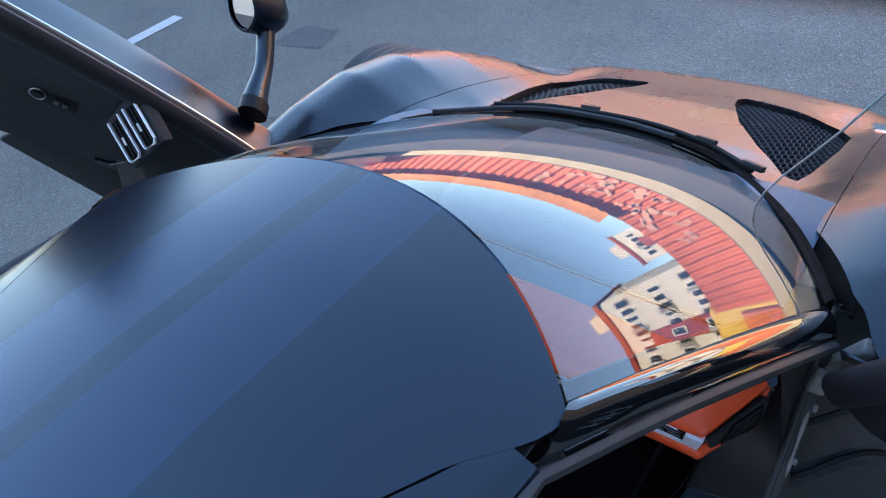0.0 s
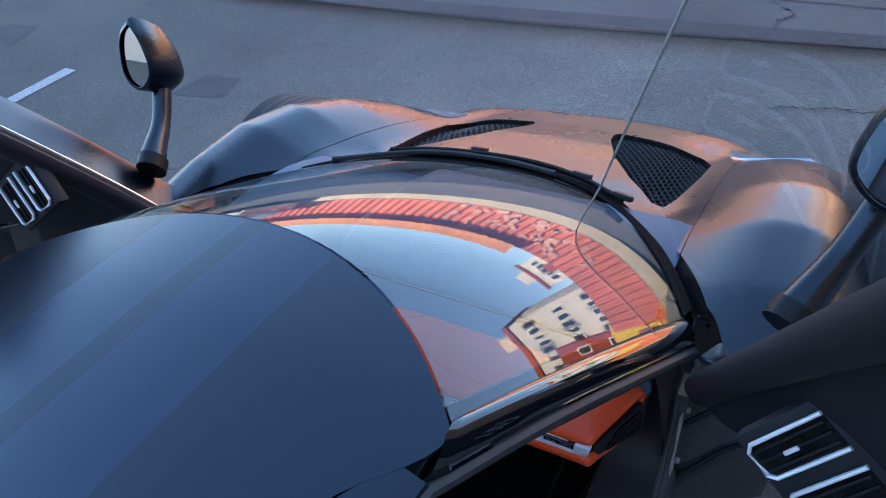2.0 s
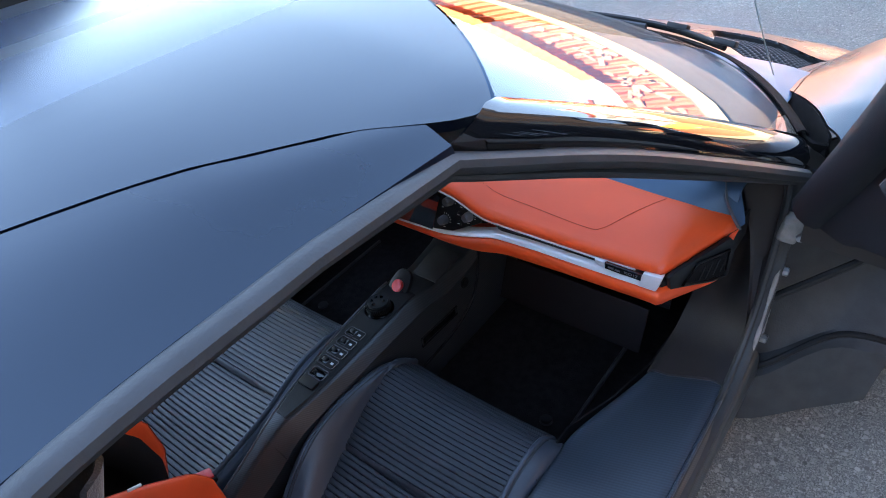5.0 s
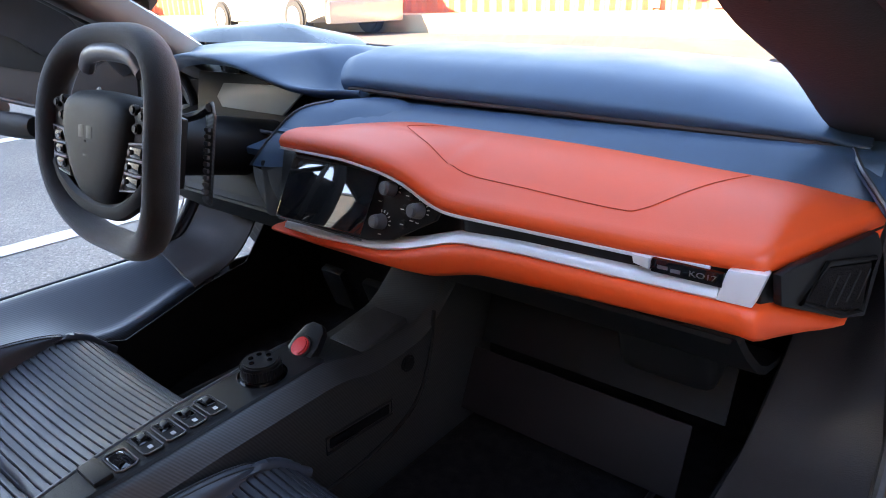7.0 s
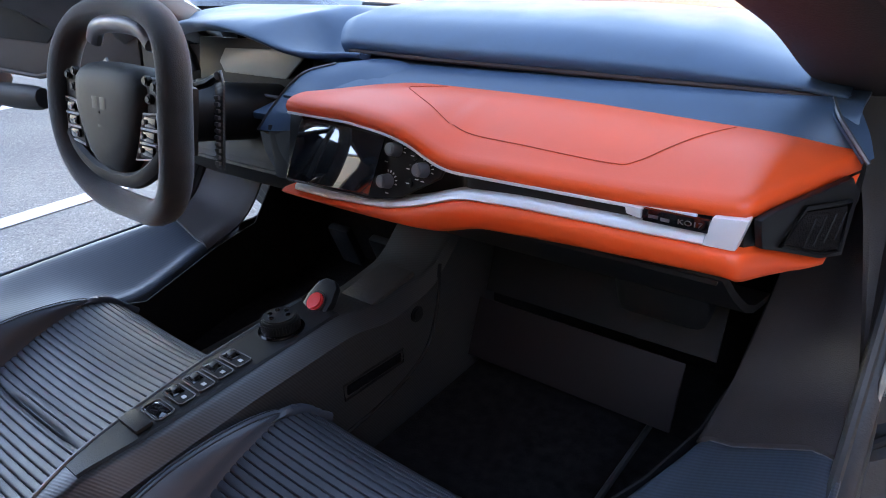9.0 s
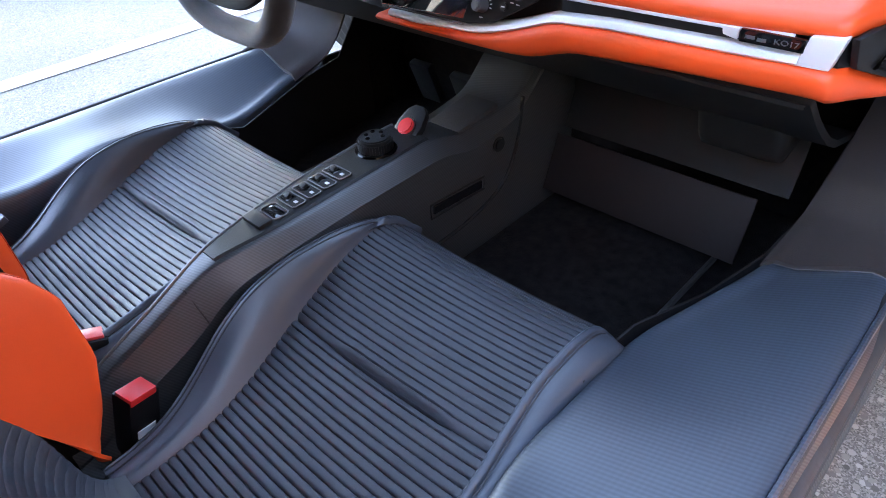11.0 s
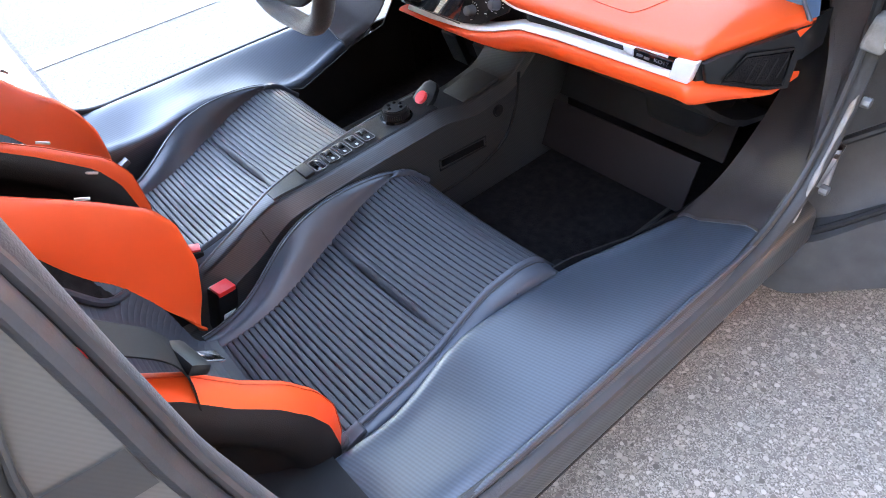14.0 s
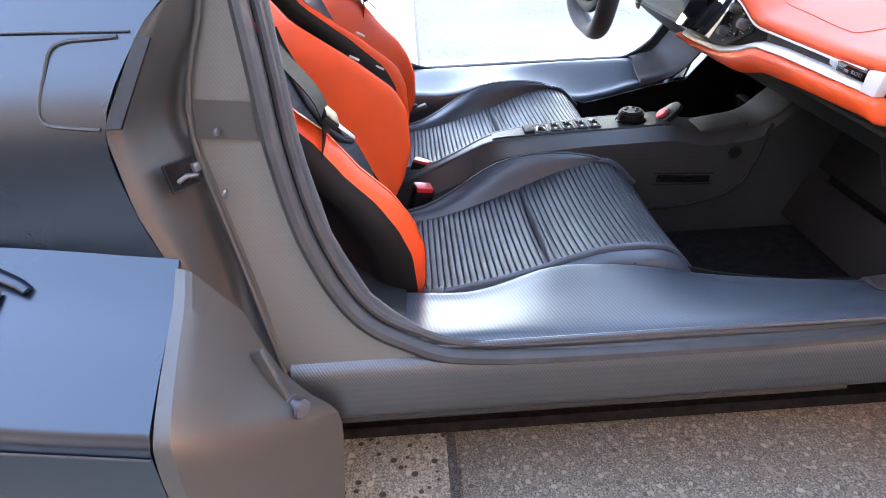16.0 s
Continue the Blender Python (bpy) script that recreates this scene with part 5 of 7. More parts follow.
hb = part("hub", grid_bm([[WM @ Vector((p.x * k * 1.12, p.y * k * 1.10, d + 0.004)) for p in shield] for d, k in ((-0.03, 0.95), (-0.005, 1.0), (0.010, 0.97), (0.018, 0.90), (0.0225, 0.80), (0.0255, 0.62), (0.027, 0.40), (0.0275, 0.02))], wrap=True), PLASTIC_SOFT, sw, "black airbag hub with an embossed mark")
part("emboss", box_bm((0.016, 0.016, 0.001), WM @ Matrix.Translation((-0.012, 0.012, 0.0310)), 0.0004), PLASTIC, sw)
part("emboss", box_bm((0.016, 0.016, 0.001), WM @ Matrix.Translation((0.010, 0.012, 0.0310)), 0.0004), PLASTIC, sw)
part("emboss", box_bm((0.014, 0.003, 0.001), WM @ Matrix.Translation((0.0, -0.018, 0.0310)), 0.0004), PLASTIC, sw)
for s in (1, -1):
    part("spoke", prism_bm([(s * 0.055, -0.058), (s * 0.155, -0.040), (s * 0.160, 0.045), (s * 0.120, 0.052), (s * 0.058, 0.052)][::s], 0.032, WM @ Matrix.Translation((0, 0, -0.018)), 0.005), PLASTIC, sw, "satin spoke")
    pn = part("switch_panel", prism_bm([(s * 0.068, -0.054), (s * 0.126, -0.047), (s * 0.126, 0.011), (s * 0.092, 0.008)][::s], 0.008, WM @ Matrix.Translation((0, 0, 0.010)), 0.003), PLASTIC, sw, "grey switch panel")
    part("panel_rim", tube_bm([WM @ Vector((s * a, b, 0.0185)) for a, b in ((0.070, -0.054), (0.124, -0.047), (0.125, 0.010), (0.093, 0.007))], 0.0026, 8, closed=True), FRAME_GREY, pn)
    for k in (0, 1):
        part("panel_bar", box_bm((0.040, 0.003, 0.004), WM @ Matrix.Translation((s * (0.106 - 0.004 * k), -0.0115 - 0.0185 * k, 0.0195)), 0.001), FRAME_GREY, pn)
    for k in range(3):
        part("switch", box_bm((0.028, 0.013, 0.006), WM @ Matrix.Translation((s * (0.110 - 0.004 * k), -0.002 - 0.0185 * k, 0.0195)), 0.003), GLOSS, sw)
        part("switch_tip", cyl_bm(0.0035, 0.003, WM @ Matrix.Translation((s * (0.100 - 0.006 * k), -0.002 - 0.0185 * k, 0.0235)), 10), SWITCH_GREY, sw)
    for k, (a, b) in enumerate(((0.098, 0.048), (0.118, 0.042), (0.104, 0.026))):
        part("stalk_knob", cyl_bm(0.0065, 0.010, WM @ Matrix.Translation((s * a, b, 0.016)), 18, bevel=0.002), PLASTIC, sw)
    pd = part("paddle", prism_bm([(0, -0.055), (0.016, -0.057), (0.018, 0.055), (0.011, 0.072), (0.0, 0.066)], 0.004, WM @ Matrix.Translation((s * 0.128 + (0.012 if s > 0 else -0.031), -0.004, -0.055)), 0.0015), CARBON_DARK, sw, "carbon shift paddle")
    for k in range(11):
        part("tooth", box_bm((0.010, 0.005, 0.004), WM @ Matrix.Translation((s * 0.148, -0.052 + k * 0.0085, -0.049)), 0.001), SWITCH_GREY, sw)
part("lower_bridge", prism_bm([(-0.075, -0.075), (0.075, -0.075), (0.105, -0.05), (-0.105, -0.05)], 0.010, WM @ Matrix.Translation((0, 0.002, -0.004)), 0.004), PLASTIC_SOFT, sw)
part("lower_frame", tube_bm(crv([WM @ Vector(p) for p in ((-0.128, -0.040, 0.012), (-0.100, -0.064, 0.014), (-0.055, -0.084, 0.012), (0.0, -0.090, 0.010), (0.055, -0.084, 0.012), (0.100, -0.064, 0.014), (0.128, -0.040, 0.012))], 30), 0.009, 8, flat=1.3), PLASTIC_SOFT, sw, "dark grey lower spoke frame")
part("rim_bar", tube_bm(crv([WM @ Vector(p) for p in ((-0.078, 0.092, -0.004), (-0.055, 0.110, 0.0), (0.0, 0.115, 0.002), (0.055, 0.110, 0.0), (0.078, 0.092, -0.004))], 20), 0.010, 10, flat=1.2), SWITCH_GREY, sw, "satin metal inner rim bar")
part("column", cyl_bm(0.045, 0.24, WM @ Matrix.Translation((0, 0, -0.15)), 24, bevel=0.01), PLASTIC, car, "black steering column shroud")
part("stalk", tube_bm([WM @ Vector((0.03, 0.03, -0.06)), WM @ Vector((0.12, 0.05, -0.055)), WM @ Vector((0.15, 0.06, -0.05))], 0.006, 8), PLASTIC, car)

# ---- centre console ----
def con(y):
    """Left and right edge and height of the console's top along the car."""
    yk = [0.20, 0.27, 0.344, 0.41, 0.44, 0.50, 0.60, 0.74, 0.78, 0.84, 0.95, 1.05]
    return (ips(y, yk, [-0.004, 0.000, 0.002, 0.002, -0.002, -0.012, -0.028, -0.038, -0.040, -0.042, -0.050, -0.055], 0.02),
            ips(y, yk, [0.016, 0.020, 0.024, 0.032, 0.042, 0.050, 0.048, 0.044, 0.042, 0.044, 0.050, 0.055], 0.02),
            ips(y, yk, [0.235, 0.275, 0.310, 0.344, 0.350, 0.354, 0.356, 0.358, 0.358, 0.340, 0.350, 0.43], 0.02))


rows = []
for y in np.linspace(0.19, 1.12, 80):
    xl, xr, z = con(y)
    xs_ = ips(y, [0.19, 0.34, 0.40, 0.46, 0.60, 0.90, 1.12], [0.040, 0.048, 0.054, 0.064, 0.067, 0.065, 0.062], 0.02)
    zs = z - ips(y, [0.19, 0.36, 0.44, 0.60, 1.12], [0.045, 0.050, 0.030, 0.022, 0.022], 0.02)
    rows.append([(-0.058, y, 0.115), (-0.057, y, 0.2), (xl - 0.012, y, z - 0.035), (xl - 0.003, y, z - 0.005), (xl, y, z), (xl + 0.004, y, z + 0.0005), (xr - 0.003, y, z), (xr, y, z - 0.001), (xr + 0.004, y, z - 0.004),
                 (xs_ - 0.003, y, zs + 0.003), (xs_, y, zs), (xs_ + 0.0005, y, zs - 0.004), (0.0595, y, min(0.20, zs - 0.02)), (0.058, y, 0.115)])
console = part("centre_console", grid_bm(rows), CARBON_DARK, car, "dark carbon weave centre console with switches", thick=0.004, sharp=30)
rows = []
for y in np.linspace(0.418, 0.775, 40):
    xl, xr, z = con(y)
    xl, xr = xl + 0.003, xr - 0.003
    rows.append([(xl, y, z + 0.0005), (xl + 0.003, y, z + 0.0032), (xr - 0.003, y, z + 0.0032), (xr, y, z + 0.0005)])
part("switch_plate", grid_bm(rows, cap=True, wrap=True), PLASTIC, console, "satin black switch plate")
part("edge_line", tube_bm([(con(y)[0] - 0.001, y, con(y)[2] + 0.0005) for y in np.linspace(0.24, 0.775, 44)], 0.0022, 6), SWITCH_GREY, console, "satin grey edge of the console top")
for k in range(4):
    y = 0.546 + 0.0268 * k
    z = con(y)[2] + 0.0032
    cx = 0.013 - 0.004 * k / 3
    sk = part("rocker_switch", box_bm((0.040, 0.021, 0.003), pose(cx, y, z + 0.0006), 0.0015), PLASTIC_SOFT, console, "small rocker switch with a bright edge")
    rim = [(cx + a * 0.0205, y + b * 0.0108, z + 0.0022) for a, b in ((-1, -0.7), (-0.85, -1), (0.85, -1), (1, -0.7), (1, 0.7), (0.85, 1), (-0.85, 1), (-1, 0.7))]
    part("switch_edge", tube_bm(rim, 0.0008, 5, closed=True), SWITCH_GREY, sk)
    part("switch_well", box_bm((0.020, 0.015, 0.0024), pose(cx - 0.008, y, z + 0.0018), 0.001), GLOSS, sk)
    part("switch_lever", box_bm((0.010, 0.008, 0.006), pose(cx - 0.008, y + 0.001, z + 0.0045, 18, 0, 0), 0.0025), PLASTIC, sk)
    part("symbol", box_bm((0.006, 0.0045, 0.0006), pose(cx + 0.011, y, z + 0.0024)), LEGEND, sk)
yb = 0.508
part("park_switch", box_bm((0.040, 0.020, 0.008), pose(0.016, yb - 0.016, con(yb)[2] + 0.004, 4, 0, 0), 0.003), PLASTIC_SOFT, console, "grey parking brake switch")
part("switch_pocket", box_bm((0.034, 0.018, 0.003), pose(0.017, yb + 0.009, con(yb)[2] + 0.0032, 0, 0, 0), 0.003), GLOSS, console)
pk = [(0.017 + a * 0.0185, yb + 0.009 + b * 0.0115, con(yb)[2] + 0.0046) for a, b in ((-1, -0.6), (-0.8, -1), (0.8, -1), (1, -0.6), (1, 0.6), (0.8, 1), (-0.8, 1), (-1, 0.6))]
part("pocket_rim", tube_bm(pk, 0.0011, 6, closed=True), SWITCH_GREY, console)
zk = con(0.704)[2] + 0.001
part("dial_base", cyl_bm(0.031, 0.006, pose(0.003, 0.704, zk + 0.002), 36, bevel=0.002), GLOSS, console)
dial = part("selector_dial", cyl_bm(0.025, 0.020, pose(0.003, 0.704, zk + 0.014), 40, r2=0.023, bevel=0.002), PLASTIC, console, "black knurled gear selector dial")
for k in range(40):
    a = 2 * math.pi * k / 40
    part("knurl", box_bm((0.0016, 0.003, 0.013), pose(0.003 + 0.0252 * math.cos(a), 0.704 + 0.0252 * math.sin(a), zk + 0.012, 0, 0, math.degrees(a))), PLASTIC, dial)
for k in range(5):
    a = radians(30 + k * 60)
    part("dial_mark", cyl_bm(0.0034, 0.002, pose(0.003 + 0.0125 * math.cos(a), 0.704 + 0.0125 * math.sin(a), zk + 0.0245), 12, bevel=0.0005), GLOSS, dial)
rb = Matrix.Translation((-0.003, 0.772, 0.366)) @ pose(0, 0, 0, 38, 0, 0)
base = part("button_mount", prism_bm([(-0.024, -0.028), (0.024, -0.028), (0.025, 0.008), (0.019, 0.030), (0.009, 0.039), (-0.009, 0.039), (-0.019, 0.030), (-0.025, 0.008)], 0.012, rb @ Matrix.Translation((0, 0, -0.012)), 0.004), PLASTIC, console, "raised button mount")
part("start_button", cyl_bm(0.0135, 0.008, rb @ Matrix.Translation((0, 0, 0.003)), 28, bevel=0.002), RED, base, "round red start button")
part("button_ring", tube_bm([rb @ Vector((0.0155 * math.cos(a), 0.0155 * math.sin(a), 0.002)) for a in np.linspace(0, 2 * math.pi, 28, endpoint=False)], 0.0015, 6, closed=True), PLASTIC, base)
part("phone_tray", box_bm((0.066, 0.095, 0.01), pose(0.008, 0.885, 0.346, 8, 0, 0), 0.003), RUBBER, console, "dark rubber tray")
part("side_knob", cyl_bm(0.013, 0.012, pose(0.064, 0.903, 0.303, 0, 90, 0), 24, bevel=0.003), PLASTIC, console)
part("side_slot", box_bm((0.005, 0.112, 0.015), pose(0.0620, 0.806, 0.2505, -4, 0, 0), 0.002), GLOSS, console, "narrow side pocket")
slot = [(0.0632, a, b) for a, b in ((0.744, 0.241), (0.867, 0.236), (0.868, 0.259), (0.744, 0.266))]
part("slot_rim", tube_bm(slot, 0.002, 6, closed=True), PLASTIC_SOFT, console)
part("side_frame", tube_bm(crv([(0.0605, 0.70, 0.182), (0.0625, 0.83, 0.192), (0.0630, 0.915, 0.222), (0.0640, 0.950, 0.28), (0.0635, 0.968, 0.36)], 24), 0.0035, 6), PLASTIC_SOFT, console)
part("rear_joint", tube_bm([(con(0.372)[0] - 0.004, 0.372, con(0.372)[2] - 0.004), (con(0.374)[1], 0.374, con(0.374)[2] + 0.001), (0.051, 0.380, con(0.38)[2] - 0.045), (0.056, 0.382, 0.24)], 0.0011, 6), RUBBER, console)
# pedals
for k, px in enumerate((-0.20, -0.32)):
    part("pedal", box_bm((0.06, 0.02, 0.10), pose(px, 1.12, 0.24, 20, 0, 0), 0.006), PLASTIC, car, "black foot pedal")
part("tunnel_loop", tube_bm(crv([(-0.02, 1.0, 0.34), (-0.03, 1.02, 0.40), (-0.02, 1.05, 0.45)], 10), 0.02, 8, flat=0.4), PLASTIC, car)


# ---- seats ----
SEAT_Y = [0.205, 0.29, 0.36, 0.42, 0.486, 0.545, 0.618, 0.66, 0.70]


def cushion_edge(y, outer):
    """Edge of the ribbed field beside the tunnel bolster, or on its other side."""
    if outer:
        return ips(y, [0.205, 0.31, 0.395, 0.458, 0.515, 0.58, 0.70], [0.430, 0.433, 0.434, 0.428, 0.415, 0.410, 0.408], 0.04), ips(y, SEAT_Y, [0.252, 0.265, 0.279, 0.291, 0.304, 0.313, 0.312, 0.298, 0.24], 0.016)
    return ips(y, SEAT_Y, [0.146, 0.151, 0.145, 0.128, 0.111, 0.103, 0.092, 0.088, 0.086], 0.04), ips(y, SEAT_Y, [0.230, 0.239, 0.255, 0.269, 0.286, 0.304, 0.313, 0.299, 0.24], 0.016)


def rib_profile(p):
    """A flat-topped rib with a narrow groove at each whole number."""
    return 1 - abs(2 * (p % 1.0) - 1) ** 7


def rib_steps(pitch, start, length):
    """Shares of a length at which a ribbed surface needs a row: dense at the grooves."""
    out, k = [0.0], math.ceil(-start / pitch) - 1
    while True:
        for f in (0.0, 0.05, 0.14, 0.34, 0.66, 0.86, 0.95):
            v = ((k + f) * pitch + start) / length
            if v >= 1:
                return out + [1.0]
            if v > out[-1] + 1e-4:
                out.append(v)
        k += 1


def seat_shape(s):
    """Cushion and back surfaces; a runs across the seat from the high bolster at -1 to the low edge at 1."""
    dx = 0.0 if s > 0 else -0.495

    def cushion(a, q, rib=False):
        y = lerp(0.696, 0.205, q)
        (xi, zi), (xo, zo) = cushion_edge(y, False), cushion_edge(y, True)
        t = (a + 1) / 2
        x, z = lerp(xi, xo, t), lerp(zi, zo, t) - 0.007 * (1 - a * a)
        if rib:
            z += 0.0034 * (rib_profile((y - 0.457) / 0.0100) - 1) * soft(0.0, 0.06, q)
            z -= 0.003 * math.exp(-((y - 0.457) / 0.0045) ** 2)
            z -= 0.009 * math.exp(-((y - 0.457) / 0.0022) ** 2) * soft(0.22, 0.36, t) * soft(0.88, 0.72, t)
            z += 0.0030 * math.exp(-((y - 0.469) / 0.008) ** 2) * soft(0.22, 0.36, t) * soft(0.88, 0.72, t)
        return Vector((x + dx, y, z))

    def back(a, q, rib=False):
        qs = [0, 0.07, 0.14, 0.25, 0.5, 0.75, 1.0]
        y = ips(q, qs, [0.215, 0.168, 0.142, 0.115, 0.045, -0.03, -0.11], 0.03)
        z = ips(q, qs, [0.240, 0.256, 0.287, 0.350, 0.505, 0.67, 0.85], 0.03)
        w = ip(q, [0, 0.3, 0.7, 1.0], [0.150, 0.155, 0.165, 0.12])
        n = Vector((0, 0.88, 0.42))
        off = (0.010 * a * a + 0.032 * a ** 6 * lerp(1.0, 0.35, soft(0.26, 0.44, q))) * soft(0.0, 0.20, q)
        if rib:
            off += 0.0034 * (rib_profile((z - 0.4 * y) / 0.0112) - 1)
        mid = (0.262, 0.0) if s > 0 else (-0.262, 0.0)
        low = soft(0.22, 0.0, q)
        x = lerp(mid[0] + w * a, lerp(0.146, 0.430, (a + 1) / 2) + dx, low)
        z += lerp(-0.010, 0.010, (a + 1) / 2) * low
        return Vector((x, y, z)) + n * off
    return cushion, back


for s in (1, -1):
    cushion, back = seat_shape(s)
    shell = part("seat", grid_bm([[(s * (0.262 + 0.235 * u), y, z) for u in np.linspace(-1, 1, 7)] for y, z in ((0.66, 0.16), (0.4, 0.15), (0.2, 0.15), (0.1, 0.25), (0.0, 0.5), (-0.12, 0.75), (-0.17, 0.9))]), PLASTIC, car, "ribbed dark leather bucket seat with orange back wings", thick=0.02)
    part("cushion", grid_bm([[cushion(-1 + 2 * i / 30, q, True) for i in range(31)] for q in rib_steps(0.0100, (0.696 - 0.457) % 0.0100, 0.491)]), LEATHER, shell, "ribbed navy black seat cushion", thick=0.02)
    part("back_cushion", grid_bm([[back(-1 + 2 * i / 24, j / 560, True) for i in range(25)] for j in range(561)]), LEATHER, shell, "ribbed navy black backrest", thick=0.02)
    # high bolster with twin stitching, and the low padded edge on the other side
    dx = 0.0 if s > 0 else -0.495
    rows = []
    for j in range(60):
        y = lerp(0.694, 0.206, j / 59)
        xi, zi = cushion_edge(y, False)
        xc = ips(y, [0.20, 0.26, 0.31, 0.356, 0.394, 0.45, 0.515, 0.60, 0.70], [0.116, 0.122, 0.112, 0.096, 0.087, 0.084, 0.083, 0.083, 0.083], 0.04)
        zc = ips(y, [0.20, 0.26, 0.31, 0.356, 0.394, 0.45, 0.515, 0.58, 0.63, 0.66, 0.70], [0.238, 0.246, 0.262, 0.288, 0.312, 0.331, 0.336, 0.330, 0.318, 0.300, 0.240], 0.04)
        xc = min(xc, xi - 0.004)
        rows.append(crv([(xi + 0.004 + dx, y, zi - 0.006), (xi - 0.001 + dx, y, zi + 0.002), (lerp(xi, xc, 0.45) + 0.003 + dx, y, lerp(zi, zc, 0.52) + 0.003), (xc + 0.007 + dx, y, zc - 0.003), (xc + dx, y, zc),
                         (xc - 0.012 + dx, y, zc - 0.006), (xc - 0.024 + dx, y, zc - 0.030), (xc - 0.026 + dx, y, zc - 0.12)], 26))
    part("cushion_bolster", grid_bm(rows), SMOOTH_LEATHER, shell, "smooth navy black cushion bolster", thick=0.006)
    for k in (12, 15):
        part("stitch_line", tube_bm([Vector(r[k]) + Vector((0, 0, 0.0004)) for r in rows[3:]], 0.0010, 5), RUBBER, shell)
    rows = []
    for j in range(50):
        y = lerp(0.692, 0.206, j / 49)
        xo, zo = cushion_edge(y, True)
        w = ip(y, [0.20, 0.30, 0.40, 0.60, 0.70], [0.022, 0.026, 0.026, 0.036, 0.034])
        rows.append(crv([(xo - 0.003 + dx, y, zo - 0.006), (xo + 0.002 + dx, y, zo + 0.0025), (xo + 0.008 + dx, y, zo + 0.001), (xo + 0.010 + dx, y, zo - 0.004), (xo + w * 0.55 + dx, y, zo - 0.004), (xo + w + dx, y, zo - 0.014), (xo + w + 0.004 + dx, y, zo - 0.05)], 18))
    part("cushion_edge", grid_bm(rows), SMOOTH_LEATHER, shell, "smooth navy black cushion edge with piping", thick=0.005)
    part("stitch_line", tube_bm([Vector(r[9]) + Vector((0, 0, 0.0006)) for r in rows[3:]], 0.0009, 5), RUBBER, shell)
    for side in (-1, 1):
        # orange wing of the backrest
        rows = []
        for j in range(48):
            q = j / 47
            z = lerp(0.258, 0.84, q)
            base_y = ip(z, [0.236, 0.265, 0.31, 0.355, 0.386, 0.437, 0.55, 0.67, 0.85], [0.220, 0.203, 0.180, 0.156, 0.135, 0.103, 0.042, -0.02, -0.10])
            if side < 0:
                tip = ip(z, [0.255, 0.30, 0.36, 0.435, 0.475, 0.53, 0.60, 0.70, 0.84], [0.212, 0.236, 0.254, 0.252, 0.232, 0.165, 0.065, -0.010, -0.085])
            else:
                tip = ip(z, [0.255, 0.29, 0.353, 0.40, 0.44, 0.48, 0.53, 0.566, 0.60, 0.70, 0.84], [0.255, 0.268, 0.270, 0.256, 0.232, 0.192, 0.154, 0.112, 0.078, 0.0, -0.085])
            tip = max(tip, base_y + 0.008)
            xi = 0.262 + side * ip(z, [0.27, 0.5, 0.84], [0.140, 0.140, 0.12])
            xo = 0.262 + side * ip(z, [0.27, 0.42, 0.6, 0.84], [0.166, 0.176, 0.176, 0.150] if side < 0 else [0.190, 0.208, 0.204, 0.155])
            rows.append(crv([(s * xi, base_y + 0.012, z), (s * lerp(xi, xo, 0.25), lerp(base_y, tip, 0.45), z), (s * lerp(xi, xo, 0.62), lerp(base_y, tip, 0.90), z), (s * lerp(xi, xo, 0.80), tip, z + 0.002), (s * xo, lerp(base_y, tip, 0.94), z), (s * (xo + (0.010 if side > 0 else -0.004)), lerp(base_y, tip, 0.82), z - 0.002)], 16))
        part("back_wing", grid_bm(rows), ORANGE, shell, "orange leather backrest wing with stitching", thick=0.004)
        rows2 = []
        for r in rows:
            e = Vector(r[-1])
            base_y = ip(e.z, [0.236, 0.262, 0.35, 0.505, 0.67, 0.85], [0.215, 0.165, 0.115, 0.045, -0.03, -0.11])
            rows2.append(crv([e + Vector((0, 0.002, 0)), e + Vector((s * side * 0.007, -0.018, -0.002)), e + Vector((s * side * 0.006, -0.045, -0.004)), e + Vector((-s * side * 0.006, -0.075, -0.006)), Vector((e.x - s * side * 0.012, min(e.y - 0.09, base_y - 0.10), e.z - 0.01))], 14))
        part("wing_side", grid_bm(rows2), PLASTIC_SOFT, shell, "dark leather side of the wing", thick=0.004)
        part("stitching", tube_bm([Vector(r[10]) + Vector((0, 0.0006, 0)) for r in rows], 0.0008, 5), mat("dark_orange_thread", (0.60, 0.05, 0.010), 0.7), shell)
    # black sheet stands in for the dark belt opening of the backrest; sewn-in tags
    sx = 1 if s > 0 else -1
    hole = [[back(sx * lerp(-0.98, ip(q, [0.29, 0.32, 0.36, 0.44, 0.62], [-0.90, -0.76, -0.66, -0.58, -0.62]), t), q) + Vector((0, 0.0220, 0.0105)) for t in np.linspace(0, 1, 7)] for q in np.linspace(0.29, 0.62, 16)]
    part("black_opening_sheet", grid_bm(hole), CARPET, shell, "black sheet standing in for a dark belt opening in the backrest", thick=0.003)
    part("opening_roll", tube_bm([r[-1] + Vector((0, 0.002, 0)) for r in hole], 0.006, 8), LEATHER, shell)
    for tx, ty, tz in ((0.096, 0.166, 0.537), (0.075, 0.200, 0.474)):
        part("fabric_tag", box_bm((0.003, 0.019, 0.004), pose(s * tx, ty, tz, -28, 0, 4 * s), 0.001), WHITE, shell, "small white sewn-in tag")
    # head section
    hd = [[back(a, q) + Vector((0, 0.03, 0.012)) for a in np.linspace(-0.8, 0.8, 9)] for q in np.linspace(0.80, 1.0, 8)]
    part("head_pad", grid_bm(hd), ORANGE, shell, "orange leather head pad", thick=0.03)
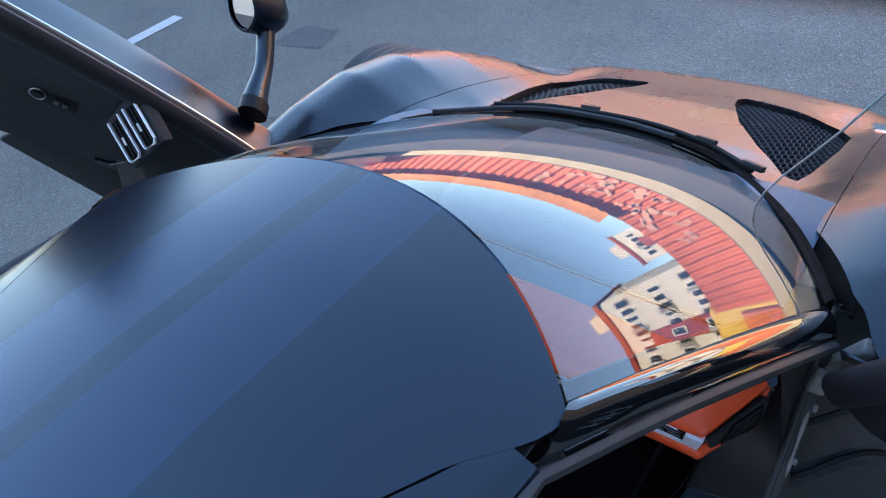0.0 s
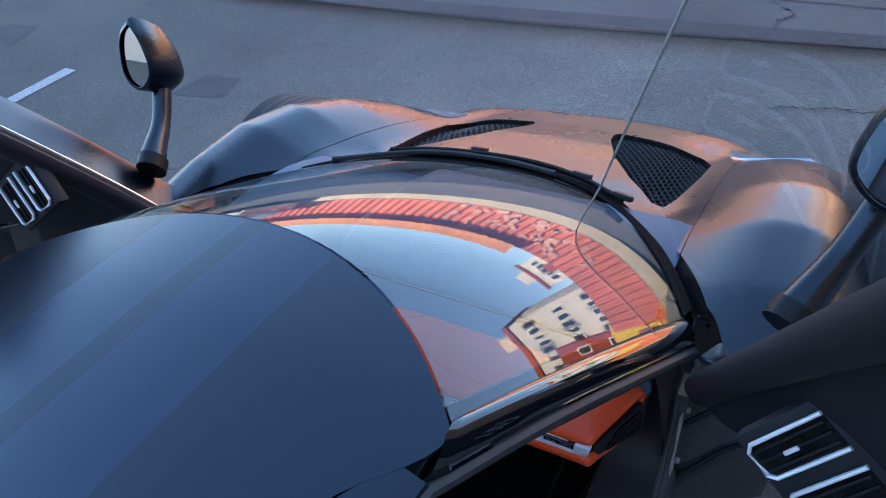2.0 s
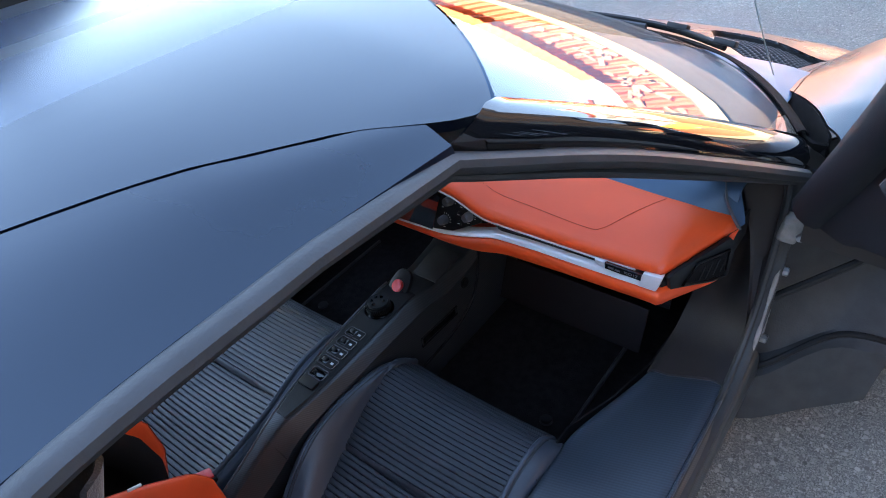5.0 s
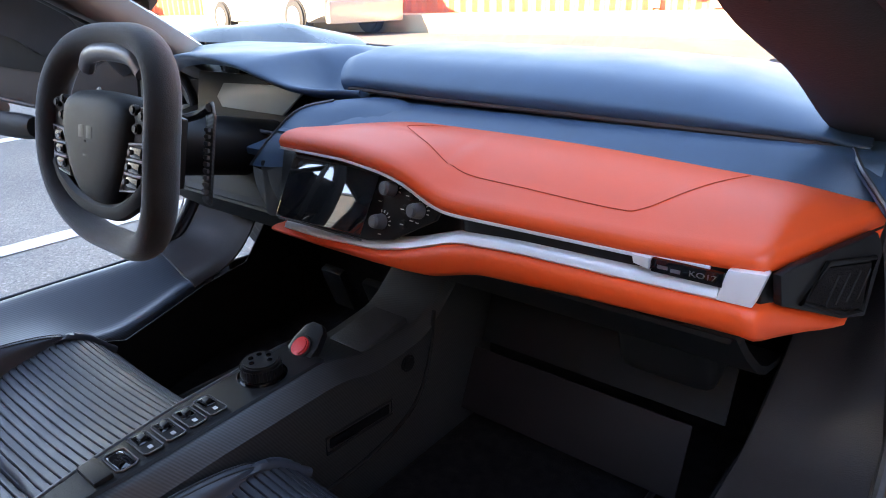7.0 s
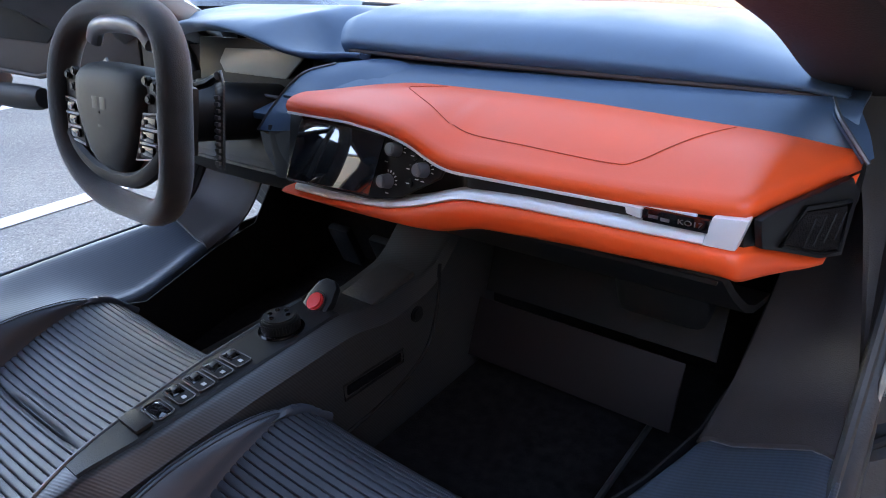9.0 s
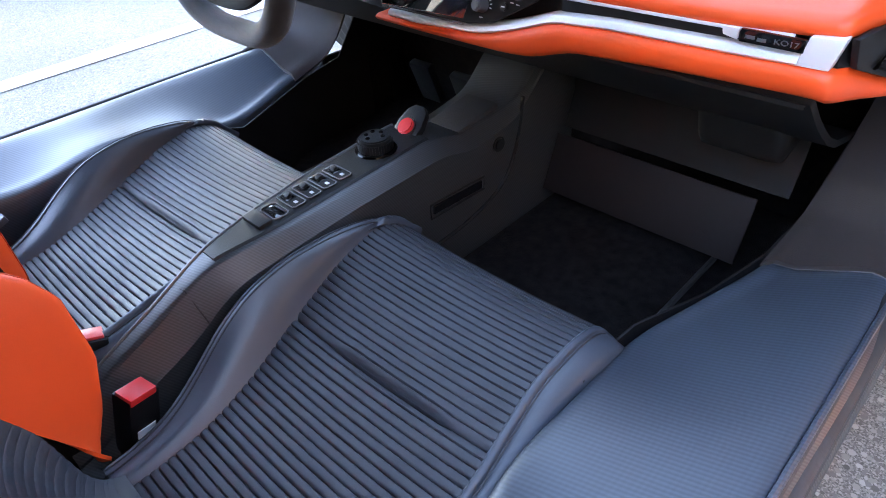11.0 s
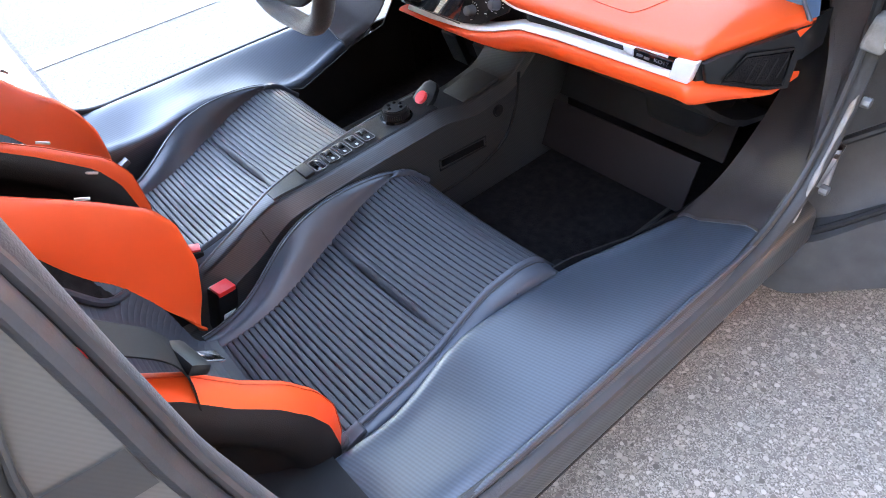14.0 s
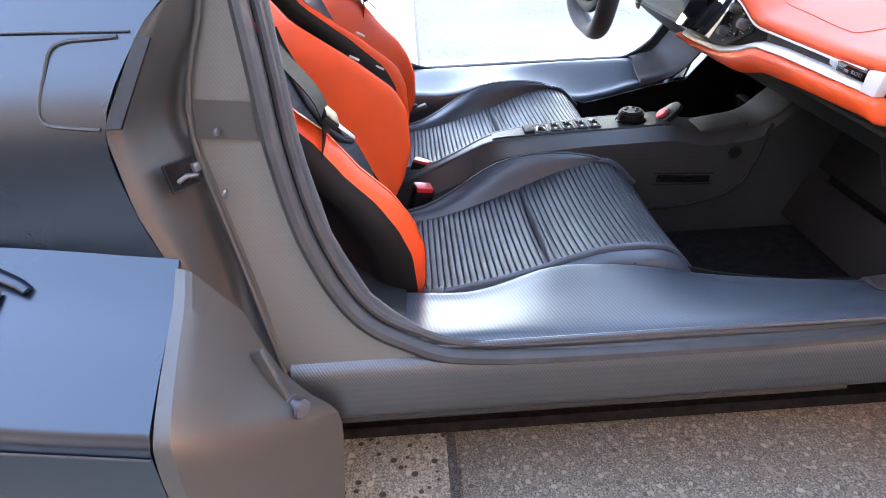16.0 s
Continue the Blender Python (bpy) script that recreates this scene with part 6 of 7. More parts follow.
    # buckle
    bk = part("buckle", box_bm((0.030, 0.040, 0.095), pose(s * 0.060, 0.262, 0.222, -14, 8 * s, 14 * s), 0.004), PLASTIC, car, "black seat belt buckle with red release")
    part("release", box_bm((0.026, 0.034, 0.010), pose(s * 0.0665, 0.2735, 0.2665, -14, 8 * s, 14 * s), 0.002), RED, bk)
    part("buckle_label", box_bm((0.0014, 0.024, 0.011), pose(s * 0.0757, 0.264, 0.216, -14, 8 * s, 14 * s), 0.0003), WHITE, bk, "white label with unreadable print")
    # belt
    strap = crv([(s * 0.492, -0.02, 0.88), (s * 0.478, 0.070, 0.715), (s * 0.470, 0.112, 0.640), (s * 0.457, 0.155, 0.560), (s * 0.462, 0.140, 0.45), (s * 0.468, 0.145, 0.30)], 40)
    rows = [[p + Vector((-s * 0.022, 0.002, 0)), p, p + Vector((s * 0.022, -0.002, 0))] for p in strap]
    belt = part("seat_belt", grid_bm(rows), PLASTIC_SOFT, car, "black woven seat belt", thick=0.0016)
    part("tongue", box_bm((0.05, 0.012, 0.022), pose(s * 0.457, 0.160, 0.553, 45, 0, 10 * s), 0.004), PLASTIC, belt)
    part("tongue_blade", box_bm((0.018, 0.003, 0.032), pose(s * 0.451, 0.176, 0.534, 45, 0, 10 * s), 0.001), CHROME, belt)
    part("anchor", join_bm(box_bm((0.02, 0.05, 0.012), pose(s * 0.447, 0.272, 0.262, 20, 0, 0), 0.003), cyl_bm(0.009, 0.008, pose(s * 0.447, 0.264, 0.270, 20, 0, 0), 16, bevel=0.002)), SWITCH_GREY, belt, "metal belt anchor")
    # belt guide on the pillar trim
    part("belt_tab", box_bm((0.006, 0.012, 0.03), pose(s * 0.530, 0.105, 0.671, 20, 14 * s, 0), 0.002), RED, car, "small red pull tab")

# inner trim between seal and seat
for s in (1, -1):
    rows = []
    for j in range(26):
        z = lerp(0.95, 0.30, j / 25)
        ys = seal_y(z)
        x = edge_x(z)
        rows.append([(s * x, ys + 0.006, z), (s * (x - 0.012), ys + 0.020, z - 0.004), (s * (x - 0.03), ys + 0.022, z - 0.006), (s * (x - 0.06), ys - 0.02, z - 0.01), (s * (x - 0.08), ys - 0.06, z - 0.012)])
    part("quarter_trim", grid_bm([crv(r, 12) for r in rows]), SUEDE, car, "black inner quarter trim", thick=0.004)

for s in (1, -1):
    part("trim_foot", flip(patch([[(0.468, 0.238, 0.290), (0.52, 0.238, 0.302), (0.575, 0.238, 0.3165), (0.628, 0.238, 0.322)],
                                  [(0.466, 0.195, 0.312), (0.52, 0.188, 0.328), (0.57, 0.184, 0.346), (0.614, 0.184, 0.372)],
                                  [(0.460, 0.145, 0.36), (0.51, 0.135, 0.39), (0.555, 0.132, 0.42), (0.592, 0.142, 0.45)],
                                  [(0.455, 0.105, 0.47), (0.50, 0.10, 0.49), (0.535, 0.105, 0.52), (0.562, 0.118, 0.55)]], 16, 20), s), PLASTIC_SOFT, car, "black trim between sill and seat", thick=0.004)

# footwell
for s in (1, -1):
    mt = part("floor_mat", box_bm((0.32, 0.36, 0.010), pose(s * 0.225, 0.89, 0.124), 0.004), CARPET, car, "black carpet floor mat")
    part("mat_edge", tube_bm([(s * 0.385, y, 0.13) for y in np.linspace(0.71, 1.07, 6)], 0.005, 6), RUBBER, mt)
    part("mat_stud", cyl_bm(0.014, 0.006, pose(s * 0.335, 0.79, 0.132), 20, bevel=0.002), PLASTIC, mt)
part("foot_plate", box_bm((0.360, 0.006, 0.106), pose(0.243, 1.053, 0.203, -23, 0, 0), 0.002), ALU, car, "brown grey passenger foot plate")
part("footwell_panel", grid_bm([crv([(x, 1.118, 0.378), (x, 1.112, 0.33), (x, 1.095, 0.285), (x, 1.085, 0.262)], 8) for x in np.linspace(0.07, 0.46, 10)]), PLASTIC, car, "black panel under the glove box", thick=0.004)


# ---- doors ----
EDGE = mat("pale_glass_edge", (0.30, 0.33, 0.32), 0.25, var=0.1)

def door(s, turn, hinge_to, tag):
    """Built closed on the body side, then swung about the front pillar."""
    root = part("door", flip(patch([
        [(0.655, 1.00, 0.665), (0.660, 0.80, 0.710), (0.64, 0.50, 0.775), (0.585, 0.15, 0.86)],
        [(0.655, 0.97, 0.63), (0.668, 0.80, 0.64), (0.675, 0.50, 0.64), (0.64, 0.16, 0.68)],
        [(0.655, 0.93, 0.61), (0.672, 0.76, 0.57), (0.690, 0.50, 0.50), (0.67, 0.18, 0.52)],
        [(0.660, 0.88, 0.59), (0.675, 0.70, 0.49), (0.695, 0.50, 0.40), (0.69, 0.22, 0.40)]], 30, 24), 1), DOOR_TRIM, car, "open door, dark soft inner panel with twin air vents", thick=0.02)
    parts = []

    def dp(name, bm, m, label="", **kw):
        parts.append(part(name, bm, m, root, label, **kw))
        return parts[-1]
    # belt roll along the glass
    belt_in = crv([(0.640, 1.005, 0.690), (0.637, 0.80, 0.735), (0.612, 0.50, 0.80), (0.562, 0.12, 0.885)], 30)
    dp("belt_roll", tube_bm(belt_in, 0.020, 12, flat=1.5), DOOR_TRIM, "soft padded belt line")
    dp("belt_seal", tube_bm([p + Vector((0.022, 0, 0.016)) for p in belt_in], 0.008, 8), RUBBER)
    dp("belt_line", tube_bm([p + Vector((0.034, 0, 0.0175)) for p in belt_in], 0.0018, 6), CHROME)
    dp("outer_skin", patch([
        [(0.672, 1.02, 0.705), (0.672, 0.80, 0.749), (0.648, 0.50, 0.814), (0.597, 0.10, 0.897)],
        [(0.778, 1.03, 0.690), (0.772, 0.81, 0.735), (0.738, 0.51, 0.803), (0.670, 0.11, 0.888)],
        [(0.790, 1.02, 0.678), (0.784, 0.80, 0.722), (0.750, 0.50, 0.790), (0.682, 0.10, 0.876)],
        [(0.79, 0.97, 0.62), (0.80, 0.80, 0.65), (0.795, 0.50, 0.69), (0.755, 0.10, 0.75)],
        [(0.83, 0.92, 0.50), (0.845, 0.78, 0.52), (0.845, 0.50, 0.54), (0.81, 0.12, 0.56)],
        [(0.83, 0.88, 0.46), (0.835, 0.72, 0.44), (0.83, 0.50, 0.42), (0.80, 0.16, 0.44)]], 26, 26), PAINT, "satin black outer door skin", thick=0.006)
    dp("front_edge", patch([[(0.655, 1.00, 0.665), (0.675, 1.01, 0.70), (0.79, 0.97, 0.62)], [(0.655, 0.97, 0.62), (0.70, 0.98, 0.60), (0.815, 0.95, 0.56)], [(0.665, 0.90, 0.59), (0.74, 0.90, 0.54), (0.83, 0.88, 0.47)]], 12, 12), PAINT, thick=0.005)
    # glass
    up = edge_line(30)
    lo = [p + Vector((0.030, 0, 0.0)) for p in belt_in]
    roofline = crv([up[-1] + Vector((0.012, -0.02, 0.012)), (0.585, 0.83, 0.82), (0.527, 0.65, 0.915), (0.468, 0.455, 0.993), (0.458, 0.25, 1.010), (0.447, 0.0, 1.025), (0.44, -0.12, 1.03)], 30)
    if s > 0:
      dp("window_glass", grid_bm([[a.lerp(b, v) + Vector((0.035 * math.sin(math.pi * v), 0, 0.01 * math.sin(math.pi * v))) for a, b in zip(lo, roofline)] for v in np.linspace(0, 1, 14)]), DOOR_GLASS, "clear frameless door window")
      dp("glass_edge", tube_bm(roofline[6:], 0.0007, 6), EDGE)
    # twin vents on a slanted face
    n = Vector((-0.684, -0.73, 0.017)).normalized()
    c0 = Vector((0.614, 0.682, 0.620))
    ax = Vector((0.72, -0.69, 0.14)).normalized()
    ay = n.cross(ax).normalized()
    ax = ay.cross(n)
    vm = Matrix(((ax.x, ay.x, n.x, c0.x), (ax.y, ay.y, n.y, c0.y), (ax.z, ay.z, n.z, c0.z), (0, 0, 0, 1)))
    dp("vent_housing", prism_bm([(-0.062, -0.080), (0.065, -0.080), (0.072, 0.080), (-0.060, 0.078)], 0.03, vm @ Matrix.Translation((0, 0, -0.030)), 0.008), DOOR_TRIM, "black vent housing")
    for k in (-1, 1):
        cy = 0.038 * k
        w, h = 0.052, 0.025
        dp("vent_frame", tube_bm([vm @ Vector(p) for p in ((w, cy - h, 0.008), (0.0, cy - h, 0.007), (-w + 0.008, cy - h, 0.006), (-w, cy - h + 0.008, 0.006), (-w, cy + h - 0.008, 0.006), (-w + 0.008, cy + h, 0.006), (0.0, cy + h, 0.007), (w, cy + h, 0.008))], 0.0040, 8, flat=0.8), SILVER, "bright U-shaped vent frame")
        dp("vent_throat", box_bm((0.098, 0.042, 0.004), vm @ Matrix.Translation((0.0, cy, 0.0)), 0.001), CARPET)
        for q in (-0.014, 0.0, 0.014):
            dp("vent_slat", box_bm((0.094, 0.004, 0.008), vm @ Matrix.Translation((0.0, cy + q, 0.004)), 0.001), PLASTIC_SOFT)
        dp("vent_tab", box_bm((0.020, 0.006, 0.005), vm @ Matrix.Translation((-0.005, cy, 0.010)), 0.002), SILVER)
    # switches on the driver's door
    if s < 0:
        dp("switch_plate", box_bm((0.010, 0.11, 0.045), pose(0.662, 0.50, 0.60, 4, 6, 3), 0.004), PLASTIC)
        dp("switch_ring", tube_bm([(0.654, 0.475 + 0.016 * math.cos(a), 0.602 + 0.016 * math.sin(a)) for a in np.linspace(0, 2 * math.pi, 24, endpoint=False)], 0.002, 6, closed=True), STEEL)
        dp("switch_knob", cyl_bm(0.013, 0.012, pose(0.655, 0.475, 0.602, 0, 90, 0), 20, bevel=0.003), PLASTIC)
        for q in (-0.01, 0.008):
            dp("switch", box_bm((0.008, 0.013, 0.020), pose(0.656, 0.525 + q, 0.602), 0.002), GLOSS)
    splay = Matrix(((1, 0, 0.085, -0.085 * 0.87), (0, 1, 0, 0), (0, 0, 1, 0), (0, 0, 0, 1)))
    m = splay @ Matrix.Translation(hinge_to) @ turn.to_4x4() @ Matrix.Translation(-HINGE)
    for o in (root, *parts):
        o.data.transform(Matrix(((1, 0, -0.055, 0.055 * 0.87), (0, 1, 0, 0), (0, 0, 1, 0), (0, 0, 0, 1))) @ m if "glass" in o.name else m)
    # arm rest with its bright-edged pull, below the panel
    ux, vx, nx = Vector((0.908, -0.374, -0.191)), Vector((0.001, -0.452, 0.892)), Vector((-0.42, -0.81, -0.41))
    am = Matrix(((ux.x, vx.x, nx.x, 0.951), (ux.y, vx.y, nx.y, 0.776), (ux.z, vx.z, nx.z, 0.784), (0, 0, 0, 1)))
    dp("arm_rest", prism_bm([(-0.015, 0.006), (0.051, -0.121), (0.083, -0.134), (0.131, -0.096), (0.19, -0.02), (0.20, 0.16), (0.096, 0.18), (0.046, 0.157), (0.0, 0.10)], 0.05, am @ Matrix.Translation((0, 0, -0.052)), 0.012, 3), PLASTIC_SOFT, "black arm rest with a deep pocket")
    dp("lower_panel", prism_bm([(0.12, -0.10), (0.17, -0.22), (0.24, -0.265), (0.33, -0.215), (0.375, -0.19), (0.36, 0.17), (0.20, 0.20)], 0.06, am @ Matrix.Translation((0, 0, -0.066)), 0.012, 3), PLASTIC_SOFT, "black lower door panel")
    dp("grab_pad", tube_bm([am @ Vector(p) for p in ((0.32, -0.195, 0.0), (0.30, -0.20, 0.006), (0.25, -0.215, 0.008), (0.20, -0.23, 0.004), (0.185, -0.235, -0.004))], lambda t: 0.012 + 0.018 * math.sin(math.pi * min(1, max(0, t))), 12), PLASTIC)
    dp("end_plate", grid_bm([crv([(0.67, 0.970, 0.700), (0.78, 0.985, 0.700), (0.90, 1.0, 0.690)], 8), crv([(0.67, 0.985, 0.60), (0.78, 0.995, 0.585), (0.90, 1.005, 0.560)], 8)]), PILLAR, "brown black front end of the door", thick=0.006)
    dp("pocket", prism_bm([(0.018, 0.022), (0.11, 0.020), (0.15, 0.06), (0.14, 0.15), (0.06, 0.155), (0.03, 0.10)], 0.004, am @ Matrix.Translation((0, 0, -0.002)), 0.001), CARPET)
    dp("pull_handle", tube_bm([am @ Vector(p) for p in ((-0.004, 0.008, 0.006), (0.03, 0.002, 0.012), (0.09, 0.0, 0.012), (0.122, 0.002, 0.010), (0.15, 0.03, 0.008))], 0.008, 10, flat=0.7), PLASTIC, "black pull handle")
    dp("handle_line", tube_bm([am @ Vector(p) for p in ((0.0, 0.010, 0.013), (0.06, 0.006, 0.019), (0.118, 0.006, 0.017))], 0.0016, 6), SWITCH_GREY)
    # mirror on a slim stem, as it stands with the door raised
    parts2 = len(parts)
    st = [Vector(p) for p in ((0.758, 1.020, 0.822), (0.776, 1.060, 0.846), (0.808, 1.130, 0.885), (0.842, 1.200, 0.955))]
    dp("mirror_stem", tube_bm(crv(st, 18), lambda t: 0.046 - 0.015 * soft(0.0, 0.7, t), 14, flat=0.75, up=(0.9, -0.2, 0.3)), PAINT, "satin black mirror stem")
    dp("stem_foot", tube_bm(crv([(0.752, 1.008, 0.815), (0.764, 1.036, 0.832)], 4), 0.047, 14, flat=0.78, up=(0.9, -0.2, 0.3)), PLASTIC)
    face = Vector((-0.04, -0.975, 0.215)).normalized()
    loop = crv([(0.826, 1.186, 1.150), (0.868, 1.174, 1.120), (0.892, 1.157, 1.070), (0.898, 1.138, 1.015), (0.880, 1.127, 0.985), (0.838, 1.126, 0.975), (0.796, 1.138, 1.005), (0.782, 1.150, 1.042), (0.797, 1.172, 1.105), (0.826, 1.186, 1.150)], 46)[:-1]
    mid = sum(loop, Vector()) / len(loop)
    bulge = [(0.0, 0.90, 0.0), (-0.003, 1.0, 0.0), (-0.012, 1.05, 0.0), (-0.045, 1.06, 0.012), (-0.085, 0.96, 0.028), (-0.112, 0.70, 0.040), (-0.126, 0.30, 0.046), (-0.128, 0.02, 0.046)]
    dp("mirror_shell", grid_bm([[mid + ((p - mid) - face * (p - mid).dot(face)) * k + face * d - Vector((0, 0, drop)) for p in loop] for d, k, drop in bulge], wrap=True), PAINT, "satin black mirror shell", thick=0.003)
    bm = bmesh.new()
    bm.faces.new([bm.verts.new(mid + ((p - mid) - face * (p - mid).dot(face)) * 0.90 - face * 0.008) for p in loop])
    bmesh.ops.recalc_face_normals(bm, faces=bm.faces)
    dp("mirror_glass", bm, MIRROR, "mirror glass")
    if s > 0:
        for o in parts:
            if o.name.startswith(("mirror", "stem")):
                o.data.transform(Matrix.Translation((0.025, 0.0, 0.005)))
    if s < 0:
        for o in parts:
            if o.name.startswith("vent"):
                o.data.transform(Matrix.Translation((-0.055, 0.0, 0.045)))
        for o in (root, *parts):
            o.data.transform(Matrix.Diagonal((-1, 1, 1, 1)))
            o.data.flip_normals()
    return root


RIGHT_TURN = Matrix(((0.5939, -0.3582, -0.7204), (0.7606, 0.5419, 0.3576), (0.2623, -0.7603, 0.5943)))
door(1, RIGHT_TURN, Vector((0.69, 0.95, 0.69)), "")
left_door = door(-1, RIGHT_TURN, Vector((0.69, 0.95, 0.69)), "")
# lower inner panel and padded lip of the driver's door
PN = Vector((0.5, -0.85, 0.05)).normalized()
PU = Vector((0.862, 0.507, 0.0)).normalized()
PV = PN.cross(PU) * -1 if PN.cross(PU).z < 0 else PN.cross(PU)
PM = Matrix(((PU.x, PV.x, PN.x, -0.80), (PU.y, PV.y, PN.y, 0.86), (PU.z, PV.z, PN.z, 0.75), (0, 0, 0, 1)))
part("inner_panel", prism_bm([(-0.30, -0.10), (-0.07, -0.145), (0.02, -0.13), (0.16, -0.14), (0.17, -0.04), (0.02, 0.03), (-0.10, 0.04), (-0.26, 0.04)], 0.012, PM @ Matrix.Translation((0, 0, -0.012)), 0.004), PILLAR, left_door, "dark grey moulded lower door panel")
part("panel_recess", prism_bm([(-0.20, -0.05), (-0.03, -0.075), (0.03, -0.02), (-0.06, 0.015), (-0.19, 0.02)], 0.003, PM @ Matrix.Translation((0, 0, 0.0005)), 0.001), PLASTIC_SOFT, left_door)
part("panel_edge", tube_bm([PM @ Vector(p) for p in ((-0.29, -0.094, 0.002), (-0.07, -0.138, 0.003), (0.02, -0.123, 0.002))], 0.004, 8), PILLAR, left_door)
part("padded_lip", tube_bm(crv([(-0.672, 0.748, 0.597), (-0.70, 0.742, 0.597), (-0.76, 0.726, 0.600), (-0.83, 0.70, 0.607)], 12), lambda t: 0.012 + 0.008 * math.sin(math.pi * min(1, max(0, 0.15 + 0.7 * t))), 12, flat=1.2), PLASTIC_SOFT, left_door, "black padded lower lip of the door")

# ---- marks on the ground ----
def mark(name, poly, up, material, label, cat):
    bm = bmesh.new()
    bm.faces.new([bm.verts.new((x, y, ground_z(x, y) + up)) for x, y in poly])
    bmesh.ops.subdivide_edges(bm, edges=bm.edges[:], cuts=4, use_grid_fill=True)
    for v in bm.verts:
        v.co.z = ground_z(v.co.x, v.co.y) + up
    return tagged(part(name, bm, material), label, cat, kind="structure")


mark("bay_line", [(-1.98, 0.30), (-1.87, 0.30), (-1.87, 2.55), (-1.98, 2.55)], 0.004, LINE, "worn white parking bay line", "road marking")
mark("bay_line", [(-4.10, 0.30), (-4.00, 0.30), (-3.86, 2.55), (-3.98, 2.55)], 0.004, LINE, "worn white parking bay line", "road marking")
mark("joint", [(-30, 0.285), (20, 0.285), (20, 0.300), (-30, 0.300)], 0.008, TAR, "dark joint along the concrete strip", "joint")
mark("tar_patch", [(-2.85, 2.50), (-2.45, 2.58), (-2.50, 2.82), (-2.80, 2.78)], 0.003, TAR, "dark asphalt repair patch", "patch")
mark("tar_patch", [(-5.35, 2.65), (-4.85, 2.70), (-4.95, 3.0), (-5.30, 2.95)], 0.003, TAR, "dark asphalt repair patch", "patch")
mark("road_seam", [(-30, 3.86), (12, 3.90), (12, 4.04), (-30, 4.0)], 0.008, TAR, "dark sealed seam along the road edge", "seam")

CRACK = mat("dark_crack_filling", (0.035, 0.034, 0.034), 0.9, var=0.2, scale=30)


def crack(pts, width, seed):
    """A ragged crack in the asphalt as a thin dark ribbon."""
    r = random.Random(seed)
    line = crv([(x, y, 0) for x, y in pts], 36)
    rows = []
    for k, p in enumerate(line):
        x, y = p.x + r.uniform(-0.02, 0.02), p.y + r.uniform(-0.02, 0.02)
        w = width * r.uniform(0.3, 1.2)
        rows.append([(x, y - w, ground_z(x, y) + 0.0095), (x, y + w, ground_z(x, y) + 0.0095)])
    return tagged(part("crack", grid_bm(rows), CRACK), "ragged dark crack in the asphalt", "crack", kind="structure")


crack([(-2.4, 4.62), (-1.2, 4.55), (0.0, 4.66), (1.4, 4.50), (3.0, 4.60)], 0.008, 1)
crack([(0.55, 4.08), (0.42, 4.25), (0.50, 4.40), (0.35, 4.60)], 0.007, 2)
crack([(-4.2, 5.3), (-3.0, 5.1), (-1.8, 5.2), (-0.4, 5.0)], 0.008, 3)
crack([(0.55, 3.25), (0.85, 3.3), (1.1, 3.26)], 0.006, 4)
crack([(-2.9, 1.55), (-2.6, 1.70), (-2.35, 1.72), (-2.1, 1.88)], 0.006, 5)

# ---- street opposite and the shading building behind ----
STUCCO = mat("cream_stucco", (0.72, 0.68, 0.60), 0.8, var=0.06, scale=0.8, bump=0.1, bump_scale=20)
GREY_WALL = mat("grey_render", (0.30, 0.29, 0.28), 0.8, var=0.08, scale=0.8)
SHUTTER = mat("pale_beige_shutter", (0.60, 0.57, 0.51), 0.6, var=0.06, scale=0.8)
TAN_WALL = mat("tan_render", (0.60, 0.53, 0.44), 0.8, var=0.08, scale=0.8)
RED_TRIM = mat("dark_red_cladding", (0.35, 0.05, 0.03), 0.6, var=0.1, scale=2)
CORRUGATED = mat("orange_red_corrugated_steel", (0.60, 0.16, 0.085), 0.55, var=0.2, scale=1.2)
ORANGE_ROOF = mat("faded_orange_roof", (0.80, 0.33, 0.13), 0.6, var=0.15, scale=1.5)
YELLOW = mat("yellow_wall", (0.75, 0.50, 0.12), 0.7, var=0.1, scale=1)
WINDOW = mat("dark_window_glass", (0.03, 0.035, 0.04), 0.1, spec=0.8, var=0.2, scale=1)
KERB = mat("pale_kerb_concrete", (0.42, 0.36, 0.26), 0.85, var=0.12, scale=2)


def solid(name, size, at, material, label, cat, kind="structure", turn=0):
    return tagged(part(name, box_bm(size, pose(*at, 0, 0, turn), 0.02), material), label, cat, kind=kind)


def wall_thing(name, label, cat):
    return tagged(new(name), label, cat)


# shaded side of the street: the building behind the parking bays
rear = wall_thing("warehouse", "beige warehouse with roller shutters behind the parking bays", "building")
part("wall", box_bm((90, 6, 7.6), pose(-5, -14, 3.8), 0.05), TAN_WALL, rear)
part("roof_edge", box_bm((90.4, 6.4, 0.3), pose(-5, -14, 7.75), 0.05), GREY_WALL, rear)
for k in range(7):
    sh = part("shutter", box_bm((4.2, 0.12, 3.8), pose(-26 + 7.0 * k, -10.96, 1.9), 0.02), SHUTTER, rear, "pale beige roller shutter")
    for q in range(9):
        part("slat", box_bm((4.1, 0.06, 0.16), pose(-26 + 7.0 * k, -10.88, 0.35 + 0.4 * q), 0.02), KERB, sh)

# unseen row, added so the car's right flank mirrors something dark and brown
side = wall_thing("unseen_brick_row", "unseen dark brown building row, added to darken reflections on the car", "building")
BRICK = mat("dark_brown_brick", (0.070, 0.050, 0.042), 0.85, var=0.2, scale=3, bump=0.3, bump_scale=30)
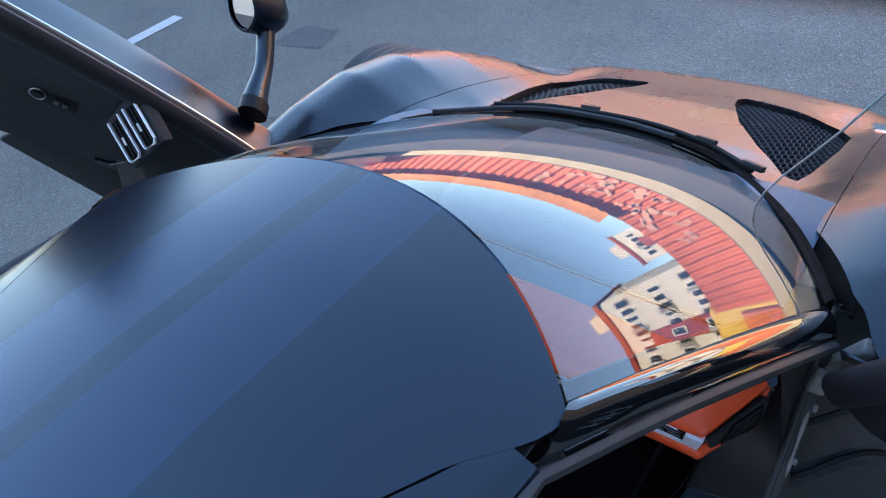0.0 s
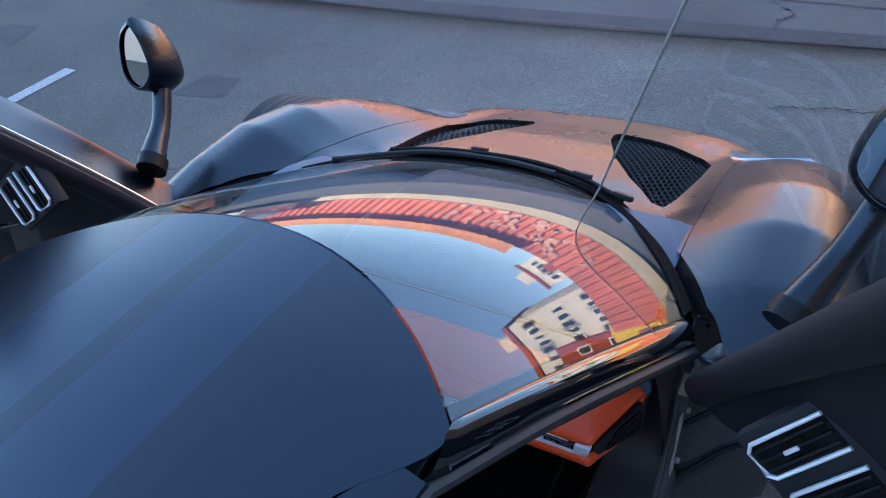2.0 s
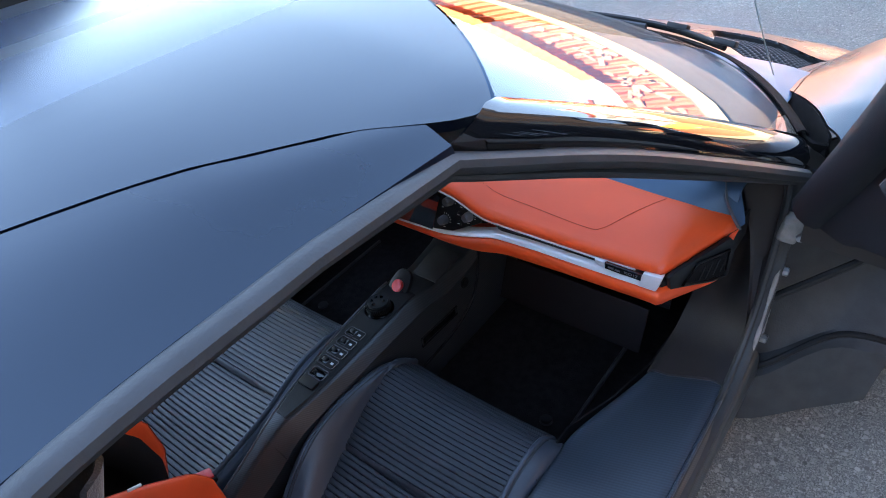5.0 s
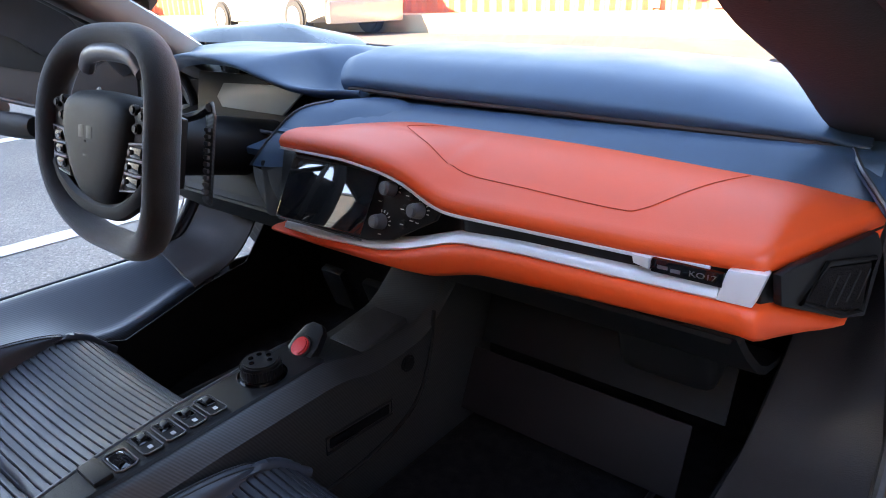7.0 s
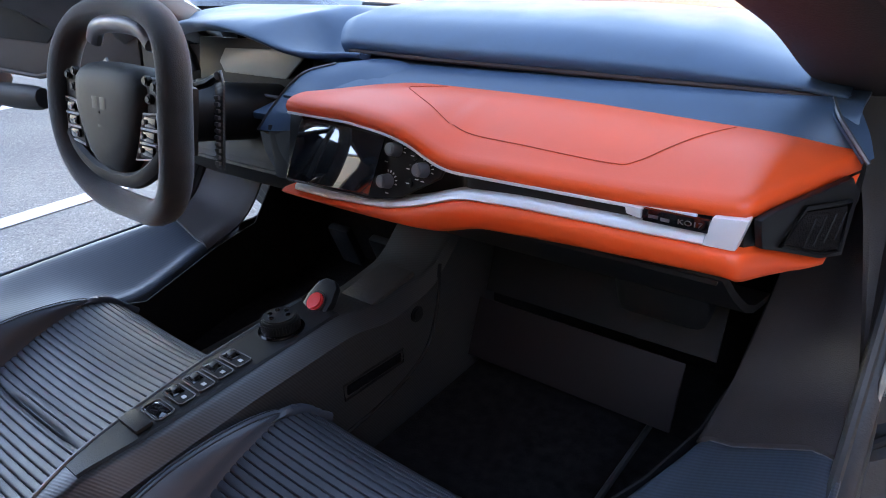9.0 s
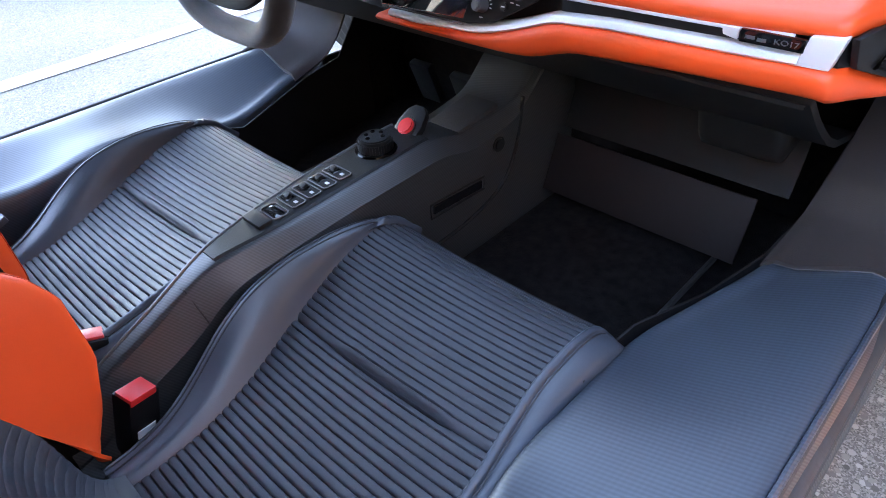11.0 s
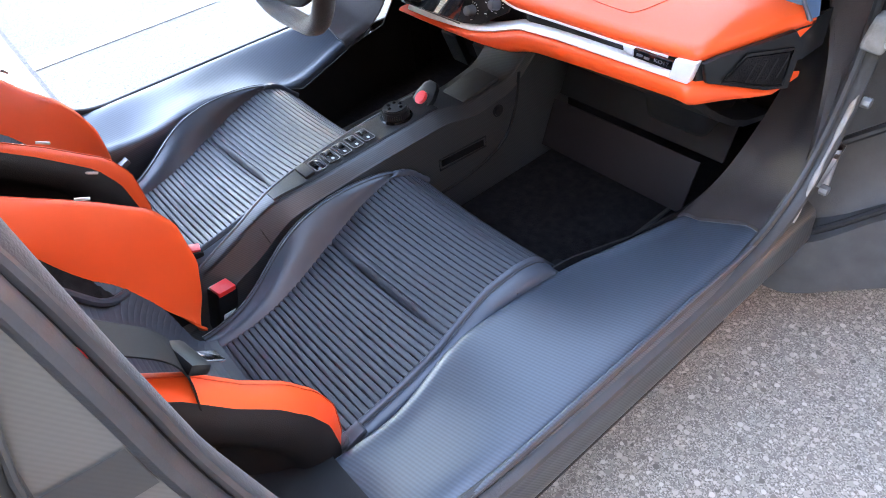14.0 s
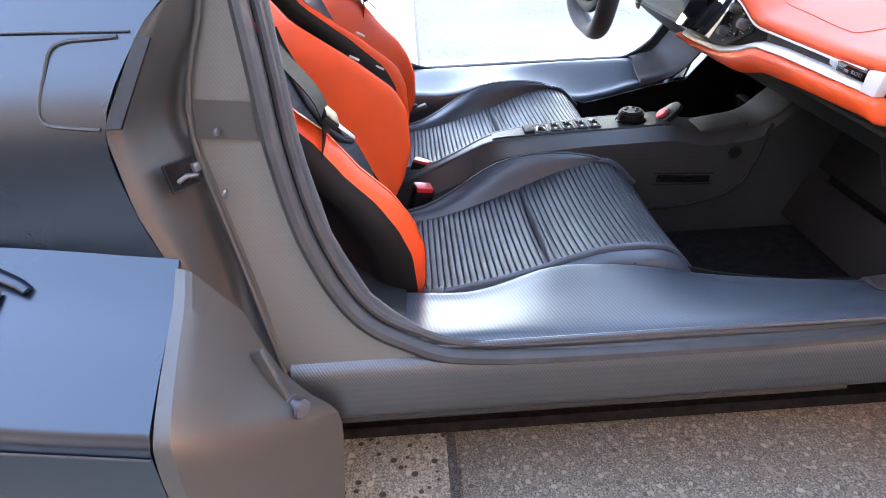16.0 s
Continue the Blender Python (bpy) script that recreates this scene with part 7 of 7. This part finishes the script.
for k in range(5):
    part("front", box_bm((6, 9.6, 15.0 + 0.8 * (k % 3)), pose(19, -16 + 9.7 * k, 7.5 + 0.4 * (k % 3)), 0.04), BRICK, side)
    part("door", box_bm((0.1, 1.1, 2.2), pose(15.96, -18 + 9.7 * k, 1.1), 0.02), GREY_WALL, side)
    for z in (1.8, 5.0, 7.8, 10.6, 13.4):
        part("window", box_bm((0.1, 2.0, 1.6), pose(15.96, -14.5 + 9.7 * k, z), 0.02), WINDOW, side)

# long corrugated wall opposite
wl = wall_thing("corrugated_wall", "orange red corrugated steel wall with pale painted blocks", "wall")
X0, X1, WY = -24.0, 3.6, 10.8
prof = []
for i in range(int((X1 - X0) / 0.07)):
    x = X0 + 0.07 * i
    prof.append((x, WY + (0.0 if i % 4 < 2 else 0.08)))
part("sheeting", grid_bm([[(x, y, z) for x, y in prof] for z in (0.20, 1.0, 1.94)]), CORRUGATED, wl, sharp=20)
part("awning", grid_bm([[(x, WY - 0.6 + 0.6 * t, 1.84 + 0.45 * t + (0.035 if i % 2 else 0.0)) for i, x in enumerate(np.arange(X0, X1 - 4.5, 0.13))] for t in (0.0, 0.5, 1.0)]), ORANGE_ROOF, wl, "faded orange roof edge", sharp=20)
part("plinth", box_bm((X1 - X0 + 14, 1.1, 0.38), pose((X0 + X1) / 2 + 5, WY - 0.62, 0.38), 0.03), KERB, wl, "pale concrete plinth")
rnd = random.Random(5)
FADED = mat("faded_pink_paint", (0.60, 0.33, 0.25), 0.7, var=0.25, scale=6)
for k in range(46):
    part("painted_patch", box_bm((rnd.uniform(0.08, 0.38), 0.02, rnd.uniform(0.06, 0.2)), pose(rnd.uniform(-3.6, 0.9), WY - 0.03, rnd.uniform(0.62, 1.72), 0, rnd.choice((0, 0, 35, -35)), 0), 0.004), FADED, wl)
part("low_wall", box_bm((6, 0.3, 1.3), pose(6.7, WY + 0.2, 0.77), 0.02), CORRUGATED, wl)


def window_unit(host, x, y, z, w, h, frame_mat):
    fr = part("window", box_bm((w + 0.25, 0.14, h + 0.25), pose(x, y, z), 0.02), frame_mat, host)
    for sx in (-0.25, 0.25):
        part("pane", box_bm((w * 0.47, 0.06, h * 0.92), pose(x + sx * w, y - 0.08, z), 0.01), WINDOW, fr)


def flats(name, x0, x1, y, floors, cols, wall_mat, label):
    th = wall_thing(name, label, "building")
    hgt = 0.6 + 3.0 * floors
    part("wall", box_bm((x1 - x0, 12, hgt), pose((x0 + x1) / 2, y + 6, hgt / 2 - 2.6), 0.05), wall_mat, th)
    part("parapet", box_bm((x1 - x0 + 0.5, 12.5, 0.5), pose((x0 + x1) / 2, y + 6, hgt - 2.4), 0.05), RED_TRIM, th)
    part("side_bay", box_bm((2.6, 0.6, hgt * 0.55), pose(x1 - 1.4, y - 0.25, hgt * 0.29 - 2.6), 0.04), GREY_WALL, th)
    part("stair_head", box_bm((3.0, 4, 2.2), pose(x0 + 3.2, y + 4, hgt - 1.4), 0.04), STUCCO, th)
    bay = part("red_bay", box_bm((2.1, 0.8, hgt * 0.62), pose(lerp(x0, x1, 0.5), y - 0.35, hgt * 0.56 - 2.9), 0.04), RED_TRIM, th)
    for f in range(floors):
        for c in range(cols):
            x = lerp(x0 + 1.3, x1 - 1.3, c / max(cols - 1, 1))
            off = -0.82 if abs(x - lerp(x0, x1, 0.5)) < 1.3 and 0.25 < (f + 0.5) / floors < 0.87 else -0.06
            if x > x1 - 2.8 and f < floors * 0.55:
                off = -0.6
            if (c * 3 + f * 5) % 4 == 1 and c < cols - 1:
                part("grey_panel", box_bm((0.8, 0.10, 1.5), pose(x + (x1 - x0 - 2.6) / (cols - 1) / 2, y + off, -0.7 + 3.0 * f), 0.02), GREY_WALL, th)
            window_unit(th, x, y + off, -0.7 + 3.0 * f, 0.75 if (c + f) % 3 else 0.55, 1.0, GREY_WALL if (c + 2 * f) % 4 == 0 else WHITE)
    return th


flats("apartment_building", 4.6, 21.0, 40.0, 5, 11, STUCCO, "white five-storey apartment building with red bays")
flats("apartment_building", -3.6, 3.6, 58.0, 4, 5, STUCCO, "smaller white apartment building with red trim")
yw = wall_thing("corner_shop", "low yellow walled building with a painted star", "building")
part("wall", box_bm((6, 4, 3.2), pose(8.4, 20, 1.3), 0.04), YELLOW, yw)
bm = prism_bm([(0.55 * (1 if k % 2 else 0.45) * math.sin(k * math.pi / 5), 0.55 * (1 if k % 2 else 0.45) * math.cos(k * math.pi / 5)) for k in range(10)], 0.03, pose(7.8, 17.96, 1.7, 90, 0, 0))
part("painted_star", bm, mat("blue_paint", (0.03, 0.08, 0.45), 0.6, var=0.1), yw)


# ---- parked car across the road ----
def parked_car(x, y, turn, body_mat, label):
    z0 = ground_z(x, y)
    m = Matrix.Translation((x, y, z0)) @ pose(0, 0, 0, 0, 0, turn)
    th = tagged(new("parked_car"), label, "car")
    side = [(-2.2, 0.35), (-2.25, 0.62), (-2.15, 0.92), (-1.75, 1.02), (-1.25, 1.42), (0.35, 1.45), (1.05, 1.02), (1.9, 0.90), (2.2, 0.70), (2.22, 0.35), (1.75, 0.24), (-1.75, 0.24)]
    rows = []
    for w, k in ((-0.84, 0.93), (-0.80, 1.0), (0.0, 1.015), (0.80, 1.0), (0.84, 0.93)):
        rows.append([m @ Vector((px, w * (0.84 if pz > 1.1 else 1.0), 0.55 + (pz - 0.55) * k)) for px, pz in side])
    part("body", grid_bm(rows, wrap=True, cap=True), body_mat, th, sharp=30)
    for sx in (-1.35, 1.35):
        for sy in (-0.76, 0.76):
            wh = part("wheel", cyl_bm(0.32, 0.22, m @ pose(sx, sy * 1.03, 0.32, 90, 0, 0), 28, bevel=0.03), TYRE, th)
            part("rim", cyl_bm(0.21, 0.23, m @ pose(sx, sy * 1.04, 0.32, 90, 0, 0), 20, bevel=0.02), SILVER, wh)
    for sy in (-1, 1):
        part("side_window", prism_bm([(-1.2, 1.05), (-0.95, 1.36), (0.3, 1.38), (0.85, 1.05)], 0.01, m @ pose(0, sy * 0.762, 0, 90, 0, 0)), WINDOW, th)
        part("tail_lamp", box_bm((0.06, 0.30, 0.16), m @ pose(-2.21, sy * 0.62, 0.80), 0.02), RED, th)
    part("number_plate", box_bm((0.02, 0.46, 0.13), m @ pose(-2.26, 0, 0.72), 0.005), WHITE, th)
    part("plate_bar", box_bm((0.02, 0.34, 0.05), m @ pose(-2.272, 0, 0.72), 0.004), GREY_WALL, th)
    part("bumper", box_bm((0.14, 1.6, 0.36), m @ pose(-2.22, 0, 0.40), 0.05), body_mat, th)
    return th


CAR_PAINT = mat("silver_car_paint", (0.55, 0.54, 0.50), 0.3, metal=0.4, coat=0.6, var=0.04)
parked_car(-10.0, 8.9, 173, CAR_PAINT, "silver saloon car parked at the far kerb")
parked_car(-21.0, 9.2, 180, CAR_PAINT, "pale saloon car parked before the corrugated wall")
